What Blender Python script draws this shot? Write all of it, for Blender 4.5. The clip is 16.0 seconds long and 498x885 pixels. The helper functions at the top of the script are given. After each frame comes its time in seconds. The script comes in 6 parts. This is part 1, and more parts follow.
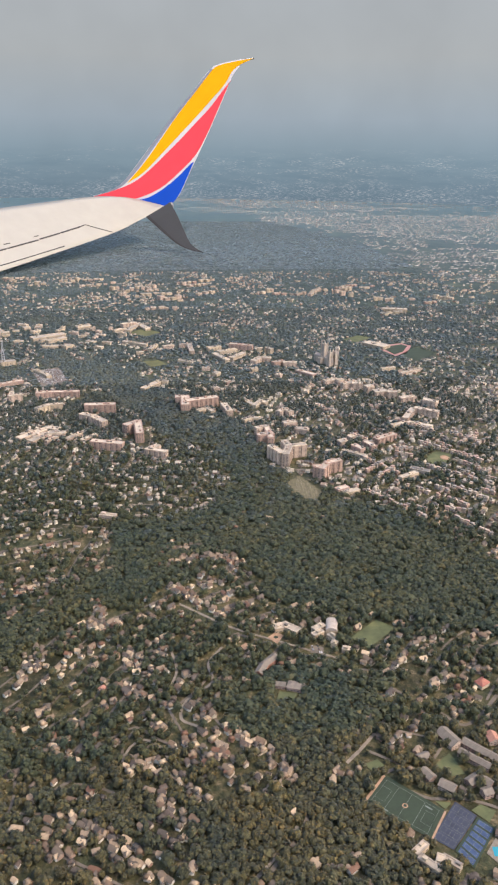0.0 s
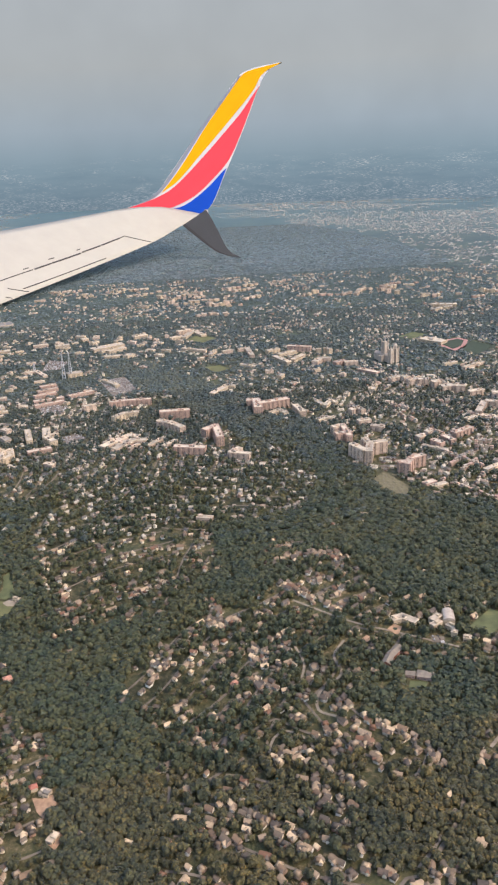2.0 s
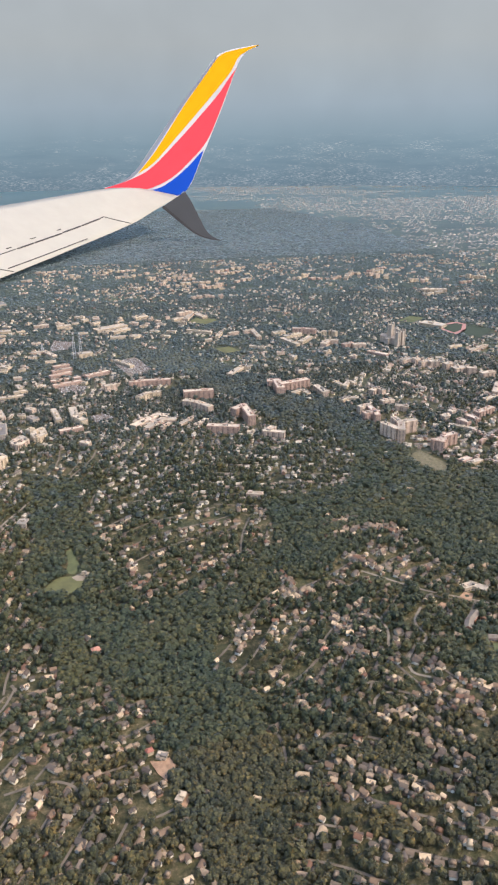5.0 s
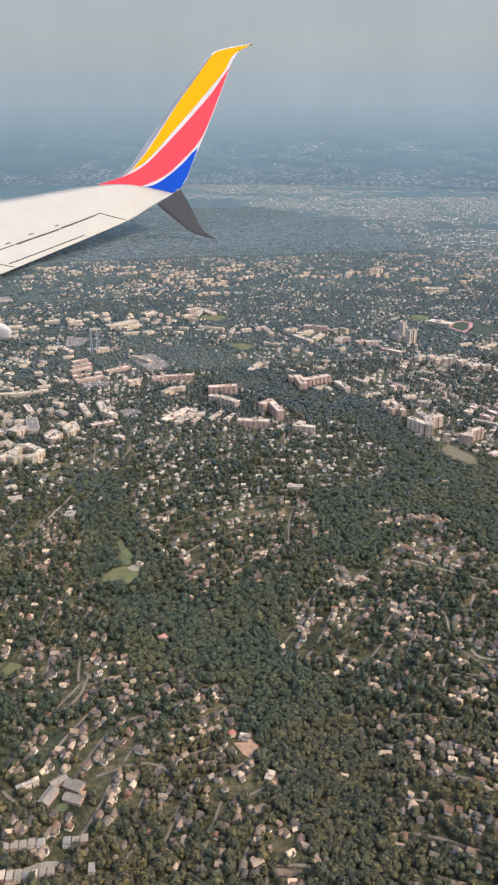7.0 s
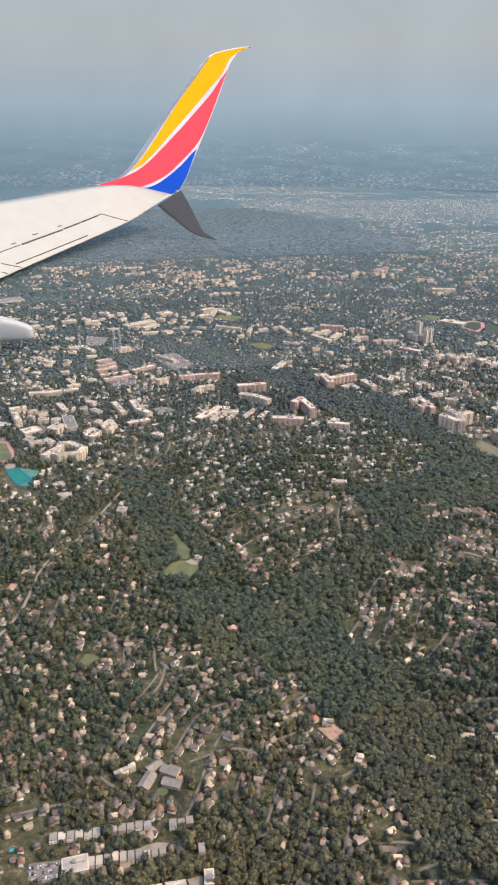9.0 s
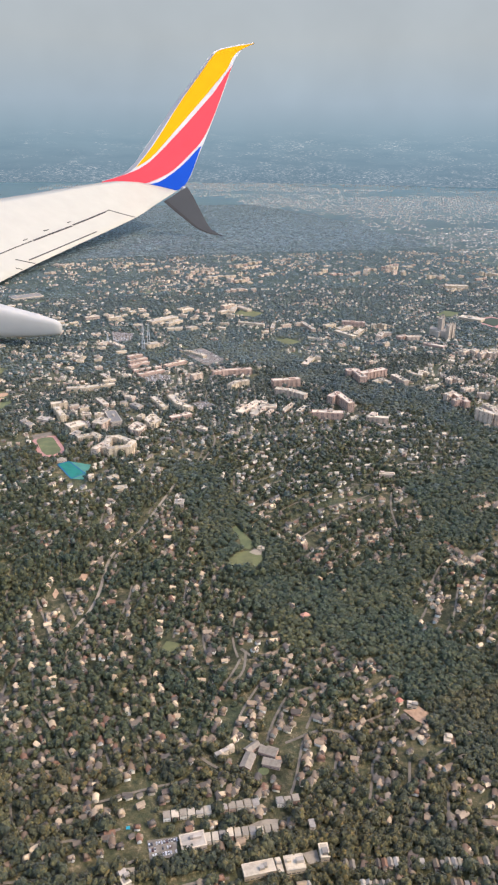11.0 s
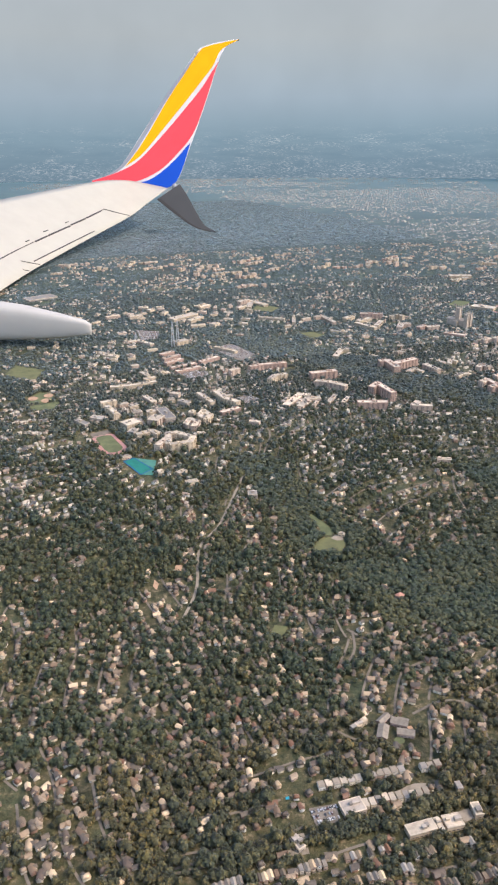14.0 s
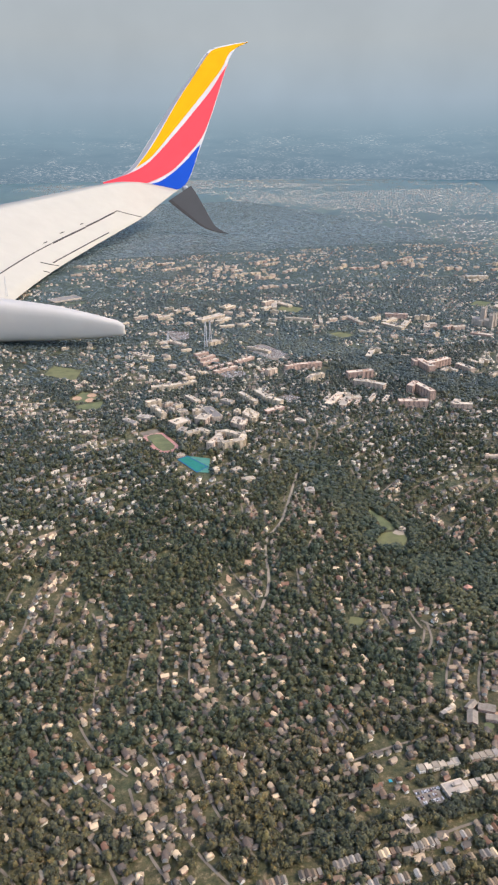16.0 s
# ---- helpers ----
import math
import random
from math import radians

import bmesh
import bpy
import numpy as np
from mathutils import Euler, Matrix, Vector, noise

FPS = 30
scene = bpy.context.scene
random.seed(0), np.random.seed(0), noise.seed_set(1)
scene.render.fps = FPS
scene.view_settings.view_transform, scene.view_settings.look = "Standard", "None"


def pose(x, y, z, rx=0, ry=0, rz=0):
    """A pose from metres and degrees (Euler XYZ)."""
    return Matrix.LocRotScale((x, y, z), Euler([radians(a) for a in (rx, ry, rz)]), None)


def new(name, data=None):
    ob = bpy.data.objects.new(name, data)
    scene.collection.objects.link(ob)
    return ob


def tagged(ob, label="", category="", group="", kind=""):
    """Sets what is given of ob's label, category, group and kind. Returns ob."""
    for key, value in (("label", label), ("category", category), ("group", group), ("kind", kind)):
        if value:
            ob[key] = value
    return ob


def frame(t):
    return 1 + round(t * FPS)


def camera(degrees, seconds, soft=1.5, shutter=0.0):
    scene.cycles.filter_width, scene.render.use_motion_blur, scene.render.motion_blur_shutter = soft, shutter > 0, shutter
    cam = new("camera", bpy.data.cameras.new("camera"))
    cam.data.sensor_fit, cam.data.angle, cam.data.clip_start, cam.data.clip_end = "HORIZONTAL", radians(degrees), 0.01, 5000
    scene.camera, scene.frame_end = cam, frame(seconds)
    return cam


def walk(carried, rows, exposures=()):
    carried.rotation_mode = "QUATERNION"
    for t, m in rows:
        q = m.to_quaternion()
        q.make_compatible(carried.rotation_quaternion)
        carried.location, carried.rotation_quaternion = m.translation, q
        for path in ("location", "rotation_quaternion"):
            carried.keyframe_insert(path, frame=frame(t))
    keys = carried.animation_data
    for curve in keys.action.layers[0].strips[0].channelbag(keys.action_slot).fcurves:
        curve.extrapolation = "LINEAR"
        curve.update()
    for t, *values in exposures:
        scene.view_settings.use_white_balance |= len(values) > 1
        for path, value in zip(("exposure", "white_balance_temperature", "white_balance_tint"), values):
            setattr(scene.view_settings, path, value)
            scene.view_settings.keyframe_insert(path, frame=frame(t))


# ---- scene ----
# ============ camera ============
cam = camera(36, 16.0, soft=2.2)
ROWS = [  # seconds, x, y, z, heading to the left of +y, tilt, lean
    (0.0, -9.67, 8.53, 302.56, -7.182, -21.278, 0.820), (0.5, -24.05, 6.93, 303.48, -6.552, -21.113, -0.271),
    (1.0, -38.45, 4.73, 304.01, -5.808, -21.034, -1.373), (1.5, -53.87, 3.41, 304.66, -5.276, -21.045, -2.104),
    (2.0, -69.43, 2.42, 304.75, -5.153, -20.984, -2.297), (2.5, -85.33, 1.26, 305.30, -5.676, -21.031, -1.952),
    (3.0, -100.89, 0.90, 305.10, -6.239, -21.148, -1.544), (3.5, -116.32, 0.30, 305.05, -6.761, -21.501, -1.534),
    (6.0, -193.11, -2.30, 305.60, -10.564, -22.305, -0.208), (6.5, -209.40, -3.50, 306.80, -10.901, -22.349, -0.076),
    (7.0, -225.11, -3.80, 306.60, -11.336, -22.281, 0.149), (7.5, -240.36, -4.10, 306.75, -11.633, -22.253, 0.200),
    (8.0, -255.50, -4.15, 306.60, -11.901, -22.228, 0.230), (8.5, -271.40, -4.10, 306.62, -12.380, -22.232, 0.407),
    (9.0, -286.78, -4.25, 306.67, -12.875, -22.167, 0.503), (11.5, -365.08, -3.23, 309.12, -14.303, -22.691, 0.596),
    (12.0, -379.79, -3.17, 310.24, -14.532, -23.155, 0.143), (12.5, -394.95, -2.83, 311.02, -14.735, -23.388, -0.134),
    (13.0, -410.70, -1.91, 311.45, -15.243, -23.089, -0.173), (13.5, -426.75, -0.90, 312.25, -15.824, -22.819, -0.129),
    (14.0, -442.46, -0.13, 313.15, -16.316, -22.768, -0.300), (14.5, -458.45, 0.63, 313.85, -16.746, -22.758, -0.236),
    (15.0, -474.23, 1.60, 314.50, -16.984, -22.716, -0.197), (15.5, -489.95, 2.80, 315.42, -17.001, -22.701, -0.219),
    (16.0, -505.75, 3.76, 316.21, -16.998, -22.699, -0.269),
]
walk(cam, [(t, pose(x, y, z, 90 + tilt, 0, head) @ pose(0, 0, 0, 0, 0, lean)) for t, x, y, z, head, tilt, lean in ROWS],
     [(0.0, 0.88, 6100, 19.5), (3.0, 0.92, 6030, 18.5), (9.0, 1.02, 5890, 17.2), (11.5, 1.08, 5890, 17.2), (14.0, 1.05, 5890, 17.2), (16.0, 1.0, 5890, 17.2)])

# ============ light ============
SUN_WAY = Vector((0.58, -0.30, 0.76)).normalized()     # towards the sun
world = bpy.data.worlds.new("sky")
scene.world = world
world.use_nodes = True
wn = world.node_tree
sky = wn.nodes.new("ShaderNodeTexSky")
sky.sky_type, sky.sun_disc = "NISHITA", False
sky.sun_elevation = math.asin(SUN_WAY.z)
sky.sun_rotation = math.atan2(SUN_WAY.x, SUN_WAY.y)
sky.air_density, sky.dust_density = 1.6, 3.0
wn.nodes["Background"].inputs["Strength"].default_value = 0.15
wn.links.new(sky.outputs["Color"], wn.nodes["Background"].inputs["Color"])
sun = new("sun", bpy.data.lights.new("sun", "SUN"))
sun.data.energy, sun.data.angle, sun.data.color = 1.24, radians(2.5), (1.0, 0.805, 0.545)
sun.matrix_world = Matrix.Translation((0, 0, 900)) @ SUN_WAY.to_track_quat("Z", "Y").to_matrix().to_4x4()


# ============ materials ============
def nodes_of(name):
    m = bpy.data.materials.new(name)
    m.use_nodes = True
    return m, m.node_tree.nodes, m.node_tree.links, m.node_tree.nodes["Principled BSDF"]


def ramp(nd, stops, mode="LINEAR"):
    r = nd.new("ShaderNodeValToRGB")
    r.color_ramp.interpolation = mode
    while len(r.color_ramp.elements) < len(stops):
        r.color_ramp.elements.new(0.5)
    for e, (p, c) in zip(r.color_ramp.elements, stops):
        e.position, e.color = p, (*c, 1)
    return r


def noise_tex(nd, ln, scale, detail=4.0, rough=0.6, coords="Object"):
    tc, n = nd.new("ShaderNodeTexCoord"), nd.new("ShaderNodeTexNoise")
    ln.new(tc.outputs[coords], n.inputs["Vector"])
    n.inputs["Scale"].default_value, n.inputs["Detail"].default_value, n.inputs["Roughness"].default_value = scale, detail, rough
    return n


def blend(nd, ln, a, b, factor, mode="MIX"):
    x = nd.new("ShaderNodeMix")
    x.data_type, x.blend_type = "RGBA", mode
    for sock, v in ((x.inputs["A"], a), (x.inputs["B"], b), (x.inputs["Factor"], factor)):
        if isinstance(v, (int, float)):
            sock.default_value = v
        elif isinstance(v, tuple):
            sock.default_value = (*v, 1)
        else:
            ln.new(v, sock)
    return x.outputs["Result"]


def bump(nd, ln, height, strength, distance, target):
    b = nd.new("ShaderNodeBump")
    b.inputs["Strength"].default_value, b.inputs["Distance"].default_value = strength, distance
    ln.new(height, b.inputs["Height"])
    ln.new(b.outputs["Normal"], target)
    return b


def haze_gloss(m, nd, ln, bs, depth=0.04, rough=0.32, most=0.85, bend=1.25, tint=(0.78, 0.90, 1.0)):
    """Stands in for haze: a tinted gloss that grows as the surface is seen more flatly."""
    lw, one, div, power, neg, ex, sub, cap, gl, mix = (nd.new(k) for k in ("ShaderNodeLayerWeight", *["ShaderNodeMath"] * 7, "ShaderNodeBsdfGlossy", "ShaderNodeMixShader"))
    lw.inputs["Blend"].default_value = 0.5
    one.operation, div.operation, ex.operation, sub.operation, cap.operation = "SUBTRACT", "DIVIDE", "EXPONENT", "SUBTRACT", "MINIMUM"
    one.inputs[0].default_value = 1.0001
    ln.new(lw.outputs["Facing"], one.inputs[1])
    div.inputs[0].default_value = depth
    ln.new(one.outputs[0], div.inputs[1])
    power.operation, neg.operation = "POWER", "MULTIPLY"
    power.inputs[1].default_value, neg.inputs[1].default_value = bend, -1.0
    ln.new(div.outputs[0], power.inputs[0])
    ln.new(power.outputs[0], neg.inputs[0])
    ln.new(neg.outputs[0], ex.inputs[0])
    sub.inputs[0].default_value = 1.0
    ln.new(ex.outputs[0], sub.inputs[1])
    ln.new(sub.outputs[0], cap.inputs[0])
    cap.inputs[1].default_value = most
    gl.inputs["Roughness"].default_value = rough
    gl.inputs["Color"].default_value = (*tint, 1)
    ln.new(cap.outputs[0], mix.inputs["Fac"])
    ln.new(bs.outputs[0], mix.inputs[1])
    ln.new(gl.outputs[0], mix.inputs[2])
    ln.new(mix.outputs[0], nd["Material Output"].inputs["Surface"])


def plain(name, colour, rough=0.7, metal=0.0, vary=0.25, scale=0.6, second=None, relief=0.0, spread=0.0, hazed=False):
    """Colour with two scales of wear, and with a spread from object to object."""
    m, nd, ln, bs = nodes_of(name)
    n1, n2 = noise_tex(nd, ln, scale), noise_tex(nd, ln, scale * 7, 3.0)
    dark = tuple(c * (1 - vary) for c in colour)
    light = second or tuple(min(1, c * (1 + vary * 0.6)) for c in colour)
    r = ramp(nd, [(0.32, dark), (0.5, colour), (0.7, light)])
    ln.new(n1.outputs["Fac"], r.inputs[0])
    g = ramp(nd, [(0.3, (0.8,) * 3), (0.7, (1.0,) * 3)])
    ln.new(n2.outputs["Fac"], g.inputs[0])
    out = blend(nd, ln, r.outputs[0], g.outputs[0], 0.8, "MULTIPLY")
    if spread:
        oi, hv, mr = nd.new("ShaderNodeObjectInfo"), nd.new("ShaderNodeHueSaturation"), nd.new("ShaderNodeMapRange")
        mr.inputs["To Min"].default_value, mr.inputs["To Max"].default_value = 1 - spread, 1 + spread
        ln.new(oi.outputs["Random"], mr.inputs["Value"])
        ln.new(mr.outputs[0], hv.inputs["Value"])
        ln.new(out, hv.inputs["Color"])
        out = hv.outputs[0]
    ln.new(out, bs.inputs["Base Color"])
    bs.inputs["Roughness"].default_value, bs.inputs["Metallic"].default_value = rough, metal
    if relief:
        bump(nd, ln, n2.outputs["Fac"], relief, 0.3, bs.inputs["Normal"])
    # haze laid over the surface as tinted gloss
    if hazed:
        haze_gloss(m, nd, ln, bs)
    return m


def palette(name, colours, rough=0.75, island=True, scale=0.9, hazed=0.0, tint=(0.78, 0.90, 1.0)):
    """One colour out of a palette for each piece, with grime."""
    m, nd, ln, bs = nodes_of(name)
    src = nd.new("ShaderNodeNewGeometry").outputs["Random Per Island"] if island else nd.new("ShaderNodeObjectInfo").outputs["Random"]
    r = ramp(nd, [(i / len(colours), c) for i, c in enumerate(colours)], "CONSTANT")
    ln.new(src, r.inputs[0])
    n = noise_tex(nd, ln, scale)
    g = ramp(nd, [(0.3, (0.7,) * 3), (0.7, (1.0,) * 3)])
    ln.new(n.outputs["Fac"], g.inputs[0])
    ln.new(blend(nd, ln, r.outputs[0], g.outputs[0], 1.0, "MULTIPLY"), bs.inputs["Base Color"])
    bs.inputs["Roughness"].default_value = rough
    if hazed:
        haze_gloss(m, nd, ln, bs, hazed, tint=tint)
    return m


def foliage(name, dark, mid, light, island=True, grain=1.1, haze_sheen=0.14, wax=0.4, hazed=0.0, depth=1.0, tint=(0.78, 0.90, 1.0)):
    m, nd, ln, bs = nodes_of(name)
    src = nd.new("ShaderNodeNewGeometry").outputs["Random Per Island"] if island else nd.new("ShaderNodeObjectInfo").outputs["Random"]
    r = ramp(nd, [(0.0, dark), (0.45, mid), (0.8, light), (1.0, (light[0] * 1.35, light[1] * 1.1, light[2]))])
    ln.new(src, r.inputs[0])
    n = noise_tex(nd, ln, grain, 5.0, 0.75)
    big = noise_tex(nd, ln, 0.02, 5.0, 0.7)
    each = noise_tex(nd, ln, 0.24, 1.0, 0.5)
    g = ramp(nd, [(0.32, (0.9 - 0.52 * depth,) * 3), (0.52, (0.9,) * 3), (0.70, (0.9 + 0.6 * depth,) * 3)])
    ln.new(n.outputs["Fac"], g.inputs[0])
    c = blend(nd, ln, r.outputs[0], g.outputs[0], 1.0, "MULTIPLY")
    k = ramp(nd, [(0.38, (0.74, 0.88, 0.94)), (0.62, (1.22, 1.12, 0.88))])
    ln.new(big.outputs["Fac"], k.inputs[0])
    c = blend(nd, ln, c, k.outputs[0], 1.0, "MULTIPLY")
    t = ramp(nd, [(0.34, (1 - 0.36 * depth, 1 - 0.31 * depth, 1 - 0.26 * depth)), (0.5, (1.0,) * 3), (0.66, (1 + 0.44 * depth, 1 + 0.34 * depth, 1 + 0.07 * depth))])
    ln.new(each.outputs["Fac"], t.inputs[0])
    ln.new(blend(nd, ln, c, t.outputs[0], 1.0, "MULTIPLY"), bs.inputs["Base Color"])
    bs.inputs["Roughness"].default_value = 0.65
    bs.inputs["Specular IOR Level"].default_value = wax
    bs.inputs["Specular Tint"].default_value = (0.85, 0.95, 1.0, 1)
    # bluish sheen lifts the dark leaves the way haze would
    bs.inputs["Sheen Weight"].default_value, bs.inputs["Sheen Roughness"].default_value = haze_sheen, 0.5
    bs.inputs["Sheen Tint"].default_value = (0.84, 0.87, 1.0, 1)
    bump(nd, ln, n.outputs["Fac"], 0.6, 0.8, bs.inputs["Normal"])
    if hazed:
        haze_gloss(m, nd, ln, bs, hazed, most=0.55, tint=tint)
    return m


M_CROWN = foliage("leaves", (0.053, 0.052, 0.030), (0.074, 0.069, 0.035), (0.116, 0.101, 0.040), haze_sheen=0.09, wax=0.25, depth=0.55)
M_CROWN_ONE = foliage("leaves_single", (0.053, 0.052, 0.030), (0.074, 0.069, 0.035), (0.116, 0.101, 0.040), island=False, haze_sheen=0.09, wax=0.25, depth=0.55)
# haze put into the leaves: bluer base, more gloss and sheen with distance
M_GARDEN = foliage("leaves_garden", (0.040, 0.047, 0.025), (0.055, 0.062, 0.030), (0.082, 0.084, 0.036), grain=1.2, haze_sheen=0.06, wax=0.25, hazed=0.009, depth=0.38)
M_MIDDLE = foliage("leaves_middle", (0.040, 0.048, 0.036), (0.051, 0.059, 0.042), (0.067, 0.074, 0.048), grain=1.0, haze_sheen=0.08, wax=0.3, hazed=0.023, depth=0.38, tint=(0.76, 0.91, 0.98))
M_FAR = foliage("leaves_hazy", (0.043, 0.054, 0.045), (0.053, 0.065, 0.053), (0.068, 0.080, 0.060), grain=0.8, haze_sheen=0.14, wax=0.35, hazed=0.023, depth=0.2, tint=(0.72, 0.91, 0.98))
M_HORIZON = foliage("leaves_horizon", (0.046, 0.063, 0.052), (0.054, 0.073, 0.060), (0.064, 0.083, 0.066), grain=0.5, haze_sheen=0.20, wax=0.5, hazed=0.027, depth=0.12, tint=(0.66, 0.92, 0.97))
M_BARK = plain("bark", (0.13, 0.10, 0.075), 0.9, scale=2.0, relief=0.5)
ROOFS = [(0.13, 0.12, 0.11), (0.09, 0.085, 0.082), (0.19, 0.165, 0.14), (0.075, 0.07, 0.07), (0.16, 0.125, 0.10), (0.26, 0.225, 0.19), (0.115, 0.11, 0.112),
         (0.20, 0.16, 0.125), (0.30, 0.26, 0.215), (0.18, 0.11, 0.08), (0.085, 0.083, 0.085), (0.42, 0.375, 0.315), (0.14, 0.13, 0.12), (0.30, 0.27, 0.24), (0.11, 0.095, 0.09), (0.60, 0.55, 0.47), (0.17, 0.15, 0.13)]
WALLS = [(0.80, 0.68, 0.48), (0.58, 0.48, 0.35), (0.84, 0.78, 0.66), (0.36, 0.22, 0.15), (0.68, 0.58, 0.44), (0.46, 0.33, 0.24), (0.80, 0.71, 0.55)]
ROOFS = [(r * 1.08, g * 0.87, b * 0.60) for r, g, b in ROOFS]
# roofs carry haze as gloss, a little more on the far ones
M_ROOFS_FAR = palette("shingles_pale", [(0.29, 0.235, 0.165), (0.14, 0.122, 0.095), (0.50, 0.42, 0.30), (0.20, 0.155, 0.11), (0.10, 0.090, 0.076), (0.52, 0.44, 0.32), (0.33, 0.24, 0.16)], 0.8, hazed=0.022)
M_ROOFS, M_WALLS = palette("shingles", ROOFS, 0.8, hazed=0.018), palette("house_paint", WALLS, 0.8)
M_ROOF_ONE, M_WALL_ONE = palette("shingles_single", ROOFS, 0.8, False), palette("house_paint_single", WALLS, 0.8, False)
# blue-grey haze over the far blocks, added as gloss
M_CITY = palette("city_blocks", [(0.46, 0.41, 0.34), (0.30, 0.26, 0.22), (0.64, 0.57, 0.47), (0.52, 0.46, 0.38), (0.30, 0.25, 0.20), (0.24, 0.20, 0.17), (0.20, 0.17, 0.14)], 0.8, hazed=0.045, tint=(0.84, 0.92, 0.98))
M_SLATE = plain("slate_roof", (0.22, 0.18, 0.132), 0.8, scale=0.4, spread=0.15)
M_BRICK = plain("brick_wall", (0.44, 0.30, 0.225), 0.85, scale=0.25, spread=0.15)
M_TAN = plain("tan_wall", (0.54, 0.41, 0.305), 0.85, scale=0.2, spread=0.2)
M_PALE = plain("pale_concrete", (0.56, 0.445, 0.30), 0.8, scale=0.2, spread=0.12)
M_STONE = plain("limestone", (0.45, 0.375, 0.295), 0.85, scale=0.3)
M_FLATROOF = plain("pale_membrane_roof", (0.50, 0.40, 0.27), 0.7, scale=0.15, vary=0.35, spread=0.3, hazed=True)
M_DARKROOF = plain("gravel_roof", (0.28, 0.235, 0.18), 0.85, scale=0.2, vary=0.35, spread=0.45, hazed=True)
M_WINDOW = plain("window_glass", (0.13, 0.12, 0.11), 0.25, vary=0.3)
M_ASPHALT = plain("asphalt", (0.175, 0.142, 0.10), 0.9, scale=0.15, vary=0.35)
M_CARPARK = plain("car_park_asphalt", (0.19, 0.155, 0.115), 0.9, scale=0.4, vary=0.35, second=(0.27, 0.225, 0.17))
M_PAVING = plain("pale_paving", (0.27, 0.22, 0.155), 0.85, scale=0.2, vary=0.3)
M_GRASS = plain("mown_grass", (0.105, 0.118, 0.045), 0.9, scale=0.08, vary=0.3, second=(0.16, 0.16, 0.06))
M_TURF = plain("sports_turf", (0.034, 0.050, 0.024), 0.85, scale=0.15, vary=0.2)
M_DRYGRASS = plain("dry_grass", (0.125, 0.125, 0.045), 0.9, scale=0.08, vary=0.3)
M_DIRT = plain("orange_soil", (0.40, 0.25, 0.145), 0.95, scale=0.2, vary=0.35)
M_TRACK = plain("red_track", (0.42, 0.19, 0.14), 0.9, scale=0.2, hazed=True)
M_TEAL = plain("teal_turf", (0.006, 0.15, 0.108), 0.8, scale=0.15, vary=0.2)
M_TEALGREY = plain("worn_teal_turf", (0.06, 0.19, 0.135), 0.8, scale=0.15)
M_BLUECOURT = plain("blue_court", (0.045, 0.050, 0.070), 0.75, scale=0.3)
M_COURT = plain("bright_blue_court", (0.045, 0.075, 0.15), 0.75, scale=0.3)
M_LINE = plain("white_line", (0.17, 0.19, 0.15), 0.7)
M_POOL = plain("pool_water", (0.04, 0.30, 0.36), 0.08, vary=0.1)
M_ORANGE_ROOF = plain("orange_roof", (0.46, 0.22, 0.14), 0.7, scale=0.8)
M_RED_ROOF = plain("red_roof", (0.36, 0.13, 0.08), 0.7, scale=0.8)
M_STEEL = plain("galvanised_steel", (0.55, 0.55, 0.55), 0.5, metal=0.4)


def ground_material():
    m, nd, ln, bs = nodes_of("suburban_ground")
    fine, mid, big = noise_tex(nd, ln, 0.22, 6.0, 0.7), noise_tex(nd, ln, 0.03, 6.0, 0.72), noise_tex(nd, ln, 0.0035, 4.0, 0.6)
    soil = ramp(nd, [(0.28, (0.036, 0.038, 0.018)), (0.44, (0.080, 0.076, 0.034)), (0.56, (0.125, 0.102, 0.052)), (0.68, (0.30, 0.225, 0.135))])
    ln.new(fine.outputs["Fac"], soil.inputs[0])
    wood = ramp(nd, [(0.32, (0.022, 0.027, 0.016)), (0.52, (0.050, 0.056, 0.030)), (0.72, (0.085, 0.090, 0.046))])
    ln.new(fine.outputs["Fac"], wood.inputs[0])
    edge = ramp(nd, [(0.49, (0, 0, 0)), (0.62, (1, 1, 1))])
    ln.new(mid.outputs["Fac"], edge.inputs[0])
    # woods take over away from the near suburbs
    geo, sep, far = nd.new("ShaderNodeNewGeometry"), nd.new("ShaderNodeSeparateXYZ"), nd.new("ShaderNodeMapRange")
    ln.new(geo.outputs["Position"], sep.inputs[0])
    ln.new(sep.outputs["Y"], far.inputs["Value"])
    far.inputs["From Min"].default_value, far.inputs["From Max"].default_value = 800, 1250
    c = blend(nd, ln, soil.outputs[0], wood.outputs[0], edge.outputs[0])
    c = blend(nd, ln, c, wood.outputs[0], far.outputs[0])
    broad = noise_tex(nd, ln, 0.009, 6.0, 0.75)
    far_tone = ramp(nd, [(0.36, (0.55, 0.6, 0.65)), (0.5, (1.0,) * 3), (0.64, (1.7, 1.6, 1.4))])
    ln.new(broad.outputs["Fac"], far_tone.inputs[0])
    c = blend(nd, ln, c, blend(nd, ln, c, far_tone.outputs[0], 1.0, "MULTIPLY"), far.outputs[0])
    tone = ramp(nd, [(0.35, (0.75, 0.8, 0.8)), (0.65, (1.25, 1.2, 1.1))])
    ln.new(big.outputs["Fac"], tone.inputs[0])
    c = blend(nd, ln, c, tone.outputs[0], 1.0, "MULTIPLY")
    patch = ramp(nd, [(0.36, (0.4, 0.45, 0.45)), (0.5, (1.0,) * 3), (0.64, (1.45, 1.4, 1.3))])
    ln.new(mid.outputs["Fac"], patch.inputs[0])
    ln.new(blend(nd, ln, c, patch.outputs[0], 1.0, "MULTIPLY"), bs.inputs["Base Color"])
    bs.inputs["Roughness"].default_value = 0.9
    bs.inputs["Specular IOR Level"].default_value = 0.1
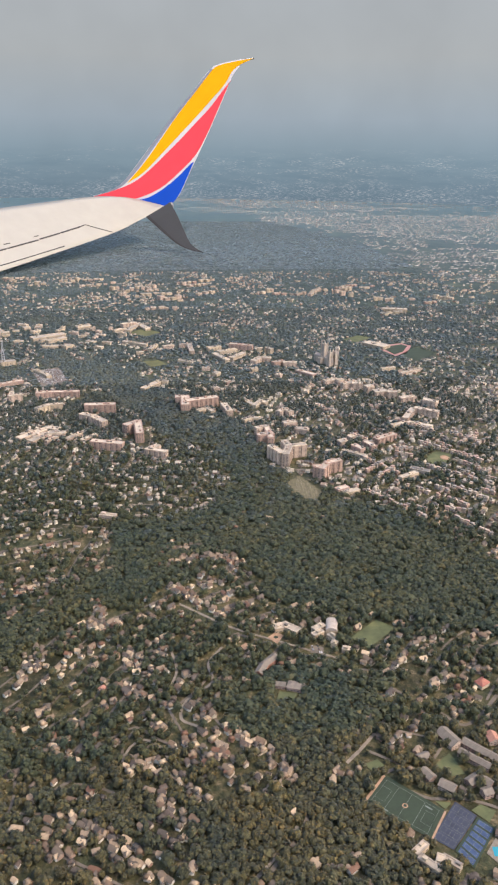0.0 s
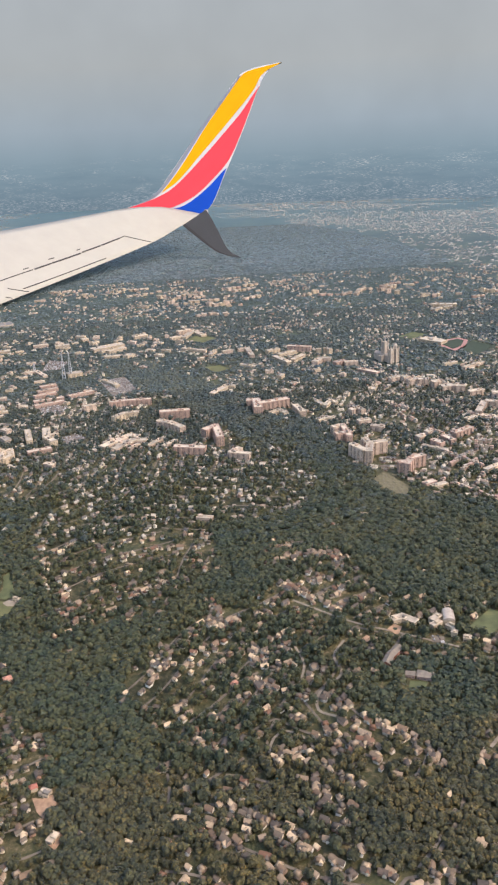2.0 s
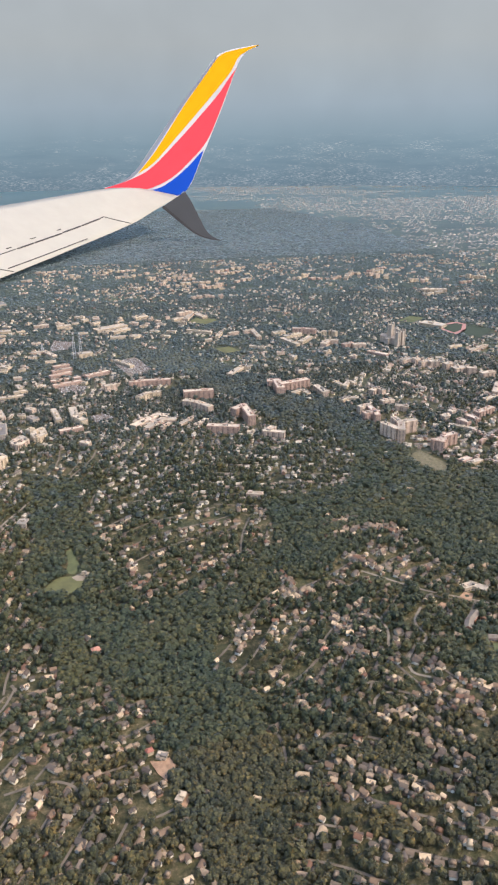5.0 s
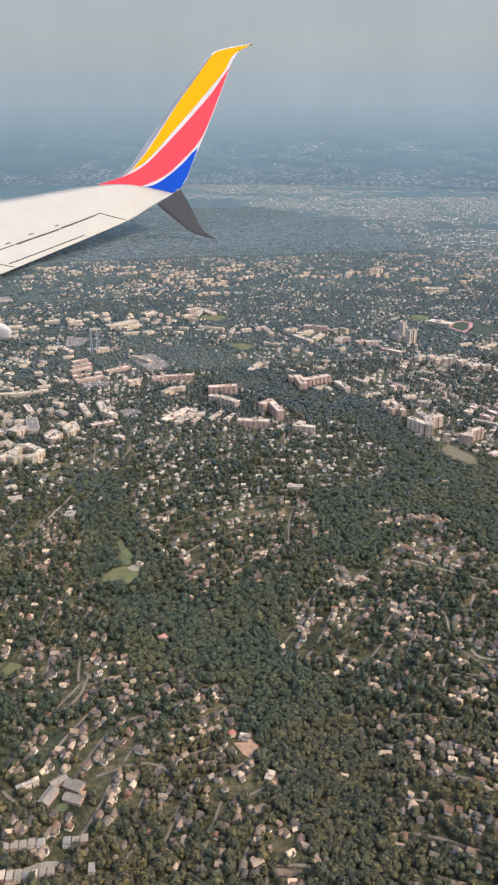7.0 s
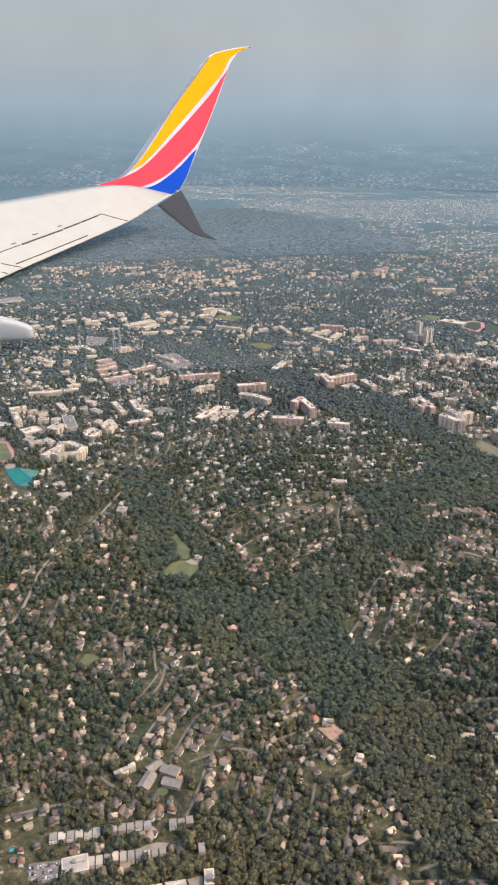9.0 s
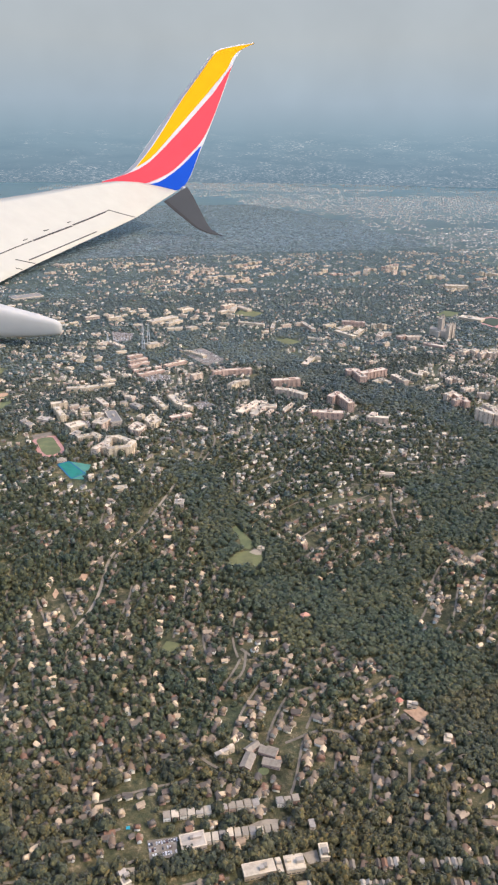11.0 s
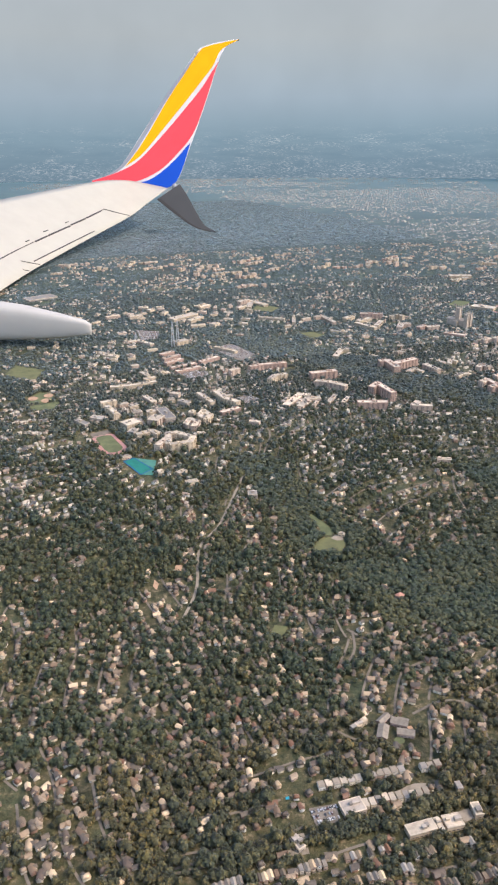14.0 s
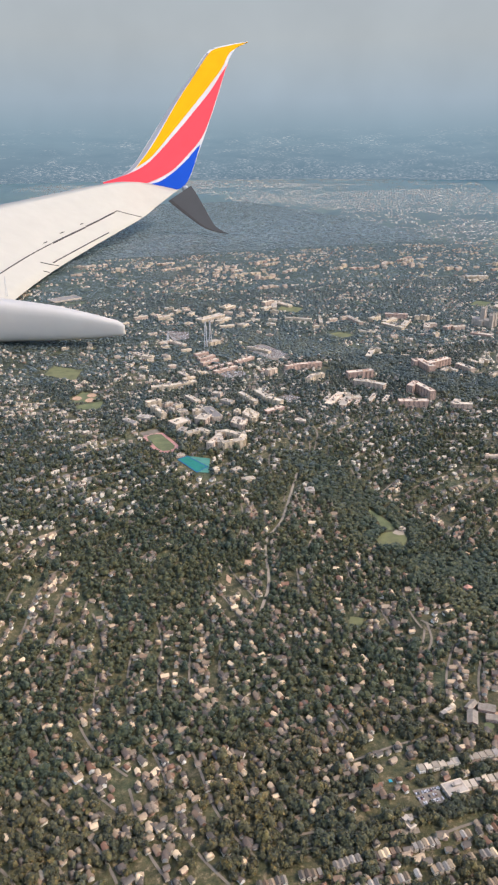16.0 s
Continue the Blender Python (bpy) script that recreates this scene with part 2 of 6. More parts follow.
    bump(nd, ln, fine.outputs["Fac"], 0.8, 4.0, bs.inputs["Normal"])
    # haze over the far land, put on as gloss at flat angles
    haze_gloss(m, nd, ln, bs, 0.07, most=0.8, bend=2.2, tint=(0.70, 0.91, 1.0))
    return m


M_GROUND = ground_material()


# ============ building helpers ============
def mesh_of(name, verts, faces, material, smooth=False):
    me = bpy.data.meshes.new(name)
    me.from_pydata([tuple(v) for v in verts], [], [tuple(f) for f in faces])
    me.materials.append(material)
    if smooth:
        me.polygons.foreach_set("use_smooth", [True] * len(me.polygons))
    me.update()
    return me


def thing(name, place, label, category, group="", turn=0.0):
    e = new(name)
    e.matrix_world = pose(*place, 0, 0, turn)
    e.empty_display_size = 2
    return tagged(e, label, category, group)


def part(name, data, parent, label="", kind="", at=None):
    """data: a mesh, or a bmesh with its material as a pair."""
    if isinstance(data, tuple):
        bm, material = data
        data = bpy.data.meshes.new(name)
        bm.to_mesh(data)
        bm.free()
        data.materials.append(material)
    o = new(name, data)
    o.parent = parent
    if at is not None:
        o.matrix_basis = at
    return tagged(o, label, kind=kind)


def box(bm, x0, x1, y0, y1, z0, z1):
    v = [bm.verts.new(p) for p in ((x0, y0, z0), (x1, y0, z0), (x1, y1, z0), (x0, y1, z0), (x0, y0, z1), (x1, y0, z1), (x1, y1, z1), (x0, y1, z1))]
    for f in ((3, 2, 1, 0), (4, 5, 6, 7), (0, 1, 5, 4), (1, 2, 6, 5), (2, 3, 7, 6), (3, 0, 4, 7)):
        bm.faces.new([v[i] for i in f])


def smoothstep(a, b, v):
    t = np.clip((v - a) / (b - a), 0, 1)
    return t * t * (3 - 2 * t)


def ground_z(x, y):
    """The land falls by 22 m towards the near south-west."""
    return -22.0 * (1 - smoothstep(330, 800, y)) * (1 - 0.85 * smoothstep(-160, 60, x))


def gz(x, y):
    return float(ground_z(np.float64(x), np.float64(y)))


def inside(poly, x, y):
    hit = np.zeros(np.shape(x), bool)
    for (x0, y0), (x1, y1) in zip(poly, poly[1:] + poly[:1]):
        if y0 != y1:
            hit ^= ((y0 > y) != (y1 > y)) & (x < (x1 - x0) * (y - y0) / (y1 - y0) + x0)
    return hit


# plan of what is taken: 2 m cells
CELL, X0, Y0, NX, NY = 2.0, -760.0, 120.0, 900, 960
taken = np.zeros((NX, NY), bool)
roadside = np.zeros((NX, NY), bool)
CX, CY = np.meshgrid(X0 + CELL * (np.arange(NX) + 0.5), Y0 + CELL * (np.arange(NY) + 0.5), indexing="ij")


def cells(x, y):
    return np.clip(((np.asarray(x) - X0) / CELL).astype(int), 0, NX - 1), np.clip(((np.asarray(y) - Y0) / CELL).astype(int), 0, NY - 1)


def take_box(x, y, turn, w, d, rim=1.5):
    r = 0.5 * math.hypot(w, d) + rim + CELL
    (i0, i1), (j0, j1) = cells([x - r, x + r], [y - r, y + r])
    c, s = math.cos(radians(turn)), math.sin(radians(turn))
    px, py = CX[i0:i1 + 1, j0:j1 + 1] - x, CY[i0:i1 + 1, j0:j1 + 1] - y
    taken[i0:i1 + 1, j0:j1 + 1] |= (np.abs(px * c + py * s) < w / 2 + rim) & (np.abs(py * c - px * s) < d / 2 + rim)


def take_poly(poly):
    xs, ys = [p[0] for p in poly], [p[1] for p in poly]
    (i0, i1), (j0, j1) = cells([min(xs) - 2, max(xs) + 2], [min(ys) - 2, max(ys) + 2])
    for dx, dy in ((0, 0), (2, 0), (-2, 0), (0, 2), (0, -2)):
        taken[i0:i1 + 1, j0:j1 + 1] |= inside(poly, CX[i0:i1 + 1, j0:j1 + 1] + dx, CY[i0:i1 + 1, j0:j1 + 1] + dy)


def visible(x, y, rim=40):
    return (x > -600 - rim) & (x < 110 + 0.46 * y + rim)


# ============ ground ============
def build_ground():
    radii = [0, 60, 120] + [160 + 12 * i for i in range(62)] + [930, 1000, 1100, 1250, 1450, 1700, 2000, 2400, 2900, 3500, 4100, 4700, 4780]
    n = 240
    verts, faces = [(-250, 0, gz(-250, 0))], []
    for r in radii[1:]:
        for k in range(n):
            a = 2 * math.pi * k / n
            x, y = -250 + r * math.cos(a), r * math.sin(a)
            verts.append((x, y, gz(x, y)))
    for k in range(n):
        faces.append((0, 1 + k, 1 + (k + 1) % n))
    for i in range(len(radii) - 2):
        a, b = 1 + i * n, 1 + (i + 1) * n
        for k in range(n):
            faces.append((a + k, b + k, b + (k + 1) % n, a + (k + 1) % n))
    o = new("ground", mesh_of("ground", verts, faces, M_GROUND, True))
    tagged(o, "rolling wooded suburban land with grass, soil and paving", "ground", kind="structure")


def build_backdrop():
    m, nd, ln, bs = nodes_of("hazy_sky_and_land")
    nd.remove(bs)
    geo, sep, mr = nd.new("ShaderNodeNewGeometry"), nd.new("ShaderNodeSeparateXYZ"), nd.new("ShaderNodeMapRange")
    ln.new(geo.outputs["Position"], sep.inputs[0])
    ln.new(sep.outputs["Z"], mr.inputs["Value"])
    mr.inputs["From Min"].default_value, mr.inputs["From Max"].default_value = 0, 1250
    # haze painted as glowing tones, from the far land up to the sky
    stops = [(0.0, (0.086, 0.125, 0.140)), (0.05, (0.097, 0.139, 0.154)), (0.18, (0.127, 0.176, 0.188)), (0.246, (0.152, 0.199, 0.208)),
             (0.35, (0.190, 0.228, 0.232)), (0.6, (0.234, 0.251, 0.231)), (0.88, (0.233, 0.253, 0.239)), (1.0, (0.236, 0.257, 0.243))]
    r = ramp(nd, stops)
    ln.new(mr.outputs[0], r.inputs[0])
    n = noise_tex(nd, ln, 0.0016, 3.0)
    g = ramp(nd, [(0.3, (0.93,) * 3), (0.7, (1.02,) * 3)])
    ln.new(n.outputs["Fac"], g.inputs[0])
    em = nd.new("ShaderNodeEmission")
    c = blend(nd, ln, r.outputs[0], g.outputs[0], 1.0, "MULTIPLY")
    # far land painted into the glow: hazy bands of woods and scattered pale buildings
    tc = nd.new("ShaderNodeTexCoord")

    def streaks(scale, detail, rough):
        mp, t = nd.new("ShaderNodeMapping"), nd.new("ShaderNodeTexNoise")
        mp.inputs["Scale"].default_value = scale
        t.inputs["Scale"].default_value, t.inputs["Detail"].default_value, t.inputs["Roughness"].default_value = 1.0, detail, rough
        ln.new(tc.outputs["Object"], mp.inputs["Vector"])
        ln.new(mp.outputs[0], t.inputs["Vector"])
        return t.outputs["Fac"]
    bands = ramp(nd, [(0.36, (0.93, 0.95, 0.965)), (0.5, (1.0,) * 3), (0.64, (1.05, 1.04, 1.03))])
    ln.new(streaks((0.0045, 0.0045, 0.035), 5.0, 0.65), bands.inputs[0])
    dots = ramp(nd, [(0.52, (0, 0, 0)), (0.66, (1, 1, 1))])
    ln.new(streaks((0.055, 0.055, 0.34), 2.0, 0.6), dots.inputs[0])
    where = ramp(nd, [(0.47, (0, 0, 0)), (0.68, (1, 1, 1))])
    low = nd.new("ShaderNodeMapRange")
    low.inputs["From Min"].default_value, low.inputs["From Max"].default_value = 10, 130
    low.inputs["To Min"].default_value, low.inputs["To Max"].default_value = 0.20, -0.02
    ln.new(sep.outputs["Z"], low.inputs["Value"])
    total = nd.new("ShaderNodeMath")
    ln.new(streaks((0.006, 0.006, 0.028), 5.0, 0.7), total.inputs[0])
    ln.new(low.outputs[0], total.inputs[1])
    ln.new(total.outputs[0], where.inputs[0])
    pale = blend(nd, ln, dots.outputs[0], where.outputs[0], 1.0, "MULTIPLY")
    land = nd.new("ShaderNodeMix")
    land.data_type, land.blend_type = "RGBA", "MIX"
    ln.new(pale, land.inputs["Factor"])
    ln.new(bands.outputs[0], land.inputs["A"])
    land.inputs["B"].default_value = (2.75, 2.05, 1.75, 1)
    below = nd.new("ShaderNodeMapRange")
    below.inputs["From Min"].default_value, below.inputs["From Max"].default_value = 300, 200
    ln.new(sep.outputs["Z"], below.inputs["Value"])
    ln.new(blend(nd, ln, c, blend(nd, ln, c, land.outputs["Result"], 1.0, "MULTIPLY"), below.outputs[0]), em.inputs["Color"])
    ln.new(em.outputs[0], nd["Material Output"].inputs["Surface"])
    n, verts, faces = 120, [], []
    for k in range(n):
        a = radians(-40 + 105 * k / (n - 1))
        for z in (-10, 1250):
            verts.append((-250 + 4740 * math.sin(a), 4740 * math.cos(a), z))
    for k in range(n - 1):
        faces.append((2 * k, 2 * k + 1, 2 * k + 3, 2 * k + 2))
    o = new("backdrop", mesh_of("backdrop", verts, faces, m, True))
    tagged(o, "glowing backdrop of grey-blue hazy summer sky and painted far land", "sky", kind="structure")


build_ground()
build_backdrop()


def draped(name, poly, material, lift=0.3, label="", category="", kind="structure", step=6.0, parent=None):
    """A flat patch that follows the land."""
    bm = bmesh.new()
    f = bm.faces.new([bm.verts.new((x, y, 0)) for x, y in poly])
    bmesh.ops.triangulate(bm, faces=[f])
    for _ in range(4):
        long = [e for e in bm.edges if e.calc_length() > step]
        if not long:
            break
        bmesh.ops.subdivide_edges(bm, edges=long, cuts=1)
        bmesh.ops.triangulate(bm, faces=bm.faces[:])
    for v in bm.verts:
        v.co.z = gz(v.co.x, v.co.y) + lift
    bmesh.ops.recalc_face_normals(bm, faces=bm.faces)
    if sum(f.normal.z for f in bm.faces) < 0:
        bmesh.ops.reverse_faces(bm, faces=bm.faces)
    me = bpy.data.meshes.new(name)
    bm.to_mesh(me)
    bm.free()
    me.materials.append(material)
    o = new(name, me)
    if parent:
        o.parent = parent
        return tagged(o, label)
    take_poly(list(poly))
    return tagged(o, label, category, kind=kind)


def smooth_line(pts, step=4.0):
    """Catmull-Rom through the points."""
    pts = [Vector(p) for p in pts]
    ext = [2 * pts[0] - pts[1]] + pts + [2 * pts[-1] - pts[-2]]
    out = []
    for i in range(1, len(ext) - 2):
        n = max(2, int((ext[i + 1] - ext[i]).length / step))
        for k in range(n):
            t = k / n
            a, b, c, d = ext[i - 1:i + 3]
            out.append(0.5 * ((2 * b) + (c - a) * t + (2 * a - 5 * b + 4 * c - d) * t * t + (3 * b - a - 3 * c + d) * t ** 3))
    return out + [pts[-1]]


laid = []


def ribbon(name, pts, width, material, lift=0.22, label="", category="road", parent=None, shaded=True):
    line = smooth_line(pts)
    laid.append(name)
    lift += 0.01 * (len(laid) % 12)     # no two crossing streets in one plane
    verts, faces = [], []
    for i, p in enumerate(line):
        d = (line[min(i + 1, len(line) - 1)] - line[max(i - 1, 0)]).normalized()
        for s in (-1, 1):
            x, y = p.x - s * d.y * width / 2, p.y + s * d.x * width / 2
            verts.append((x, y, gz(x, y) + lift))
        ii, jj = cells([p.x - width / 2 - 0.5, p.x + width / 2 + 0.5], [p.y - width / 2 - 0.5, p.y + width / 2 + 0.5])
        if shaded or (laid[-1] == "road" and i % 4 == 0):
            roadside[ii[0]:ii[1] + 1, jj[0]:jj[1] + 1] |= ~taken[ii[0]:ii[1] + 1, jj[0]:jj[1] + 1]
        taken[ii[0]:ii[1] + 1, jj[0]:jj[1] + 1] = True
        if i:
            faces.append((2 * i - 2, 2 * i, 2 * i + 1, 2 * i - 1))
    o = new(name, mesh_of(name, verts, faces, material))
    if parent:
        o.parent = parent
        return o
    return tagged(o, label, category, kind="structure")


# ============ fields, courts, lots ============
draped("sports_field", [(86, 290.8), (102, 306.6), (124.8, 281.4), (112.3, 265.9)], M_TURF, 0.35, "dark green artificial turf sports field with white lines", "field")
def field_line(ax, ay, bx, by, name="field_line", label="painted white line on turf", wide=0.16):
    long = math.hypot(bx - ax, by - ay)
    nx, ny = -(by - ay) / long * wide / 2, (bx - ax) / long * wide / 2
    draped(name, [(ax - nx, ay - ny), (bx - nx, by - ny), (bx + nx, by + ny), (ax + nx, ay + ny)], M_LINE, 0.42, label, "field line", step=30)


FIELD = [Vector(p) for p in ((86.5, 290.5), (101.8, 306), (124.2, 281.5), (112, 266.6))]


def on_field(u, v, corners=FIELD):
    """u along the long side, v along the short one, both 0 to 1."""
    return corners[0].lerp(corners[3], u).lerp(corners[1].lerp(corners[2], u), v)


def framed(corners, u0, u1, v0, v1, name, label, wide):
    p = [on_field(u, v, corners) for u, v in ((u0, v0), (u1, v0), (u1, v1), (u0, v1))]
    for a, b in zip(p, p[1:] + p[:1]):
        field_line(*a, *b, name, label, wide)


framed(FIELD, 0.06, 0.95, 0.08, 0.92, "field_line", "painted white line on turf", 0.16)
framed(FIELD, 0.06, 0.22, 0.3, 0.7, "field_line", "painted white line on turf", 0.14)
framed(FIELD, 0.79, 0.95, 0.3, 0.7, "field_line", "painted white line on turf", 0.14)
for u in (0.28, 0.5, 0.72):
    field_line(*on_field(u, 0.08), *on_field(u, 0.92))
mid = on_field(0.5, 0.5)
draped("field_emblem", [(mid.x + 1.5 * math.cos(a), mid.y + 1.5 * math.sin(a)) for a in np.linspace(0, 2 * math.pi, 15)[:-1]], M_DIRT, 0.44, "round tan emblem in the middle of a turf field", "field emblem")
draped("field_emblem", [(mid.x + 0.9 * math.cos(a), mid.y + 0.9 * math.sin(a)) for a in np.linspace(0, 2 * math.pi, 15)[:-1]], M_TURF, 0.47, "dark plain badge shape on a turf field", "field emblem")
for u, v in ((0.22, 0.10), (0.74, 0.82)):
    p, q = on_field(u, v), on_field(u + 0.12, v)
    field_line(*p, *q, "field_bar", "pale bar of unreadable writing on turf", 0.9)
NORTH = [Vector(p) for p in ((113, 266.2), (132, 286), (139.4, 276.4), (121, 258.8))]
SOUTH = [Vector(p) for p in ((121.4, 258.4), (139.6, 275.9), (146, 268.5), (126.6, 248.2))]
draped("tennis_court", [tuple(p) for p in NORTH], M_BLUECOURT, 0.35, "block of dark blue hard tennis courts", "tennis court")
draped("tennis_court", [tuple(p) for p in SOUTH], M_TURF, 0.35, "green surround of blue tennis courts", "tennis court")
for k in range(5):
    for u0, u1 in ((0.08, 0.92),):
        v0, v1 = 0.04 + 0.19 * k, 0.18 + 0.19 * k
        framed(NORTH, u0, u1, v0, v1, "court_line", "painted white court line", 0.13)
        framed(NORTH, u0 + 0.24, u1 - 0.24, v0, v1, "court_line", "painted white court line", 0.11)
        a, b = on_field(0.5, v0, NORTH), on_field(0.5, v1, NORTH)
        field_line(*a, *b, "court_net", "pale net line of a tennis court", 0.13)
for k in range(6):
    v0, v1 = 0.03 + 0.16 * k, 0.15 + 0.16 * k
    draped("court", [tuple(on_field(u, v, SOUTH)) for u, v in ((0.12, v0), (0.9, v0), (0.9, v1), (0.12, v1))], M_COURT, 0.40, "blue hard tennis court", "tennis court")
    framed(SOUTH, 0.2, 0.82, v0 + 0.015, v1 - 0.015, "court_line", "painted white court line", 0.12)
    field_line(*on_field(0.5, v0, SOUTH), *on_field(0.5, v1, SOUTH), "court_net", "pale net line of a tennis court", 0.12)
draped("pool_deck", [(135.5, 255.5), (143, 263), (148, 258), (139.5, 248.5)], M_PAVING, 0.33, "pale paved deck round a swimming pool", "deck")
draped("dirt_path", [(112.2, 265.6), (124.6, 281), (125.4, 280.3), (113, 265)], M_DIRT, 0.36, "brown earth strip between a field and courts", "path")
draped("school_field", [(113, 425), (135.5, 443.7), (145.6, 432.6), (121.6, 412)], M_GRASS, 0.35, "mown green school playing field", "field")
for lawn in ([(131, 311), (141, 318), (143, 308), (144, 303), (135, 302)], [(138, 280), (144, 283), (150, 278), (144, 272)], [(122, 287.5), (130, 285.5), (125.5, 282)], [(93, 315), (101, 318), (104, 312), (96, 310)]):
    draped("lawn", lawn, M_GRASS, 0.33, "mown grass between school buildings", "lawn")
draped("forecourt", [(58, 431), (64, 436), (69, 432), (63, 423)], M_DIRT, 0.34, "tan paved forecourt round a planted circle", "forecourt")
draped("planting", [(63.4 + 1.6 * math.cos(a), 430.4 + 1.6 * math.sin(a)) for a in np.linspace(0, 2 * math.pi, 11)[:-1]], M_TURF, 0.42, "round green bed in a paved forecourt", "flower bed")
draped("terrace", [(39, 424), (43, 427), (46, 423), (41, 419)], M_DIRT, 0.36, "tan terrace in a walled garden", "terrace")
draped("lawn", [(57.3, 377), (67.7, 374), (64, 366.8), (54.4, 369.5)], M_GRASS, 0.35, "mown lawn below a manor house", "lawn")
draped("meadow", [(-237, 510), (-235, 518), (-227, 527), (-216, 527), (-208, 522), (-208, 514), (-215, 505), (-226, 506)], M_DRYGRASS, 0.35, "yellow-green park meadow among trees", "meadow")
draped("meadow", [(-223, 562), (-219, 566), (-214, 552), (-211, 540), (-208, 534), (-216, 529), (-222, 533), (-220, 545)], M_GRASS, 0.35, "narrow grass clearing in a park", "meadow")
draped("running_track", [(-391, 773), (-388, 780), (-378, 785), (-367, 782), (-358, 745), (-360, 735), (-368, 728), (-378, 729), (-385, 740)], M_TRACK, 0.35, "red running track round a pitch", "running track")
draped("pitch", [(-387, 772), (-385, 777), (-378, 780), (-370, 778), (-362, 744), (-364, 737), (-370, 733), (-377, 734), (-381, 742)], M_GRASS, 0.55, "green pitch inside a running track", "field")
draped("turf_field", [(-366, 710), (-355, 715), (-341, 686), (-354, 677)], M_TEAL, 0.35, "bright teal artificial turf field", "field")
draped("turf_field", [(-354.5, 715), (-334, 703), (-343, 673), (-353.5, 677), (-340.4, 686)], M_TEALGREY, 0.35, "worn grey-green turf beside a teal field", "field")
draped("tennis_court", [(-392, 789), (-371, 796), (-371, 784), (-389, 776)], M_ASPHALT, 0.35, "grey hard courts beside a running track", "tennis court")
draped("ball_field", [(-452, 930), (-439, 948), (-423, 939), (-422, 915), (-434, 908), (-451, 911)], M_GRASS, 0.35, "mown green baseball outfield", "field")
draped("ball_field", [(-451, 899), (-417, 906), (-422, 881), (-450, 884)], M_GRASS, 0.35, "mown green playing field", "field")
for x, y in ((-447, 926), (-428, 932), (-432, 914)):
    draped("infield", [(x + 6 * math.cos(a), y + 8 * math.sin(a)) for a in np.linspace(0, 2 * math.pi, 12)[:-1]], M_DIRT, 0.55, "tan clay baseball infield", "field")
draped("field", [(301, 1235), (333, 1263), (352, 1241), (321, 1216)], M_GRASS, 0.4, "green field near a stone church", "field")
draped("running_track", [(344, 1166), (366, 1196), (392, 1204), (402, 1185), (380, 1140), (357, 1124)], M_TRACK, 0.4, "red running track on a school ground", "running track")
draped("pitch", [(352, 1166), (370, 1188), (388, 1195), (395, 1184), (376, 1148), (358, 1134)], M_TURF, 0.7, "green pitch inside a red track", "field")
draped("field", [(366, 1132), (406, 1177), (426, 1140), (385, 1094)], M_TURF, 0.4, "dark green turf field", "field")
draped("meadow", [(-481, 1038), (-464, 1074), (-429, 1043), (-443, 1000)], M_DRYGRASS, 0.4, "pale green open meadow ringed by trees", "meadow")
draped("school_field", [(-54, 1302), (-32, 1341), (-1, 1307), (-25, 1278)], M_DRYGRASS, 0.4, "pale school field", "field")
for p in ([(-254, 971), (-232, 980), (-215, 969), (-223, 945), (-247, 948)], [(-275, 1222), (-241, 1203), (-250, 1161), (-277, 1156)],
          [(-183, 1076), (-150, 1099), (-130, 1030), (-161, 1005)], [(-329.5, 277.4), (-314.5, 276.4), (-316.5, 265), (-329.5, 266)],
          [(-352, 818), (-330, 822), (-328, 800), (-345, 792)], [(-215, 850), (-196, 862), (-180, 845), (-200, 830)]):
    draped("car_park", p, M_CARPARK, 0.35, "grey asphalt car park", "car park")
draped("plaza", [(-279, 274.4), (-273, 276), (-268, 276.4), (-262, 274.8), (-263.5, 272.4), (-269, 273), (-276, 272.8)], M_PAVING, 0.35, "pale paved yard behind row houses", "yard")
draped("school_yard", [(-261.6 + 3.2 * math.cos(a), 307.4 + 2.8 * math.sin(a)) for a in np.linspace(0, 2 * math.pi, 15)[:-1]], M_GRASS, 0.35, "small green school yard", "lawn")
draped("bare_lot", [(-166, 335), (-160, 334), (-155, 336), (-152, 330), (-153, 324), (-158, 320), (-162, 325)], M_DIRT, 0.4, "cleared building lot of orange soil", "building lot")
draped("bare_lot", [(-149, 311), (-145, 307), (-149, 299), (-153, 303)], M_DIRT, 0.4, "strip of bare orange soil", "building lot")
draped("bare_lot", [(-252.6, 316.4), (-249.4, 316), (-249.6, 311), (-252, 311.6)], M_DIRT, 0.4, "orange-tan paved corner of a school yard", "yard")
draped("forecourt", [(-256, 253), (-248.7, 253.4), (-249, 246.8), (-255, 246.2)], M_PAVING, 0.36, "sunlit pale concrete forecourt", "forecourt")
draped("forecourt", [(-348, 265), (-337, 264), (-338.5, 252), (-349, 252.6)], M_PAVING, 0.34, "pale paved lot round a dark-roofed shop", "forecourt")
draped("bare_lot", [(-30, 1120), (-8, 1128), (6, 1100), (-18, 1090)], M_DRYGRASS, 0.4, "bare tan clearing", "building lot")

M_BORDER = plain("blue_border_turf", (0.012, 0.09, 0.19), 0.8)
for ax, ay, bx, by in ((-366, 710, -355, 715), (-355, 715, -341, 686), (-341, 686, -354, 677), (-354, 677, -366, 710)):
    long = math.hypot(bx - ax, by - ay)
    nx, ny = -(by - ay) / long * 0.7, (bx - ax) / long * 0.7
    draped("turf_border", [(ax - nx, ay - ny), (bx - nx, by - ny), (bx + nx, by + ny), (ax + nx, ay + ny)], M_BORDER, 0.5, "blue border strip of a teal turf field", "field border")
draped("terrace", [(-217, 525), (-211, 529.5), (-206, 524), (-208, 519.5), (-213, 520.5)], M_PAVING, 0.42, "sunlit tan paved terrace beside a meadow", "terrace")
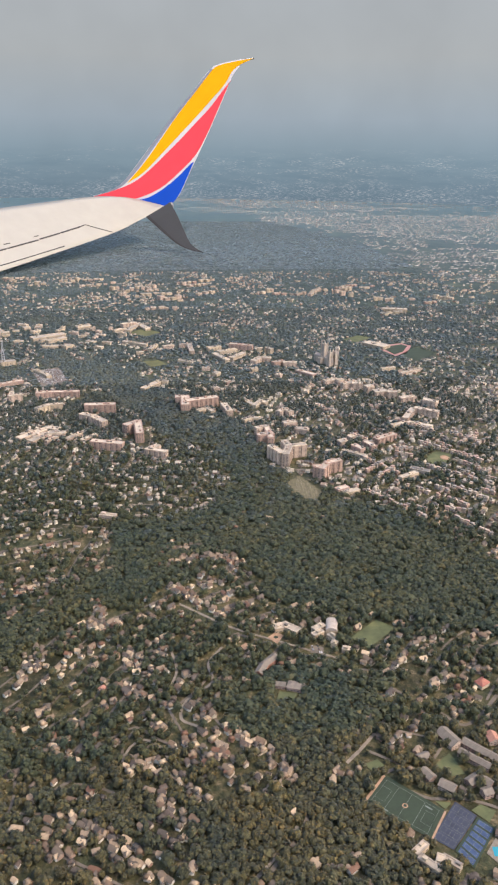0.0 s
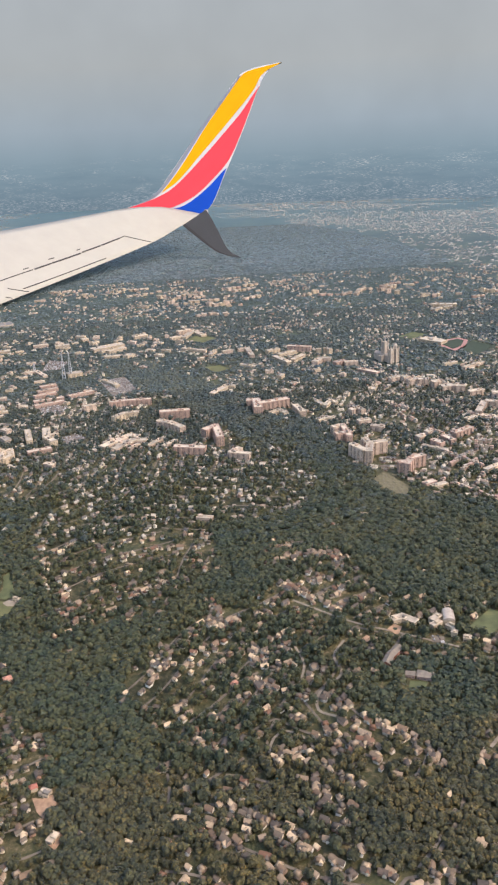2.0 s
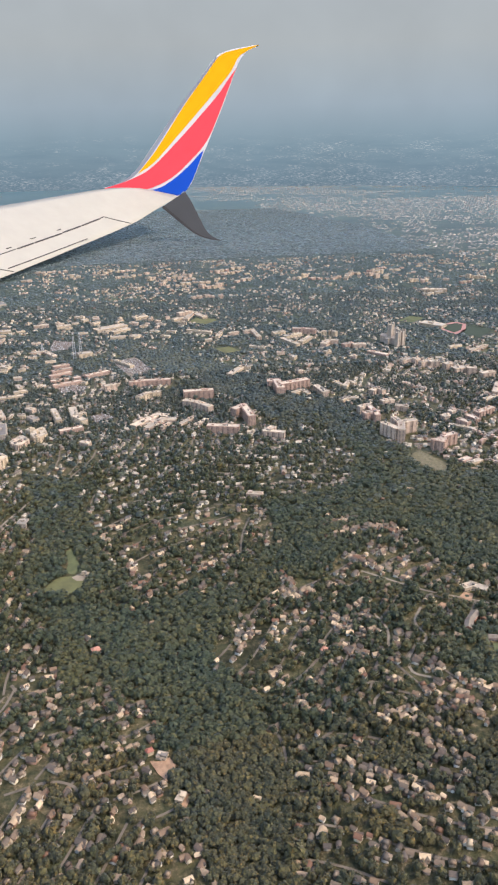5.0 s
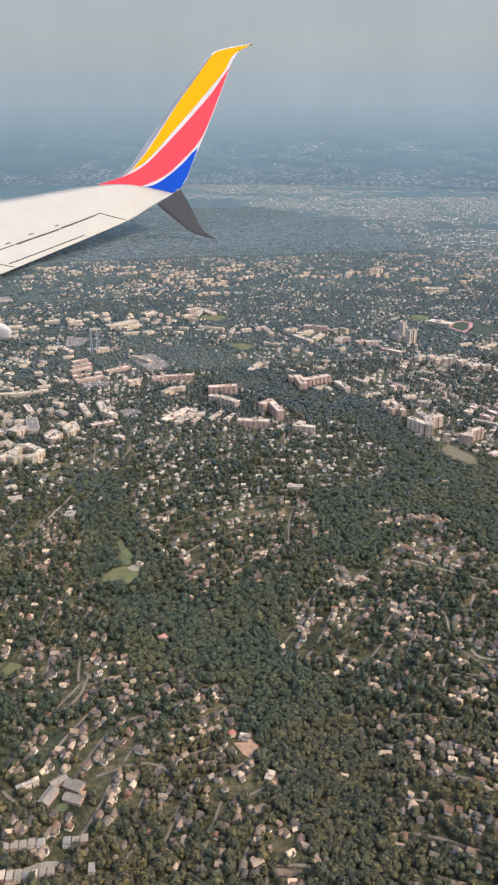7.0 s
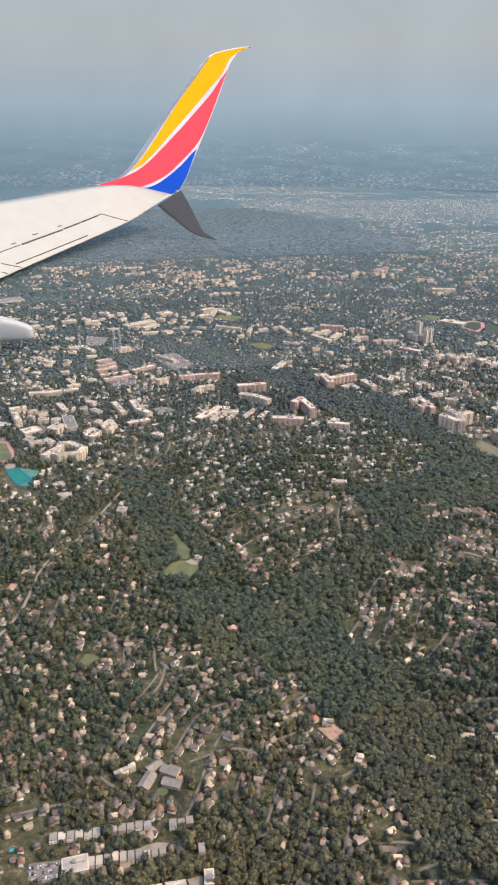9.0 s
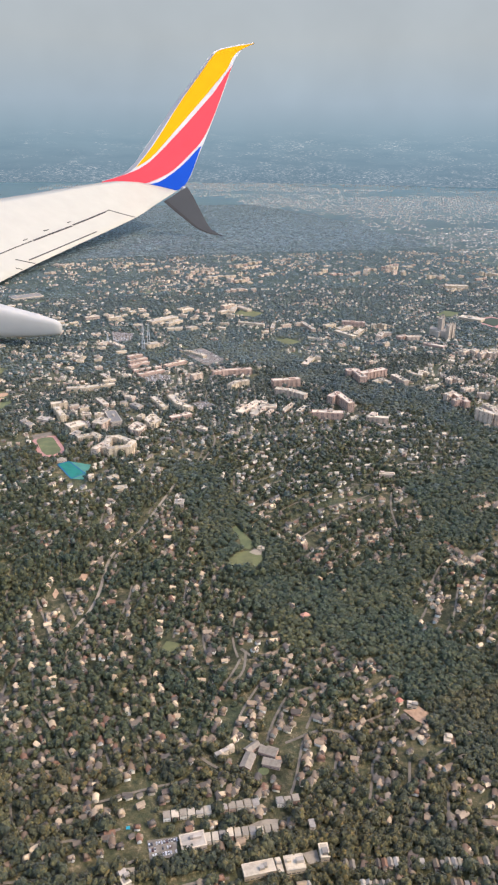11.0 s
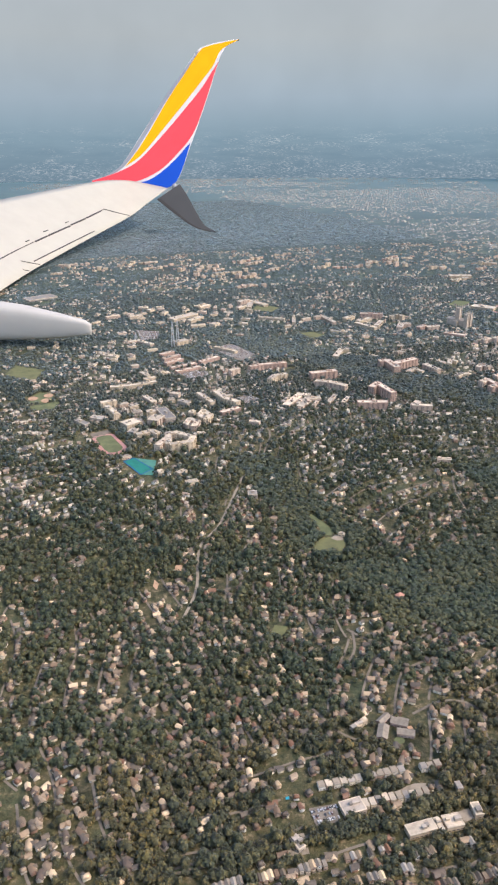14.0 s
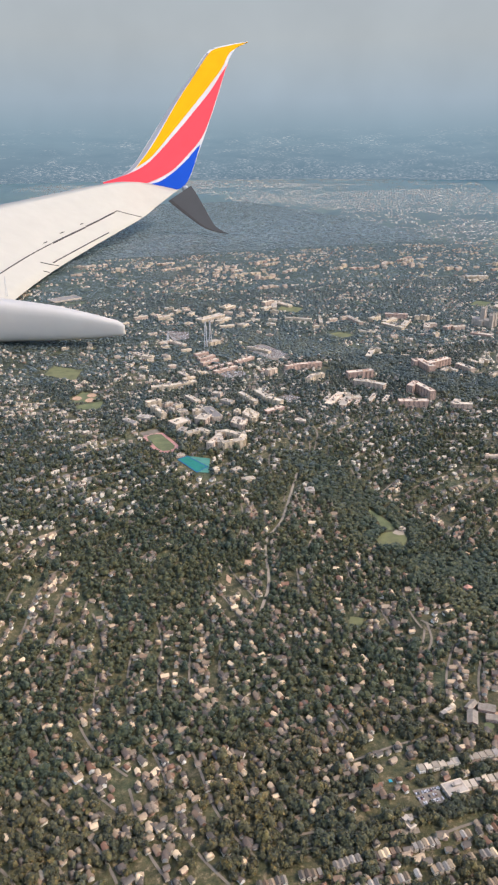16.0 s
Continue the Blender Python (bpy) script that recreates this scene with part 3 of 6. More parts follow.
M_BURIAL = plain("worn_olive_grass", (0.15, 0.13, 0.065), 0.9, scale=0.3, vary=0.5)
draped("cemetery", [(111, 673), (126, 686), (142, 646), (130, 626), (116, 643)], M_BURIAL, 0.35, "tan-green cemetery lawn beside woods", "cemetery")
draped("ball_field", [(266, 722), (283, 736), (297, 728), (287, 706), (264, 701)], M_GRASS, 0.35, "mown green baseball field", "field")
draped("infield", [(286 + 5 * math.cos(a), 718 + 6 * math.sin(a)) for a in np.linspace(0, 2 * math.pi, 12)[:-1]], M_DIRT, 0.55, "tan clay baseball infield", "field")
for p in ([(-354, 515), (-351, 522), (-346, 520), (-349, 512)], [(-373.5, 499), (-371, 507), (-368.5, 501), (-371.5, 494)]):
    draped("bare_lot", p, M_DIRT, 0.4, "cleared lot of orange-tan soil", "building lot")
draped("meadow", [(-304, 422), (-298, 431), (-289, 427), (-295, 418)], M_DRYGRASS, 0.35, "small olive lawn among trees", "meadow")
draped("car_park", [(84.6, 420), (92.7, 417), (91.3, 410), (83, 412)], M_ASPHALT, 0.35, "grey asphalt car park of a school", "car park")
draped("dirt_path", [(85.5, 290.5), (101, 307), (102, 306), (86.5, 289.5)], M_DIRT, 0.37, "bare earth path beside a sports field", "path")

stones, plot = [], [(112, 672), (125, 684), (140, 646), (130, 628), (117, 643)]
for a in range(14):
    for b in range(16):
        x, y = 110 + a * 1.6 + b * 0.9, 630 + b * 3.4 + (a % 2) * 0.8
        if inside(plot, np.float64(x), np.float64(y)):
            stones.append((x, y))
bm = bmesh.new()
for x, y in stones:
    box(bm, x - 0.22, x + 0.22, y - 0.1, y + 0.1, gz(x, y) + 0.2, gz(x, y) + 0.8)
rows = bpy.data.meshes.new("headstones")
bm.to_mesh(rows)
bm.free()
rows.materials.append(M_STONE)
tagged(new("headstones", rows), "rows of grey headstones on a cemetery lawn", "headstones", kind="stuff")

M_CARS = palette("car_paint", [(0.6, 0.58, 0.55), (0.03, 0.03, 0.03), (0.35, 0.35, 0.36), (0.75, 0.74, 0.72), (0.12, 0.03, 0.025), (0.08, 0.085, 0.10), (0.5, 0.48, 0.45)], 0.35)
car_rng = random.Random(12)


def parked_cars(poly, turn):
    """Rows of cars with a low cabin on the body, standing in the lots of one car park."""
    bm = bmesh.new()
    cx, cy = sum(p[0] for p in poly) / len(poly), sum(p[1] for p in poly) / len(poly)
    c, s = math.cos(radians(turn)), math.sin(radians(turn))
    for a in range(-24, 25):
        for b in range(-14, 15):
            x, y = cx + c * a * 1.25 - s * b * 3.4, cy + s * a * 1.25 + c * b * 3.4
            if abs(a) % 9 == 8 or car_rng.random() < 0.35 or not inside(poly, np.float64(x), np.float64(y)):
                continue
            z = gz(x, y) + 0.36
            box(bm, x - 0.4, x + 0.4, y - 0.95, y + 0.95, z, z + 0.38)
            box(bm, x - 0.34, x + 0.34, y - 0.5, y + 0.4, z + 0.38, z + 0.66)
    me = bpy.data.meshes.new("parked_cars")
    bm.to_mesh(me)
    bm.free()
    me.materials.append(M_CARS)
    tagged(new("parked_cars", me), "rows of parked cars on a grey car park", "cars", kind="stuff")


for poly, turn in (([(-254, 971), (-232, 980), (-215, 969), (-223, 945), (-247, 948)], 10), ([(-275, 1222), (-241, 1203), (-250, 1161), (-277, 1156)], 0),
                   ([(-183, 1076), (-150, 1099), (-130, 1030), (-161, 1005)], 60), ([(-329.5, 277.4), (-314.5, 276.4), (-316.5, 265), (-329.5, 266)], 0),
                   ([(-352, 818), (-330, 822), (-328, 800), (-345, 792)], 20), ([(-215, 850), (-196, 862), (-180, 845), (-200, 830)], -30), ([(84.6, 420), (92.7, 417), (91.3, 410), (83, 412)], 0)):
    parked_cars(poly, turn)

# ============ roads ============
for w, pts in ((3.0, [(-359, 456), (-342, 488), (-327, 541), (-303, 570), (-273, 623), (-259, 649)]), (2.6, [(23, 251), (35, 262), (51, 280)]), (2.6, [(84, 317), (97, 329), (109, 342), (120, 354)]),
               (2.4, [(1, 480), (26, 454), (42, 440), (68, 424), (99, 405)]), (2.2, [(-35, 338), (-31, 348), (-23, 352), (-13, 343), (-10, 334)]), (2.2, [(-6, 427), (-3, 408), (-8, 391)]),
               (2.4, [(27, 425), (17, 410), (18, 392), (2, 379), (-2, 364), (7, 356)])):
    ribbon("road", pts, w * 0.75, M_PAVING, label="sunlit pale street between houses", shaded=False)
for w, pts in ((3.2, [(-83, 368), (-76, 377), (-65, 384), (-44, 403), (-33, 407)]), (2.6, [(-92, 338), (-91, 325), (-93, 311)]), (3.2, [(-72, 326), (-49, 338)]),
               (2.8, [(-43, 357), (-28, 363), (-19, 354), (-10, 346)]), (2.6, [(-28, 363), (-35, 349), (-34, 339)]), (3.2, [(-8, 416), (2, 426), (17, 443)]),
               (3.2, [(-2, 377), (11, 390), (29, 418)]), (3.4, [(-230, 388), (-243, 402), (-250, 413)]), (2.8, [(-247, 410), (-253, 392), (-262, 381)]),
               (3.0, [(-301, 347), (-295, 329), (-290, 320), (-280, 310)]), (3.0, [(-244, 325), (-221, 330), (-207, 324), (-201, 310)]),
               (3.6, [(31, 254), (51, 275), (60, 292)]), (3.2, [(36, 438), (45, 433), (57, 425), (68, 418), (79, 410), (93, 403), (107, 394), (122, 390)]),
               (3.0, [(68, 425), (59, 413), (50, 399)]), (3.2, [(102, 304), (110, 296), (121, 289), (135, 288), (145, 284), (152, 280)]), (3.2, [(102, 308), (111, 313), (98, 324)]), (3.0, [(135, 326), (139, 324), (128, 312)]),
               (3.2, [(149, 383), (164, 398), (183, 415)]), (3.6, [(142, 358), (149, 347), (157, 338), (170, 345), (187, 361)]), (3.0, [(122, 378), (127, 372), (133, 363)]),
               (2.8, [(8, 239), (16, 247), (24, 246)]), (3.0, [(114, 386), (121, 378), (132, 365)]), (2.8, [(-166.7, 242.8), (-163.4, 251.3), (-155.7, 252), (-142.4, 247.9), (-144.7, 240.3)]),
               (2.8, [(-146.6, 233.9), (-135.6, 234.9), (-121.7, 233), (-106.9, 230.9)]),
               (3.6, [(-266, 223), (-247, 227), (-222, 223), (-196, 220)]), (2.6, [(-245, 263), (-243, 251), (-242, 237), (-248, 223)]),
               (3.0, [(-225, 690), (-205, 730), (-200, 760)]), (3.0, [(60, 610), (78, 650), (84, 690)])):
    ribbon("road", pts, w * 0.6, M_ASPHALT, label="grey asphalt residential street")
for off, w, m, what in ((-1.35, 1.5, M_ASPHALT, "grey asphalt carriageway of an avenue"), (0.0, 1.1, M_GRASS, "grassy median strip of an avenue"), (1.35, 1.5, M_ASPHALT, "grey asphalt carriageway of an avenue")):
    ribbon("road" if off else "median", [(x, y + off) for x, y in ((-420, 262), (-367, 261), (-329, 260), (-285, 257), (-253, 259), (-225, 256), (-194, 248), (-164, 236))], w, m, 0.25, what)


# ============ large buildings ============
def block_mesh(w, d, h, material):
    """A block; the tall ones with projecting bays along both long faces."""
    near, n = [], int(w / 5.5) if h > 5 and w > 8 else 0
    for k in range(n):
        x, b = (k + 0.5) * w / n - w / 2, w / n * 0.24
        near += [(x - b, -d / 2), (x - b, -d / 2 - 0.8), (x + b, -d / 2 - 0.8), (x + b, -d / 2)]
    line = [(-w / 2, -d / 2)] + near + [(w / 2, -d / 2), (w / 2, d / 2)] + [(-x, -y) for x, y in near] + [(-w / 2, d / 2)]
    bm = bmesh.new()
    low, top = [bm.verts.new((x, y, -2.0)) for x, y in line], [bm.verts.new((x, y, h)) for x, y in line]
    for k in range(len(line)):
        q = (k + 1) % len(line)
        bm.faces.new((low[k], low[q], top[q], top[k]))
    bm.faces.new(top)
    return bm, material


def windows_mesh(w, d, h, floor=1.5, bay=2.2):
    """Rows of panes set 4 cm proud of the four faces."""
    verts, faces = [], []
    rows, e = max(1, int((h - 0.4) / floor)), 0.04
    for face, (span, off) in enumerate(((w, d), (d, w), (w, d), (d, w))):
        n = max(1, int((span - 0.6) / bay))
        a = face * math.pi / 2
        c, s = round(math.cos(a)), round(math.sin(a))
        for k in range(n):
            x = (k + 0.5) * span / n - span / 2
            for r in range(rows):
                z = 0.5 + r * floor
                i = len(verts)
                for px, pz in ((x - bay * 0.4, z), (x + bay * 0.4, z), (x + bay * 0.4, z + floor * 0.42), (x - bay * 0.4, z + floor * 0.42)):
                    verts.append((px * c + (off / 2 + e) * s, px * s - (off / 2 + e) * c, pz))
                faces.append((i, i + 1, i + 2, i + 3))
    return mesh_of("glazing", verts, faces, M_WINDOW)


def roof_mesh(w, d, h, material):
    bm = bmesh.new()
    box(bm, -w / 2 + 0.6, w / 2 - 0.6, -d / 2 + 0.6, d / 2 - 0.6, h - 0.3, h + 0.25)
    return bm, material


def parapet_mesh(w, d, h, material, rim=0.5):
    bm = bmesh.new()
    for x0, x1, y0, y1 in ((-w / 2 - 0.12, w / 2 + 0.12, -d / 2 - 0.12, -d / 2 + 0.6), (-w / 2 - 0.12, w / 2 + 0.12, d / 2 - 0.6, d / 2 + 0.12),
                           (-w / 2 - 0.12, -w / 2 + 0.6, -d / 2 + 0.6, d / 2 - 0.6), (w / 2 - 0.6, w / 2 + 0.12, -d / 2 + 0.6, d / 2 - 0.6)):
        box(bm, x0, x1, y0, y1, h, h + 0.25 + rim)
    return bm, material


STYLES = {
    "brick": (M_BRICK, M_FLATROOF, "pinkish brick"), "tan": (M_TAN, M_FLATROOF, "tan"), "pale": (M_PALE, M_FLATROOF, "pale concrete"),
    "white": (M_PALE, M_FLATROOF, "white flat-roofed"), "stone": (M_STONE, M_DARKROOF, "grey stone"),
}


def big_building(x, y, turn, w, d, h, style, name="apartment_building", category="apartment building"):
    wall, roof, look_words = STYLES[style]
    e = thing(name, (x, y, gz(x, y)), f"{look_words} {category} with a flat roof among trees", category, f"{category}s", turn)
    part("wall", block_mesh(w, d, h, wall), e)
    part("roof", roof_mesh(w, d, h, roof), e, "flat roof inside a parapet")
    part("parapet", parapet_mesh(w, d, h, M_FLATROOF, 0.15 if h < 5 else 0.4), e)
    part("glazing", windows_mesh(w, d, h), e, "rows of dark windows", "stuff")
    rng = random.Random(int(x * 7 + y * 13))
    for k in range(2 if w < 16 else 3 if w < 34 else 5):
        bm = bmesh.new()
        a, b = rng.uniform(0.8, 2.2), rng.uniform(0.7, 1.6)
        px, py = rng.uniform(-0.36, 0.36) * w, rng.uniform(-0.2, 0.2) * d
        box(bm, px - a, px + a, py - b, py + b, h + 0.25, h + rng.uniform(1.2, 2.2))
        part("plant_room", (bm, wall if rng.random() < 0.6 else M_DARKROOF), e)
    take_box(x, y, turn, w, d, 2.0)
    return e


def wing_walls(p, q, d, grow, start, end):
    (x0, y0), (x1, y1) = p, q
    long = max(3.0, math.hypot(x1 - x0, y1 - y0))
    a = math.atan2(y1 - y0, x1 - x0)
    lo, hi = -(grow if start else 0.0), long + (grow if end else 0.0)
    mid = (lo + hi) / 2
    return x0 + mid * math.cos(a), y0 + mid * math.sin(a), math.degrees(a), hi - lo


def winged(style, d, h, *line, name="apartment_building", category="apartment building"):
    """A building of one or more wings whose ridges run along the line."""
    wall, roof, look_words = STYLES[style]
    n = len(line) - 1
    cx, cy = sum(p[0] for p in line) / (n + 1), sum(p[1] for p in line) / (n + 1)
    base = gz(cx, cy)
    shape = "long" if n == 1 else "angled" if n == 2 else "courtyard"
    e = thing(name, (cx, cy, base), f"{shape} {look_words} {category} with a pale flat roof", category, f"{category}s")
    rng = random.Random(int(cx * 7 + cy * 13))
    for k in range(n):
        x, y, turn, w = wing_walls(line[k], line[k + 1], d, d * 0.35, k > 0, k < n - 1)
        at = pose(x - cx, y - cy, 0, 0, 0, turn)
        top = h + 0.18 * k
        part("wall", block_mesh(w, d, top, wall), e, at=at)
        part("roof", roof_mesh(w, d, top, roof), e, "flat roof inside a parapet", at=at)
        part("parapet", parapet_mesh(w, d, top, wall if style == "brick" else M_FLATROOF, 0.3), e, at=at)
        part("glazing", windows_mesh(w, d, top), e, "rows of dark windows", "stuff", at)
        for _ in range(1 if w < 14 else 2 if w < 30 else 4):
            a, b = rng.uniform(0.7, 1.9), rng.uniform(0.6, 1.4)
            px, py = rng.uniform(-0.38, 0.38) * w, rng.uniform(-0.18, 0.18) * d
            bm = bmesh.new()
            box(bm, px - a, px + a, py - b, py + b, top + 0.25, top + rng.uniform(1.0, 2.2))
            part("plant_room", (bm, wall if rng.random() < 0.6 else M_DARKROOF), e, at=at)
        take_box(x, y, turn, w, d, 1.5)
    return e


# brick slabs and towers round the wooded valley
winged("brick", 9, 10, (-97, 895), (-60, 895))
winged("tan", 8, 8, (-99, 869), (-84, 858), (-70, 838))
winged("brick", 8, 11, (-47, 816), (-33, 828), (-30, 788))
winged("brick", 9, 8, (-81, 780), (-47, 769))
winged("tan", 7, 7, (-10, 764), (-21, 753), (-2, 744))
winged("pale", 7, 7, (-153, 894), (-141, 907), (-124, 910))
winged("brick", 7, 7, (-162, 956), (-142, 959), (-108, 958))
winged("tan", 7, 8, (-193, 943), (-178, 949))
winged("brick", 10, 10, (12, 918), (24, 917), (23, 883))
winged("brick", 10, 11, (24, 898), (64, 911))
winged("tan", 8, 7, (70, 896), (75, 866))
winged("white", 6, 4, (37, 881), (50, 888), (56, 874), name="low_building", category="low building")
winged("tan", 9, 3, (-161, 806), (-132, 837), (-120, 832), name="low_building", category="low building")
winged("tan", 8, 3, (-147, 796), (-128, 821), (-112, 819), name="low_building", category="low building")
winged("tan", 5, 3, (-110, 800), (-90, 824), name="low_building", category="low building")
winged("tan", 5, 3, (-93, 795), (-78, 812), name="low_building", category="low building")
winged("pale", 8, 4, (-29, 974), (-6, 1007), (5, 1004), name="low_building", category="low building")
# hospital and campus
winged("pale", 7, 8, (-371, 866), (-352, 869), name="campus_building", category="campus building")
winged("pale", 6, 8, (-365, 853), (-358, 822), name="campus_building", category="campus building")
winged("tan", 6, 6, (-351, 857), (-340, 862), name="campus_building", category="campus building")
winged("white", 16, 5, (-354, 796), (-336, 804), name="campus_building", category="campus building")
winged("tan", 13, 8, (-323, 790), (-312, 804), name="campus_building", category="campus building")
winged("stone", 12, 7, (-306, 830), (-301, 793), name="campus_building", category="campus building")
winged("pale", 7, 5, (-345, 763), (-327, 768), (-321, 757), name="campus_building", category="campus building")
winged("tan", 7, 9, (-330, 719), (-316, 737), name="campus_building", category="campus building")
winged("pale", 6, 9, (-318, 719), (-313, 748), (-304, 748), (-290, 730), (-296, 718), (-317, 717), name="campus_building", category="campus building")
winged("tan", 6, 5, (-288, 777), (-280, 791), (-274, 780), (-280, 768), (-287, 775), name="campus_building", category="campus building")
winged("white", 6, 6, (-268, 798), (-260, 809), (-256, 792), (-263, 782), (-268, 796), name="campus_building", category="campus building")
winged("white", 6, 6, (-252, 873), (-243, 833), name="campus_building", category="campus building")
winged("white", 8, 7, (-230, 871), (-225, 840), (-214, 823), name="campus_building", category="campus building")
winged("white", 5, 5, (-230, 847), (-214, 856), name="campus_building", category="campus building")
winged("pale", 7, 4, (-352, 933), (-327, 931), (-292, 938), name="campus_building", category="campus building")
winged("pale", 6, 4, (-306, 952), (-290, 957), name="campus_building", category="campus building")
winged("white", 7, 4, (-305, 984), (-297, 964), name="campus_building", category="campus building")
winged("white", 9, 3, (-346, 1100), (-338, 1082), (-324, 1070), name="campus_building", category="campus building")
winged("tan", 7, 4, (-313, 1015), (-303, 1018), name="campus_building", category="campus building")
winged("tan", 7, 4, (-316, 886), (-308, 861), name="campus_building", category="campus building")
winged("tan", 8, 5, (-283, 885), (-274, 878), name="campus_building", category="campus building")
winged("stone", 8, 4, (-278, 859), (-269, 846), name="campus_building", category="campus building")
winged("brick", 7, 4, (-241, 803), (-216, 812), name="school_building", category="school building")
winged("tan", 6, 4, (-217, 768), (-207, 761), name="school_building", category="school building")
winged("white", 8, 4, (-338, 672), (-333, 672), name="campus_building", category="campus building")
winged("white", 6, 3, (-320, 666), (-311, 671), name="campus_building", category="campus building")
winged("white", 7, 3, (-316, 646), (-304, 647), name="campus_building", category="campus building")
winged("stone", 9, 3, (-385, 836), (-370, 824), name="school_building", category="school building")
# brick rows and car park blocks under the masts
winged("brick", 7, 4, (-265, 1036), (-239, 1049), name="row_block", category="row of brick houses")
winged("brick", 7, 4, (-263, 991), (-225, 1002), name="row_block", category="row of brick houses")
winged("brick", 7, 4, (-265, 1059), (-244, 1069), name="row_block", category="row of brick houses")
winged("brick", 7, 4, (-266, 1014), (-239, 1029), name="row_block", category="row of brick houses")
winged("brick", 7, 4, (-219, 1006), (-188, 1024), name="row_block", category="row of brick houses")
winged("brick", 7, 4, (-259, 972), (-223, 986), name="row_block", category="row of brick houses")
winged("white", 12, 6, (-233, 1112), (-213, 1120), name="commercial_building", category="commercial building")
winged("white", 7, 4, (-179, 1076), (-164, 1056), (-156, 1042), name="commercial_building", category="commercial building")
winged("tan", 7, 3, (-302, 1142), (-284, 1151), (-266, 1119), name="commercial_building", category="commercial building")
winged("white", 6, 3, (-278, 1091), (-263, 1093), name="commercial_building", category="commercial building")
# shopping street beyond the valley
winged("white", 16, 5, (-210, 1261), (-161, 1290), name="commercial_building", category="commercial building")
winged("pale", 10, 5, (-183, 1241), (-156, 1263), name="commercial_building", category="commercial building")
winged("white", 9, 5, (-144, 1335), (-122, 1348), name="commercial_building", category="commercial building")
winged("white", 12, 5, (-153, 1202), (-141, 1214), name="commercial_building", category="commercial building")
winged("white", 8, 4, (-186, 1211), (-162, 1212), name="commercial_building", category="commercial building")
winged("white", 10, 5, (-275, 1300), (-252, 1306), name="commercial_building", category="commercial building")
winged("tan", 8, 5, (-313, 1310), (-289, 1317), name="commercial_building", category="commercial building")
winged("white", 10, 4, (-235, 1342), (-225, 1348), name="commercial_building", category="commercial building")
winged("tan", 9, 8, (-68, 1343), (-45, 1357), name="commercial_building", category="commercial building")
winged("pale", 8, 5, (-80, 1308), (-62, 1322), name="commercial_building", category="commercial building")
winged("white", 14, 4, (-385, 1285), (-348, 1291), name="commercial_building", category="commercial building")
winged("tan", 14, 4, (-467, 1340), (-421, 1353), name="commercial_building", category="commercial building")
winged("pale", 12, 5, (-411, 1333), (-388, 1348), name="commercial_building", category="commercial building")
winged("stone", 30, 3, (-441, 1505), (-388, 1528), name="commercial_building", category="commercial building")
winged("white", 12, 4, (-469, 1410), (-435, 1434), name="commercial_building", category="commercial building")
# towers at the edge of the woods
winged("tan", 7, 13, (104, 738), (114, 716))
winged("tan", 7, 13, (121, 751), (123, 732), (116, 711))
winged("tan", 7, 13, (126, 735), (142, 738))
winged("brick", 7, 11, (139, 684), (148, 684))
winged("brick", 7, 11, (145, 677), (155, 692), (170, 698))
winged("tan", 7, 9, (97, 801), (112, 806))
winged("brick", 7, 9, (96, 779), (115, 783))
winged("brick", 6, 9, (110, 808), (110, 769))
winged("tan", 8, 6, (132, 824), (148, 827))
winged("tan", 8, 6, (143, 806), (157, 799))
winged("tan", 7, 6, (132, 863), (142, 872), (148, 860))
# apartment houses of the avenue
winged("tan", 8, 7, (214, 982), (230, 986))
winged("tan", 9, 9, (230, 977), (239, 980))
winged("tan", 8, 7, (235, 966), (250, 971))
winged("tan", 9, 8, (248, 965), (262, 962))
winged("tan", 9, 10, (260, 942), (271, 945))
winged("tan", 12, 7, (268, 930), (286, 933))
winged("tan", 8, 9, (284, 922), (296, 919))
winged("tan", 8, 7, (294, 901), (315, 906))
winged("tan", 9, 9, (320, 887), (333, 874))
winged("tan", 7, 7, (276, 824), (298, 860))
winged("tan", 8, 8, (299, 859), (323, 841))
winged("brick", 8, 7, (223, 761), (249, 776))
winged("brick", 7, 6, (196, 750), (203, 736))
winged("brick", 7, 6, (211, 759), (217, 742))
winged("tan", 8, 5, (183, 762), (192, 766))
winged("tan", 7, 5, (197, 775), (204, 779))
winged("pale", 7, 3, (257, 813), (281, 822), (303, 805), name="low_building", category="low building")
winged("white", 5, 3, (183, 743), (204, 724), name="low_building", category="low building")
winged("stone", 7, 3, (240, 691), (256, 680), name="school_building", category="school building")
winged("white", 6, 3, (222, 668), (243, 680), name="school_building", category="school building")
winged("white", 6, 4, (311, 1044), (333, 1052), name="low_building", category="low building")
winged("tan", 6, 4, (332, 1020), (370, 1043), name="low_building", category="low building")
winged("brick", 9, 3, (189, 1051), (210, 1025), name="low_building", category="low building")
winged("brick", 8, 6, (159, 1082), (176, 1091))
winged("tan", 8, 6, (174, 1082), (194, 1080))
winged("brick", 7, 3, (154, 647), (166, 653), name="low_building", category="low building")
winged("white", 6, 3, (159, 640), (175, 646), name="low_building", category="low building")
# centre round the white department store
winged("white", 8, 5, (78, 1145), (95, 1104), name="commercial_building", category="commercial building")
winged("white", 9, 5, (85, 1154), (114, 1169), name="commercial_building", category="commercial building")
winged("pale", 8, 5, (101, 1116), (124, 1145), name="commercial_building", category="commercial building")
winged("brick", 9, 8, (106, 1192), (141, 1176))
winged("pale", 8, 6, (70, 1176), (91, 1185))
winged("tan", 7, 5, (27, 1201), (42, 1205), (45, 1157))
winged("white", 7, 8, (146, 1160), (154, 1158))
winged("pale", 7, 8, (161, 1164), (168, 1151))
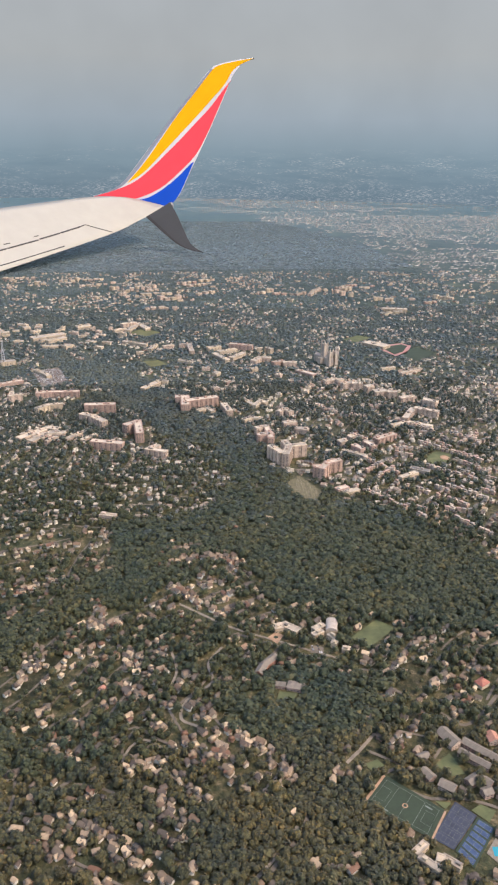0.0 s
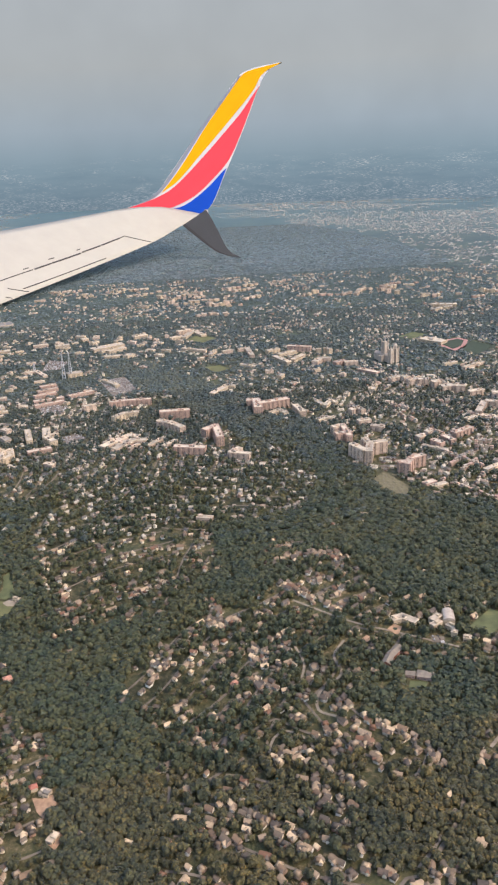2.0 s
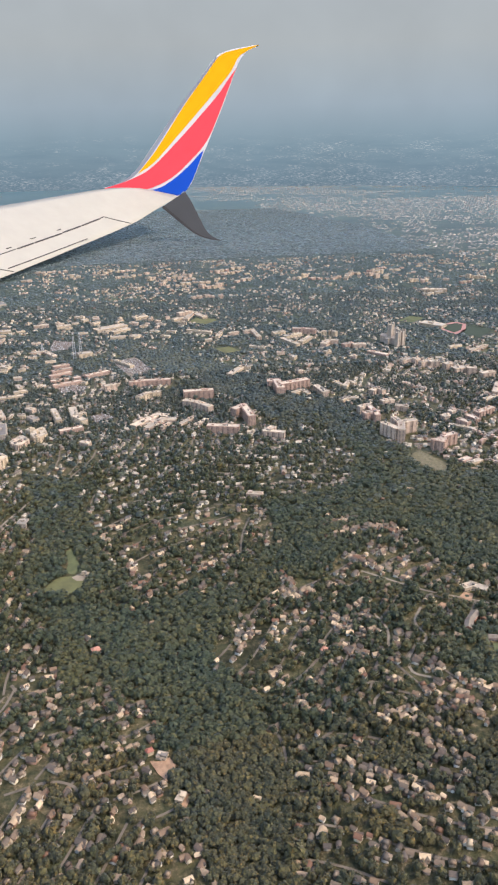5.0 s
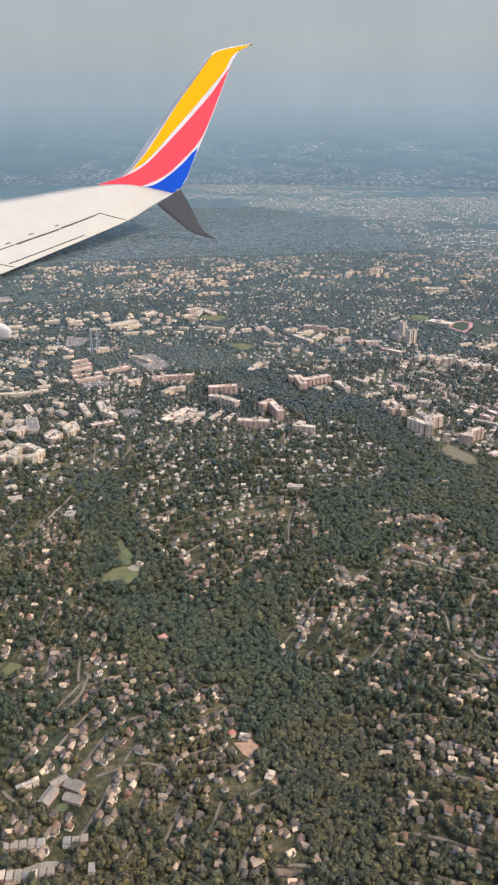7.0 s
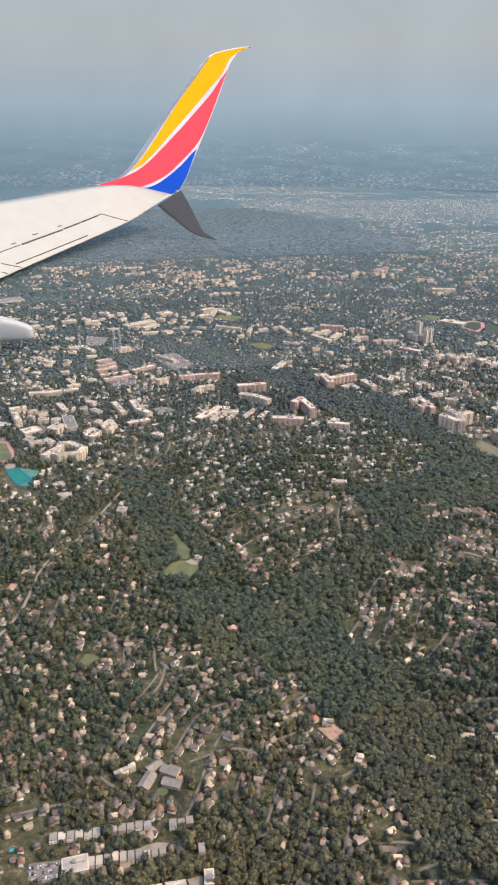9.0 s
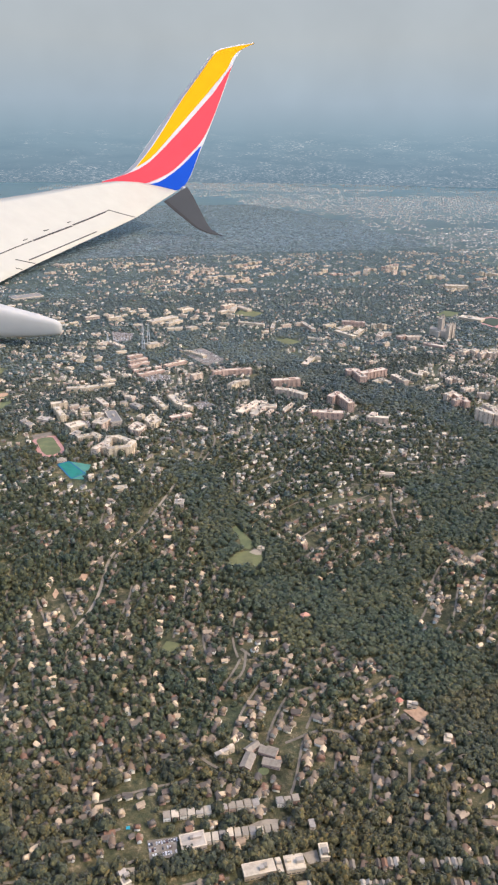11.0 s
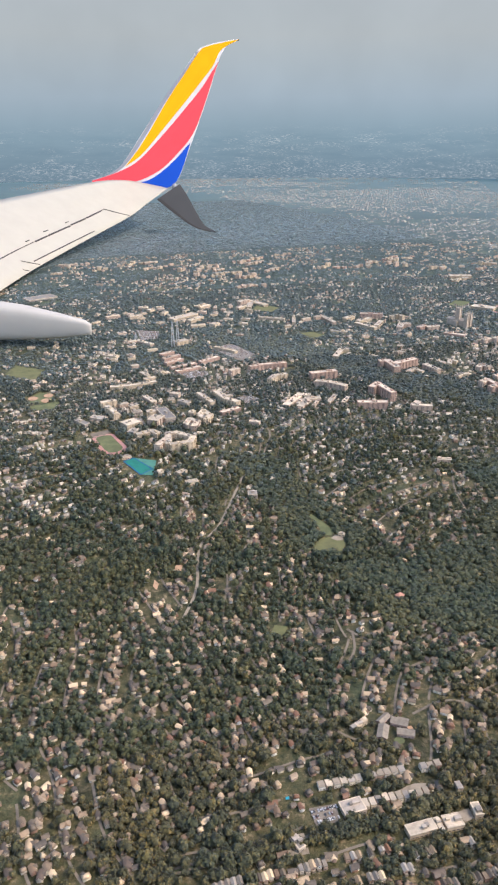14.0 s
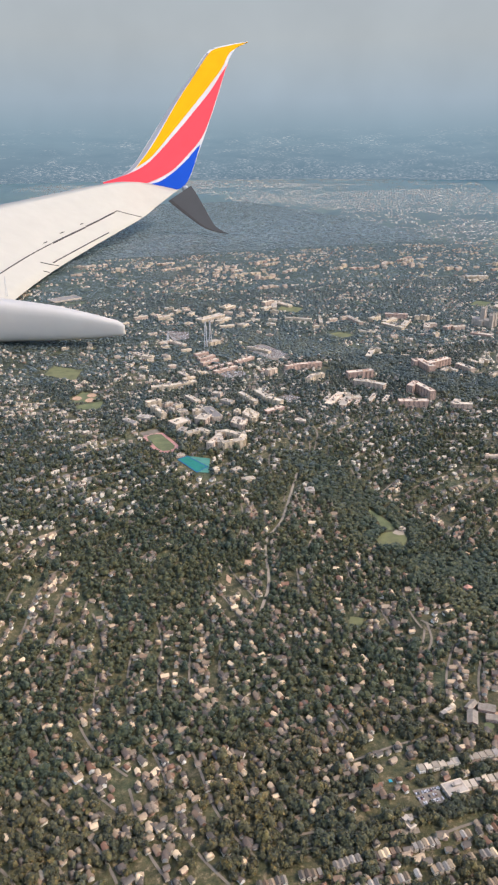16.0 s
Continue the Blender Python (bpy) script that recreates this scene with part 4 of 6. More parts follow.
winged("tan", 9, 6, (131, 1092), (144, 1112), (159, 1108))
winged("pale", 7, 4, (-40, 1164), (-29, 1164))
winged("pale", 6, 5, (-20, 1176), (-9, 1206))
winged("tan", 6, 5, (1, 1193), (18, 1200))
winged("pale", 6, 4, (-62, 1235), (-24, 1210))
winged("white", 6, 3, (23, 1116), (44, 1101), name="low_building", category="low building")
winged("white", 6, 3, (97, 928), (106, 902), name="low_building", category="low building")
winged("pale", 6, 4, (107, 894), (118, 911), (124, 902), name="low_building", category="low building")
winged("pale", 7, 4, (88, 843), (98, 849), (111, 846), name="low_building", category="low building")
winged("pale", 10, 4, (-58, 1312), (-39, 1360), (-22, 1320), name="school_building", category="school building")
# the far avenue
far_rng = random.Random(31)


def far_row(style, d, h, p, q):
    """A street front of separate blocks from p to q."""
    n = max(1, round(math.hypot(q[0] - p[0], q[1] - p[1]) / 13))
    for k in range(n):
        a, b = k / n, (k + far_rng.uniform(0.55, 0.85)) / n
        dx, dy = far_rng.uniform(-2, 2), far_rng.uniform(-10, 10)
        winged(far_rng.choice((style, style, "tan", "white")), d * far_rng.uniform(0.55, 0.9), round(h * far_rng.uniform(0.5, 1.05), 1),
               (p[0] + (q[0] - p[0]) * a + dx, p[1] + (q[1] - p[1]) * a + dy), (p[0] + (q[0] - p[0]) * b + dx, p[1] + (q[1] - p[1]) * b + dy + far_rng.uniform(-4, 4)))


far_row("tan", 12, 5, (-122, 1789), (-93, 1803))
far_row("pale", 12, 8, (-78, 1678), (-61, 1694))
far_row("tan", 12, 6, (-30, 1682), (2, 1708))
far_row("white", 12, 9, (-1, 1591), (48, 1615))
far_row("brick", 12, 7, (44, 1779), (87, 1797))
far_row("tan", 12, 5, (67, 1745), (109, 1779))
far_row("pale", 12, 8, (93, 1822), (138, 1824))
far_row("tan", 12, 6, (171, 1852), (220, 1862))
far_row("white", 12, 9, (221, 1659), (253, 1678))
far_row("brick", 12, 7, (246, 1642), (276, 1654))
far_row("tan", 12, 5, (289, 1640), (321, 1652))
far_row("pale", 12, 8, (318, 1628), (346, 1678))
far_row("tan", 12, 6, (340, 1677), (374, 1696))
far_row("white", 12, 9, (384, 1660), (429, 1684))
far_row("brick", 12, 7, (400, 1705), (456, 1752))
far_row("brick", 12, 5, (455, 1724), (496, 1727))
far_row("pale", 12, 8, (443, 1569), (491, 1568))
far_row("tan", 12, 6, (423, 1424), (470, 1434))
far_row("white", 12, 9, (582, 1590), (620, 1564))
far_row("brick", 12, 7, (541, 1531), (572, 1549))
far_row("tan", 12, 5, (82, 1654), (119, 1678))
far_row("pale", 12, 8, (-61, 1715), (0, 1733))
far_row("tan", 12, 6, (-30, 1501), (37, 1505))
far_row("white", 12, 9, (387, 1622), (418, 1627))
far_row("tan", 12, 5, (-359, 1871), (-284, 1875))
far_row("pale", 12, 8, (-278, 1799), (-249, 1799))
far_row("white", 12, 7, (-226, 1822), (-179, 1841))
far_row("tan", 12, 6, (-174, 1830), (-123, 1857))
far_row("pale", 12, 5, (-173, 1773), (-128, 1784))
far_row("white", 12, 8, (-104, 1706), (-86, 1723))
far_row("tan", 12, 7, (-83, 1656), (-62, 1630))
far_row("pale", 12, 6, (-51, 1632), (-12, 1649))
far_row("white", 12, 5, (-11, 1655), (30, 1665))
far_row("tan", 12, 8, (-382, 1768), (-351, 1774))
for r in ((-261, 609, -13, 8.5, 9, 4), (-397, 822, -60, 22, 7, 3)):
    big_building(*r, "stone", "school_building", "school building")
big_building(-206.5, 527, -20, 6.0, 3.5, 1.8, "white", "park_pavilion", "park pavilion")
big_building(-362, 717, 1, 9.7, 5, 2, "tan", "grandstand", "grandstand")
for k in range(5):
    big_building(-155 + 7.5 * k, 826 - 6.0 * k, 52, 17, 4.2, 2.6 + 0.3 * (k % 3), "brick" if k % 2 else "tan", "row_block", "row of houses")
big_building(-56, 621, -18, 15, 6, 3, "tan", "low_building", "low building")


def arm(p, q, d, h, style, name="apartment_building", category="apartment building"):
    """A block whose near face runs from p to q."""
    (x0, y0), (x1, y1) = p, q
    big_building((x0 + x1) / 2, (y0 + y1) / 2 + d / 2, math.degrees(math.atan2(y1 - y0, x1 - x0)), math.hypot(x1 - x0, y1 - y0), d, h, style, name, category)


# terraces of row houses beyond the woods
terrace = random.Random(17)
for (x0, y0), (x1, y1) in (((174, 654), (221, 583)),
                             ((215, 659), (271, 598)),
                             ((259, 694), (309, 642)),
                             ((273, 759), (321, 699)),
                             ((196, 726), (225, 677)),
                             ((322, 780), (351, 738)),
                             ((262, 646), (294, 608)),
                             ((260, 839), (301, 788)),
                             ((246, 581), (267, 546)),
                             ((293, 708), (317, 671)), ((281, 686), (299, 666)), ((299, 666), (316, 654)), ((303, 724), (320, 709)),
                             ((248, 650), (260, 631)), ((273, 642), (285, 624)), ((270, 656), (289, 646)), ((240, 741), (260, 738)),
                             ((237, 729), (254, 719)), ((244, 601), (266, 590)), ((326, 740), (355, 765)), ((315, 751), (347, 776)),
                             ((194, 686), (218, 709)), ((201, 672), (225, 693)), ((302, 776), (307, 755)), ((290, 760), (301, 737)),
                             ((268, 792), (292, 785)), ((294, 633), (303, 625)), ((210, 610), (227, 597)), ((188, 756), (208, 738)),
                             ((184, 889), (206, 862)), ((190, 837), (202, 816)), ((240, 885), (274, 878)), ((218, 854), (243, 842)),
                             ((204, 790), (222, 758))):
    n = max(2, round(math.hypot(x1 - x0, y1 - y0) / 5.4))
    for k in range(n):
        if terrace.random() < 0.12:
            continue
        s, t = k / n, (k + 0.7) / n
        arm((x0 + (x1 - x0) * s, y0 + (y1 - y0) * s + terrace.uniform(-1, 1)), (x0 + (x1 - x0) * t, y0 + (y1 - y0) * t + terrace.uniform(-1, 1)), 4.2, terrace.uniform(2.2, 2.9),
            terrace.choice(("stone", "tan", "brick", "brick")), "row_block", "row of houses")
# shops beside the avenue
for r in ((-279.5, 248, 0, 15.5, 6.8, 3.0), (-262, 247, -3, 9.5, 8, 3.0), (-269.6, 247.5, 0, 2.6, 8, 2.6), (-246, 250, -8, 4.6, 8, 3)):
    big_building(*r, "white", "shop", "shop")
big_building(-307.5, 270.5, 2, 12.5, 9, 2.6, "stone", "shop", "shop")
big_building(-342.6, 258.4, 17, 4.2, 8.6, 2.4, "stone", "shop", "shop")
big_building(-238, 258, 0, 5.0, 7, 1.8, "tan", "shop", "shop")
# the estate on the hill
winged("white", 6, 3, (63, 438), (71, 440), (79, 432), name="school_building", category="school building")
winged("white", 4.5, 3.4, (89, 432.5), (97, 437.5), name="school_building", category="school building")
winged("white", 4, 3, (87.5, 427), (95, 431), name="school_building", category="school building")
winged("white", 4, 3, (98, 427), (102, 421), (99, 415.5), name="school_building", category="school building")
winged("white", 4, 2.6, (104, 412), (109, 410), name="school_building", category="school building")
winged("white", 3.6, 3, (101.2, 257), (108.4, 262), name="school_building", category="school building")
winged("white", 3.6, 3.4, (102.8, 255), (109, 247.5), (113, 254.5), name="school_building", category="school building")
winged("white", 3.6, 3, (113.4, 254), (120, 247.6), name="school_building", category="school building")
for r in ((343, 1184, -49, 40.3, 20, 5), (457, 1457, -15, 47.3, 14, 6)):
    big_building(*r, "white", "commercial_building", "commercial building")
# smaller blocks that fill the busy quarters
fill = random.Random(21)
for name, cat, n, x0, x1, y0, y1, slope, wide, tall, styles in (
        ("campus_building", "campus building", 20, -352, -262, 735, 865, 0.0, (5, 13), (2.5, 6.5), ("pale", "tan", "white", "stone")),
        ("commercial_building", "commercial building", 30, -470, -120, 960, 1180, 0.0, (6, 13), (2, 4), ("white", "tan", "brick", "pale")),
        ("commercial_building", "commercial building", 75, -480, -60, 1195, 1370, 0.0, (7, 18), (2, 5), ("white", "tan", "white", "pale")),
        ("apartment_building", "apartment building", 16, 40, 420, 860, 1010, -0.55, (6, 12), (2.5, 5), ("tan", "pale", "tan", "brick")),
        ("apartment_building", "apartment building", 60, -360, 690, 1560, 1830, -0.1, (5, 13), (2, 4), ("tan", "pale", "white", "pale", "tan"))):
    for _ in range(n):
        x = fill.uniform(x0, x1)
        y = fill.uniform(y0, y1) + (slope * (x - 230) if slope else 0)
        w, d = fill.uniform(*wide), fill.uniform(4, 9)
        i, j = cells(np.array([x, x + w / 2, x - w / 2, x, x]), np.array([y, y, y, y + 5, y - 5]))
        if not taken[i, j].any():
            big_building(x, y, fill.choice((-30, 0, 15, 60)) + fill.uniform(-8, 8), w, d, fill.uniform(*tall), fill.choice(styles), name, cat)


def church(x, y, turn):
    """A big stone church with a crossing tower and two west towers."""
    e = thing("church", (x, y, gz(x, y)), "tall grey limestone church with three pinnacled towers", "church", turn=turn)
    bm = bmesh.new()
    box(bm, -4, 4, -18, 18, -2, 10)
    ridge = [bm.verts.new(p) for p in ((-4, -18, 10), (4, -18, 10), (4, 18, 10), (-4, 18, 10), (0, -18, 13), (0, 18, 13))]
    for f in ((0, 1, 4), (2, 3, 5), (1, 2, 5, 4), (3, 0, 4, 5)):
        bm.faces.new([ridge[i] for i in f])
    part("nave", (bm, M_STONE), e, "long nave with a steep roof")
    bm = bmesh.new()
    box(bm, -10, 10, -3.2, 3.2, -2, 9)
    part("transept", (bm, M_STONE), e)

    def tower(px, py, s, h):
        b = bmesh.new()
        box(b, px - s, px + s, py - s, py + s, -2, h)
        for sx in (-1, 1):
            for sy in (-1, 1):
                box(b, px + sx * s - 0.7, px + sx * s + 0.7, py + sy * s - 0.7, py + sy * s + 0.7, -2, h + 1.5)
                c = [b.verts.new((px + sx * s + a * 0.7, py + sy * s + q * 0.7, h + 1.5)) for a, q in ((-1, -1), (1, -1), (1, 1), (-1, 1))]
                top = b.verts.new((px + sx * s, py + sy * s, h + 5))
                for i in range(4):
                    b.faces.new((c[i], c[(i + 1) % 4], top))
        return b, M_STONE
    part("crossing_tower", tower(0, 0, 3.2, 29), e, "square crossing tower with pinnacles")
    for s in (-1, 1):
        part("west_tower", tower(s * 5.5, -18, 2.6, 21), e)
        for k in range(4):
            b = bmesh.new()
            box(b, s * 4.2 - 0.4, s * 4.2 + 0.4, -12 + k * 8 - 0.5, -12 + k * 8 + 0.5, -2, 9)
            part("buttress", (b, M_STONE), e)
    take_box(x, y, turn, 30, 50)


church(238, 1095, 30)


def mast(x, y, h, label):
    e = thing("radio_mast", (x, y, gz(x, y)), label, "mast", "radio masts")
    base, top = 2.2, 0.5
    for sx, sy in ((-1, -1), (1, -1), (1, 1), (-1, 1)):
        bm = bmesh.new()
        a, b = Vector((sx * base, sy * base, -1)), Vector((sx * top, sy * top, h))
        r = 0.3
        lo = [bm.verts.new(a + Vector(o)) for o in ((-r, -r, 0), (r, -r, 0), (r, r, 0), (-r, r, 0))]
        hi = [bm.verts.new(b + Vector(o) * 0.6) for o in ((-r, -r, 0), (r, -r, 0), (r, r, 0), (-r, r, 0))]
        for i in range(4):
            bm.faces.new((lo[i], lo[(i + 1) % 4], hi[(i + 1) % 4], hi[i]))
        part("leg", (bm, M_STEEL), e)
    bm = bmesh.new()
    for k in range(10):
        z, s = h * (k + 0.5) / 10, base + (top - base) * (k + 0.5) / 10
        for x0, x1, y0, y1 in ((-s, s, -s - .1, -s + .1), (-s, s, s - .1, s + .1), (-s - .1, -s + .1, -s, s), (s - .1, s + .1, -s, s)):
            box(bm, x0, x1, y0, y1, z - 0.12, z + 0.12)
    part("lattice", (bm, M_STEEL), e, kind="stuff")


mast(-237, 1105, 40, "grey lattice radio mast among low buildings")
mast(-228, 1112, 38, "grey lattice radio mast among low buildings")
mast(-520, 1500, 55, "thin lattice radio mast on the skyline")
mast(-286, 1150, 15, "short steel stack on a low building")


# ============ houses ============
def house_meshes(w, d, h, rise, kind):
    """Walls, roof and chimney as vertex and face lists, the ridge along x."""
    e = 0.35
    walls = [(-w / 2, -d / 2, -1.5), (w / 2, -d / 2, -1.5), (w / 2, d / 2, -1.5), (-w / 2, d / 2, -1.5),
             (-w / 2, -d / 2, h), (w / 2, -d / 2, h), (w / 2, d / 2, h), (-w / 2, d / 2, h)]
    wf = [(0, 1, 5, 4), (1, 2, 6, 5), (2, 3, 7, 6), (3, 0, 4, 7)]
    a, b = w / 2 + e, d / 2 + e
    if kind == "flat":
        roof = [(-a + e, -b + e, h), (a - e, -b + e, h), (a - e, b - e, h), (-a + e, b - e, h), (-a + e, -b + e, h + 0.35), (a - e, -b + e, h + 0.35), (a - e, b - e, h + 0.35), (-a + e, b - e, h + 0.35)]
        rf = [(4, 5, 6, 7), (0, 1, 5, 4), (1, 2, 6, 5), (2, 3, 7, 6), (3, 0, 4, 7)]
    else:
        r = a - (b * 0.9 if kind == "hip" else 0)
        roof = [(-a, -b, h - 0.1), (a, -b, h - 0.1), (a, b, h - 0.1), (-a, b, h - 0.1), (-r, 0, h + rise), (r, 0, h + rise)]
        rf = [(0, 1, 5, 4), (2, 3, 4, 5), (1, 2, 5), (3, 0, 4), (3, 2, 1, 0)]
        if kind == "gable":
            walls += [(-w / 2, 0, h + rise * 0.9), (w / 2, 0, h + rise * 0.9)]
            wf += [(5, 6, 9), (7, 4, 8)]
            rf = [(0, 1, 5, 4), (2, 3, 4, 5), (4, 5, 1, 0), (5, 4, 3, 2)][:2]
    return walls, wf, roof, rf


def cross(walls, wf, roof, rf, w, d, h, rise):
    """Adds a wing to the front."""
    w2, f2, r2, g2 = house_meshes(d * 0.62, w * 0.42, h * 0.95, rise * 0.85, "gable")

    def turned(v):
        return (-v[1] + w * 0.22, v[0] - d * 0.45, v[2])
    k, j = len(walls), len(roof)
    return (walls + [turned(v) for v in w2], wf + [tuple(i + k for i in f) for f in f2],
            roof + [turned(v) for v in r2], rf + [tuple(i + j for i in f) for f in g2])


# row houses with flat roofs along the avenue
def row_house(x, y, turn_deg, w, d, h, roof, gabled=False):
    wv, wf, rv, rf = house_meshes(d, w, h, w * 0.42, "gable") if gabled else house_meshes(w, d, h, 0, "flat")
    words = "narrow brick house with a steep gabled roof in a row" if gabled else "narrow brick row house with a pale flat roof"
    e = thing("row_house", (x, y, gz(x, y)), words, "row house", "row houses", turn_deg + (90 if gabled else 0))
    part("wall", mesh_of("wall", wv, wf, M_WALL_ONE), e)
    part("roof", mesh_of("roof", rv, rf, roof), e)
    part("glazing", windows_mesh(d, w, h, 1.1, 1.3) if gabled else windows_mesh(w, d, h, 1.1, 1.3), e, kind="stuff")
    if gabled:
        bm = bmesh.new()
        box(bm, -d / 2 - 0.9, -d / 2 - 0.02, -w * 0.4, w * 0.4, -1, h * 0.42)
        part("porch", (bm, M_PAVING), e, "pale porch at the front")


row_rng = random.Random(8)
for x0, y0, x1, y1, step, d, h in ((-318, 289, -246, 284, 4.2, 4.6, 2.6), (-300, 270.5, -243, 266.5, 3.6, 5.2, 2.8), (-430, 247, -292, 243, 3.0, 5.5, 2.6), (-430, 232, -292, 229, 3.0, 5.5, 2.6),
                                   (-238, 241, -168, 226, 3.0, 5.5, 2.6), (-292, 235, -250, 233, 3.0, 5.5, 2.6), (-234, 229, -180, 217, 3.0, 5.5, 2.6), (-290, 217, -200, 211, 3.0, 5.5, 2.6),
                                   (-430, 219, -300, 215, 3.0, 5.5, 2.6)):
    n = int(math.hypot(x1 - x0, y1 - y0) / step)
    for q in range(n):
        if q % 7 == 0:
            shift, gap = row_rng.uniform(-0.6, 0.6), row_rng.randint(5, 7)
        if row_rng.random() < (0.1 if y0 > 260 else 0.24) or q % 7 >= gap:
            continue
        x, y = x0 + (x1 - x0) * q / n, y0 + (y1 - y0) * q / n + shift + row_rng.uniform(-0.5, 0.5)
        i, j = cells(x, y)
        if taken[i, j]:
            continue
        row_house(x, y, math.degrees(math.atan2(y1 - y0, x1 - x0)), step * (0.88 if y0 > 260 else 0.72), d if y0 > 260 else 3.9, h * row_rng.uniform(0.85, 1.1), row_rng.choice((M_FLATROOF, M_PAVING, M_FLATROOF, M_DARKROOF, M_PAVING) if y0 > 260 else (M_ROOF_ONE, M_ROOF_ONE, M_SLATE, M_DARKROOF, M_ROOF_ONE)), y0 < 260 and row_rng.random() < 0.85)
        take_box(x, y, 0, step, d, 0.5)


def special_house(x, y, turn_deg, size, roof, label, wall=M_PALE):
    wv, wf, rv, rf = house_meshes(size * 1.2, size, 2.8, size * 0.33, "hip")
    e = thing("house", (x, y, gz(x, y)), label, "house", turn=turn_deg)
    part("wall", mesh_of("wall", wv, wf, wall), e)
    part("roof", mesh_of("roof", rv, rf, roof), e)
    take_box(x, y, turn_deg, size * 1.2, size, 1.0)


special_house(-166, 341, 20, 3.4, M_RED_ROOF, "house with a dull red roof beside a white one")
special_house(-49, 399, 40, 3.8, M_ORANGE_ROOF, "house with an orange tiled roof")
special_house(-197, 436, 20, 4.6, M_ORANGE_ROOF, "house with a weathered orange roof in the woods", M_TAN)
def gabled_hall(p, q, d, h, wall, roof, label, name="school_building", category="school building"):
    """A hall whose ridge runs from p to q."""
    (x0, y0), (x1, y1) = p, q
    w, a = math.hypot(x1 - x0, y1 - y0), math.degrees(math.atan2(y1 - y0, x1 - x0))
    x, y = (x0 + x1) / 2, (y0 + y1) / 2
    wv, wf, rv, rf = house_meshes(w, d, h, d * 0.3, "gable")
    e = thing(name, (x, y, gz(x, y)), label, category, f"{category}s", a)
    part("wall", mesh_of("wall", wv, wf, wall), e)
    part("roof", mesh_of("roof", rv, rf, roof), e)
    part("glazing", windows_mesh(w, d, h, 1.2, 1.6), e, kind="stuff")
    take_box(x, y, a, w, d, 1.2)


for p, q, d in (((141.5, 333), (146.5, 321), 8), ((151, 324), (157.5, 316.5), 5), ((158, 316), (166, 307), 5), ((146, 317), (158, 304), 4.4), ((142, 295), (149, 298.5), 5),
                ((149.5, 298), (154, 292.5), 5), ((147, 288), (152, 289), 5), ((128, 297), (134, 291.5), 5.5), ((122, 306), (125, 299.5), 5), ((122, 314), (128, 316), 4.5)):
    gabled_hall(p, q, d, 3.0, M_TAN if d > 5 else M_BRICK, M_SLATE, "grey-roofed brick school building beside lawns and paths")
gabled_hall((168, 321), (168, 328), 6, 3, M_TAN, M_ORANGE_ROOF, "tan hall with an orange roof beside a school")
for p, q in (((46.5, 391.5), (51, 399.5)), ((51.5, 400), (59.5, 407.5))):
    gabled_hall(p, q, 5.2, 3.4, M_ORANGE_ROOF, M_SLATE, "red brick school wing round a court")
gabled_hall((56, 382), (61.5, 380.5), 4, 2.6, M_BRICK, M_SLATE, "low slate-roofed wing of a manor house", "manor_wing", "manor house")
special_house(181, 370, 30, 6.0, M_RED_ROOF, "large house with a red tiled roof among grey ones")
for p, q in (((34, 422), (37, 428)), ((37, 428), (40, 428.5)), ((30, 416), (32, 420)), ((43, 416), (46, 423)), ((46, 423), (50, 422)), ((50, 422), (47, 418))):
    bm, long = bmesh.new(), math.dist(p, q)
    box(bm, -long / 2, long / 2, -0.35, 0.35, -0.5, 1.0)
    e = thing("garden_wall", ((p[0] + q[0]) / 2, (p[1] + q[1]) / 2, gz(*p)), "low white garden wall round a terrace", "wall", "garden walls", math.degrees(math.atan2(q[1] - p[1], q[0] - p[0])))
    part("coping", (bm, M_PALE), e)
big_building(-159, 337, -25, 6.0, 4.6, 2.0, "white", "house", "house")
big_building(-151, 306, -30, 4.0, 6.4, 2.0, "white", "house", "house")
for x, y, a, w, d in ((-268.8, 314.8, 58, 11, 6.0), (-264, 324.3, 30, 9, 4.2), (-255.5, 319.7, -35, 10, 6.2), (-256, 310.6, -28, 10, 4.8), (67.6, 379, -22, 10, 6.5)):
    wv, wf, rv, rf = house_meshes(w, d, 2.6, 1.3, "gable" if x < 0 else "hip")
    e = thing("school_hall" if x < 0 else "manor_house", (x, y, gz(x, y)), "grey hip-roofed school wing round a lawn" if x < 0 else "large grey-roofed brick manor house", "school" if x < 0 else "manor house", turn=a)
    part("wall", mesh_of("wall", wv, wf, M_BRICK), e)
    part("roof", mesh_of("roof", rv, rf, M_SLATE), e)
    part("glazing", windows_mesh(w, d, 2.5, 1.2, 1.6), e, kind="stuff")
    take_box(x, y, a, w, d)
for q in range(3):
    big_building(-283.8 + 3.8 * q, 323.2 + 1.5 * q, 18, 3.3, 3.6, 2.2, "white", "classroom_hut", "classroom hut")


def barrel_hall(x, y, turn_deg, w, d, h):
    e = thing("barrel_hall", (x, y, gz(x, y)), "pale hall with a curved grey barrel roof", "hall", turn=turn_deg)
    part("wall", block_mesh(w, d, h, M_PALE), e)
    bm, n = bmesh.new(), 10
    ends = []
    for yy in (-d / 2, d / 2):
        ends.append([bm.verts.new((w / 2 * math.cos(math.pi * k / n), yy, h + 2.0 * math.sin(math.pi * k / n))) for k in range(n + 1)])
    for k in range(n):
        bm.faces.new((ends[0][k], ends[1][k], ends[1][k + 1], ends[0][k + 1]))
    for e2 in ends:
        bm.faces.new(e2)
    bmesh.ops.recalc_face_normals(bm, faces=bm.faces)
    part("roof", (bm, M_STONE), e)
    take_box(x, y, turn_deg, w, d)


barrel_hall(102, 435, -14, 7.8, 13, 4)
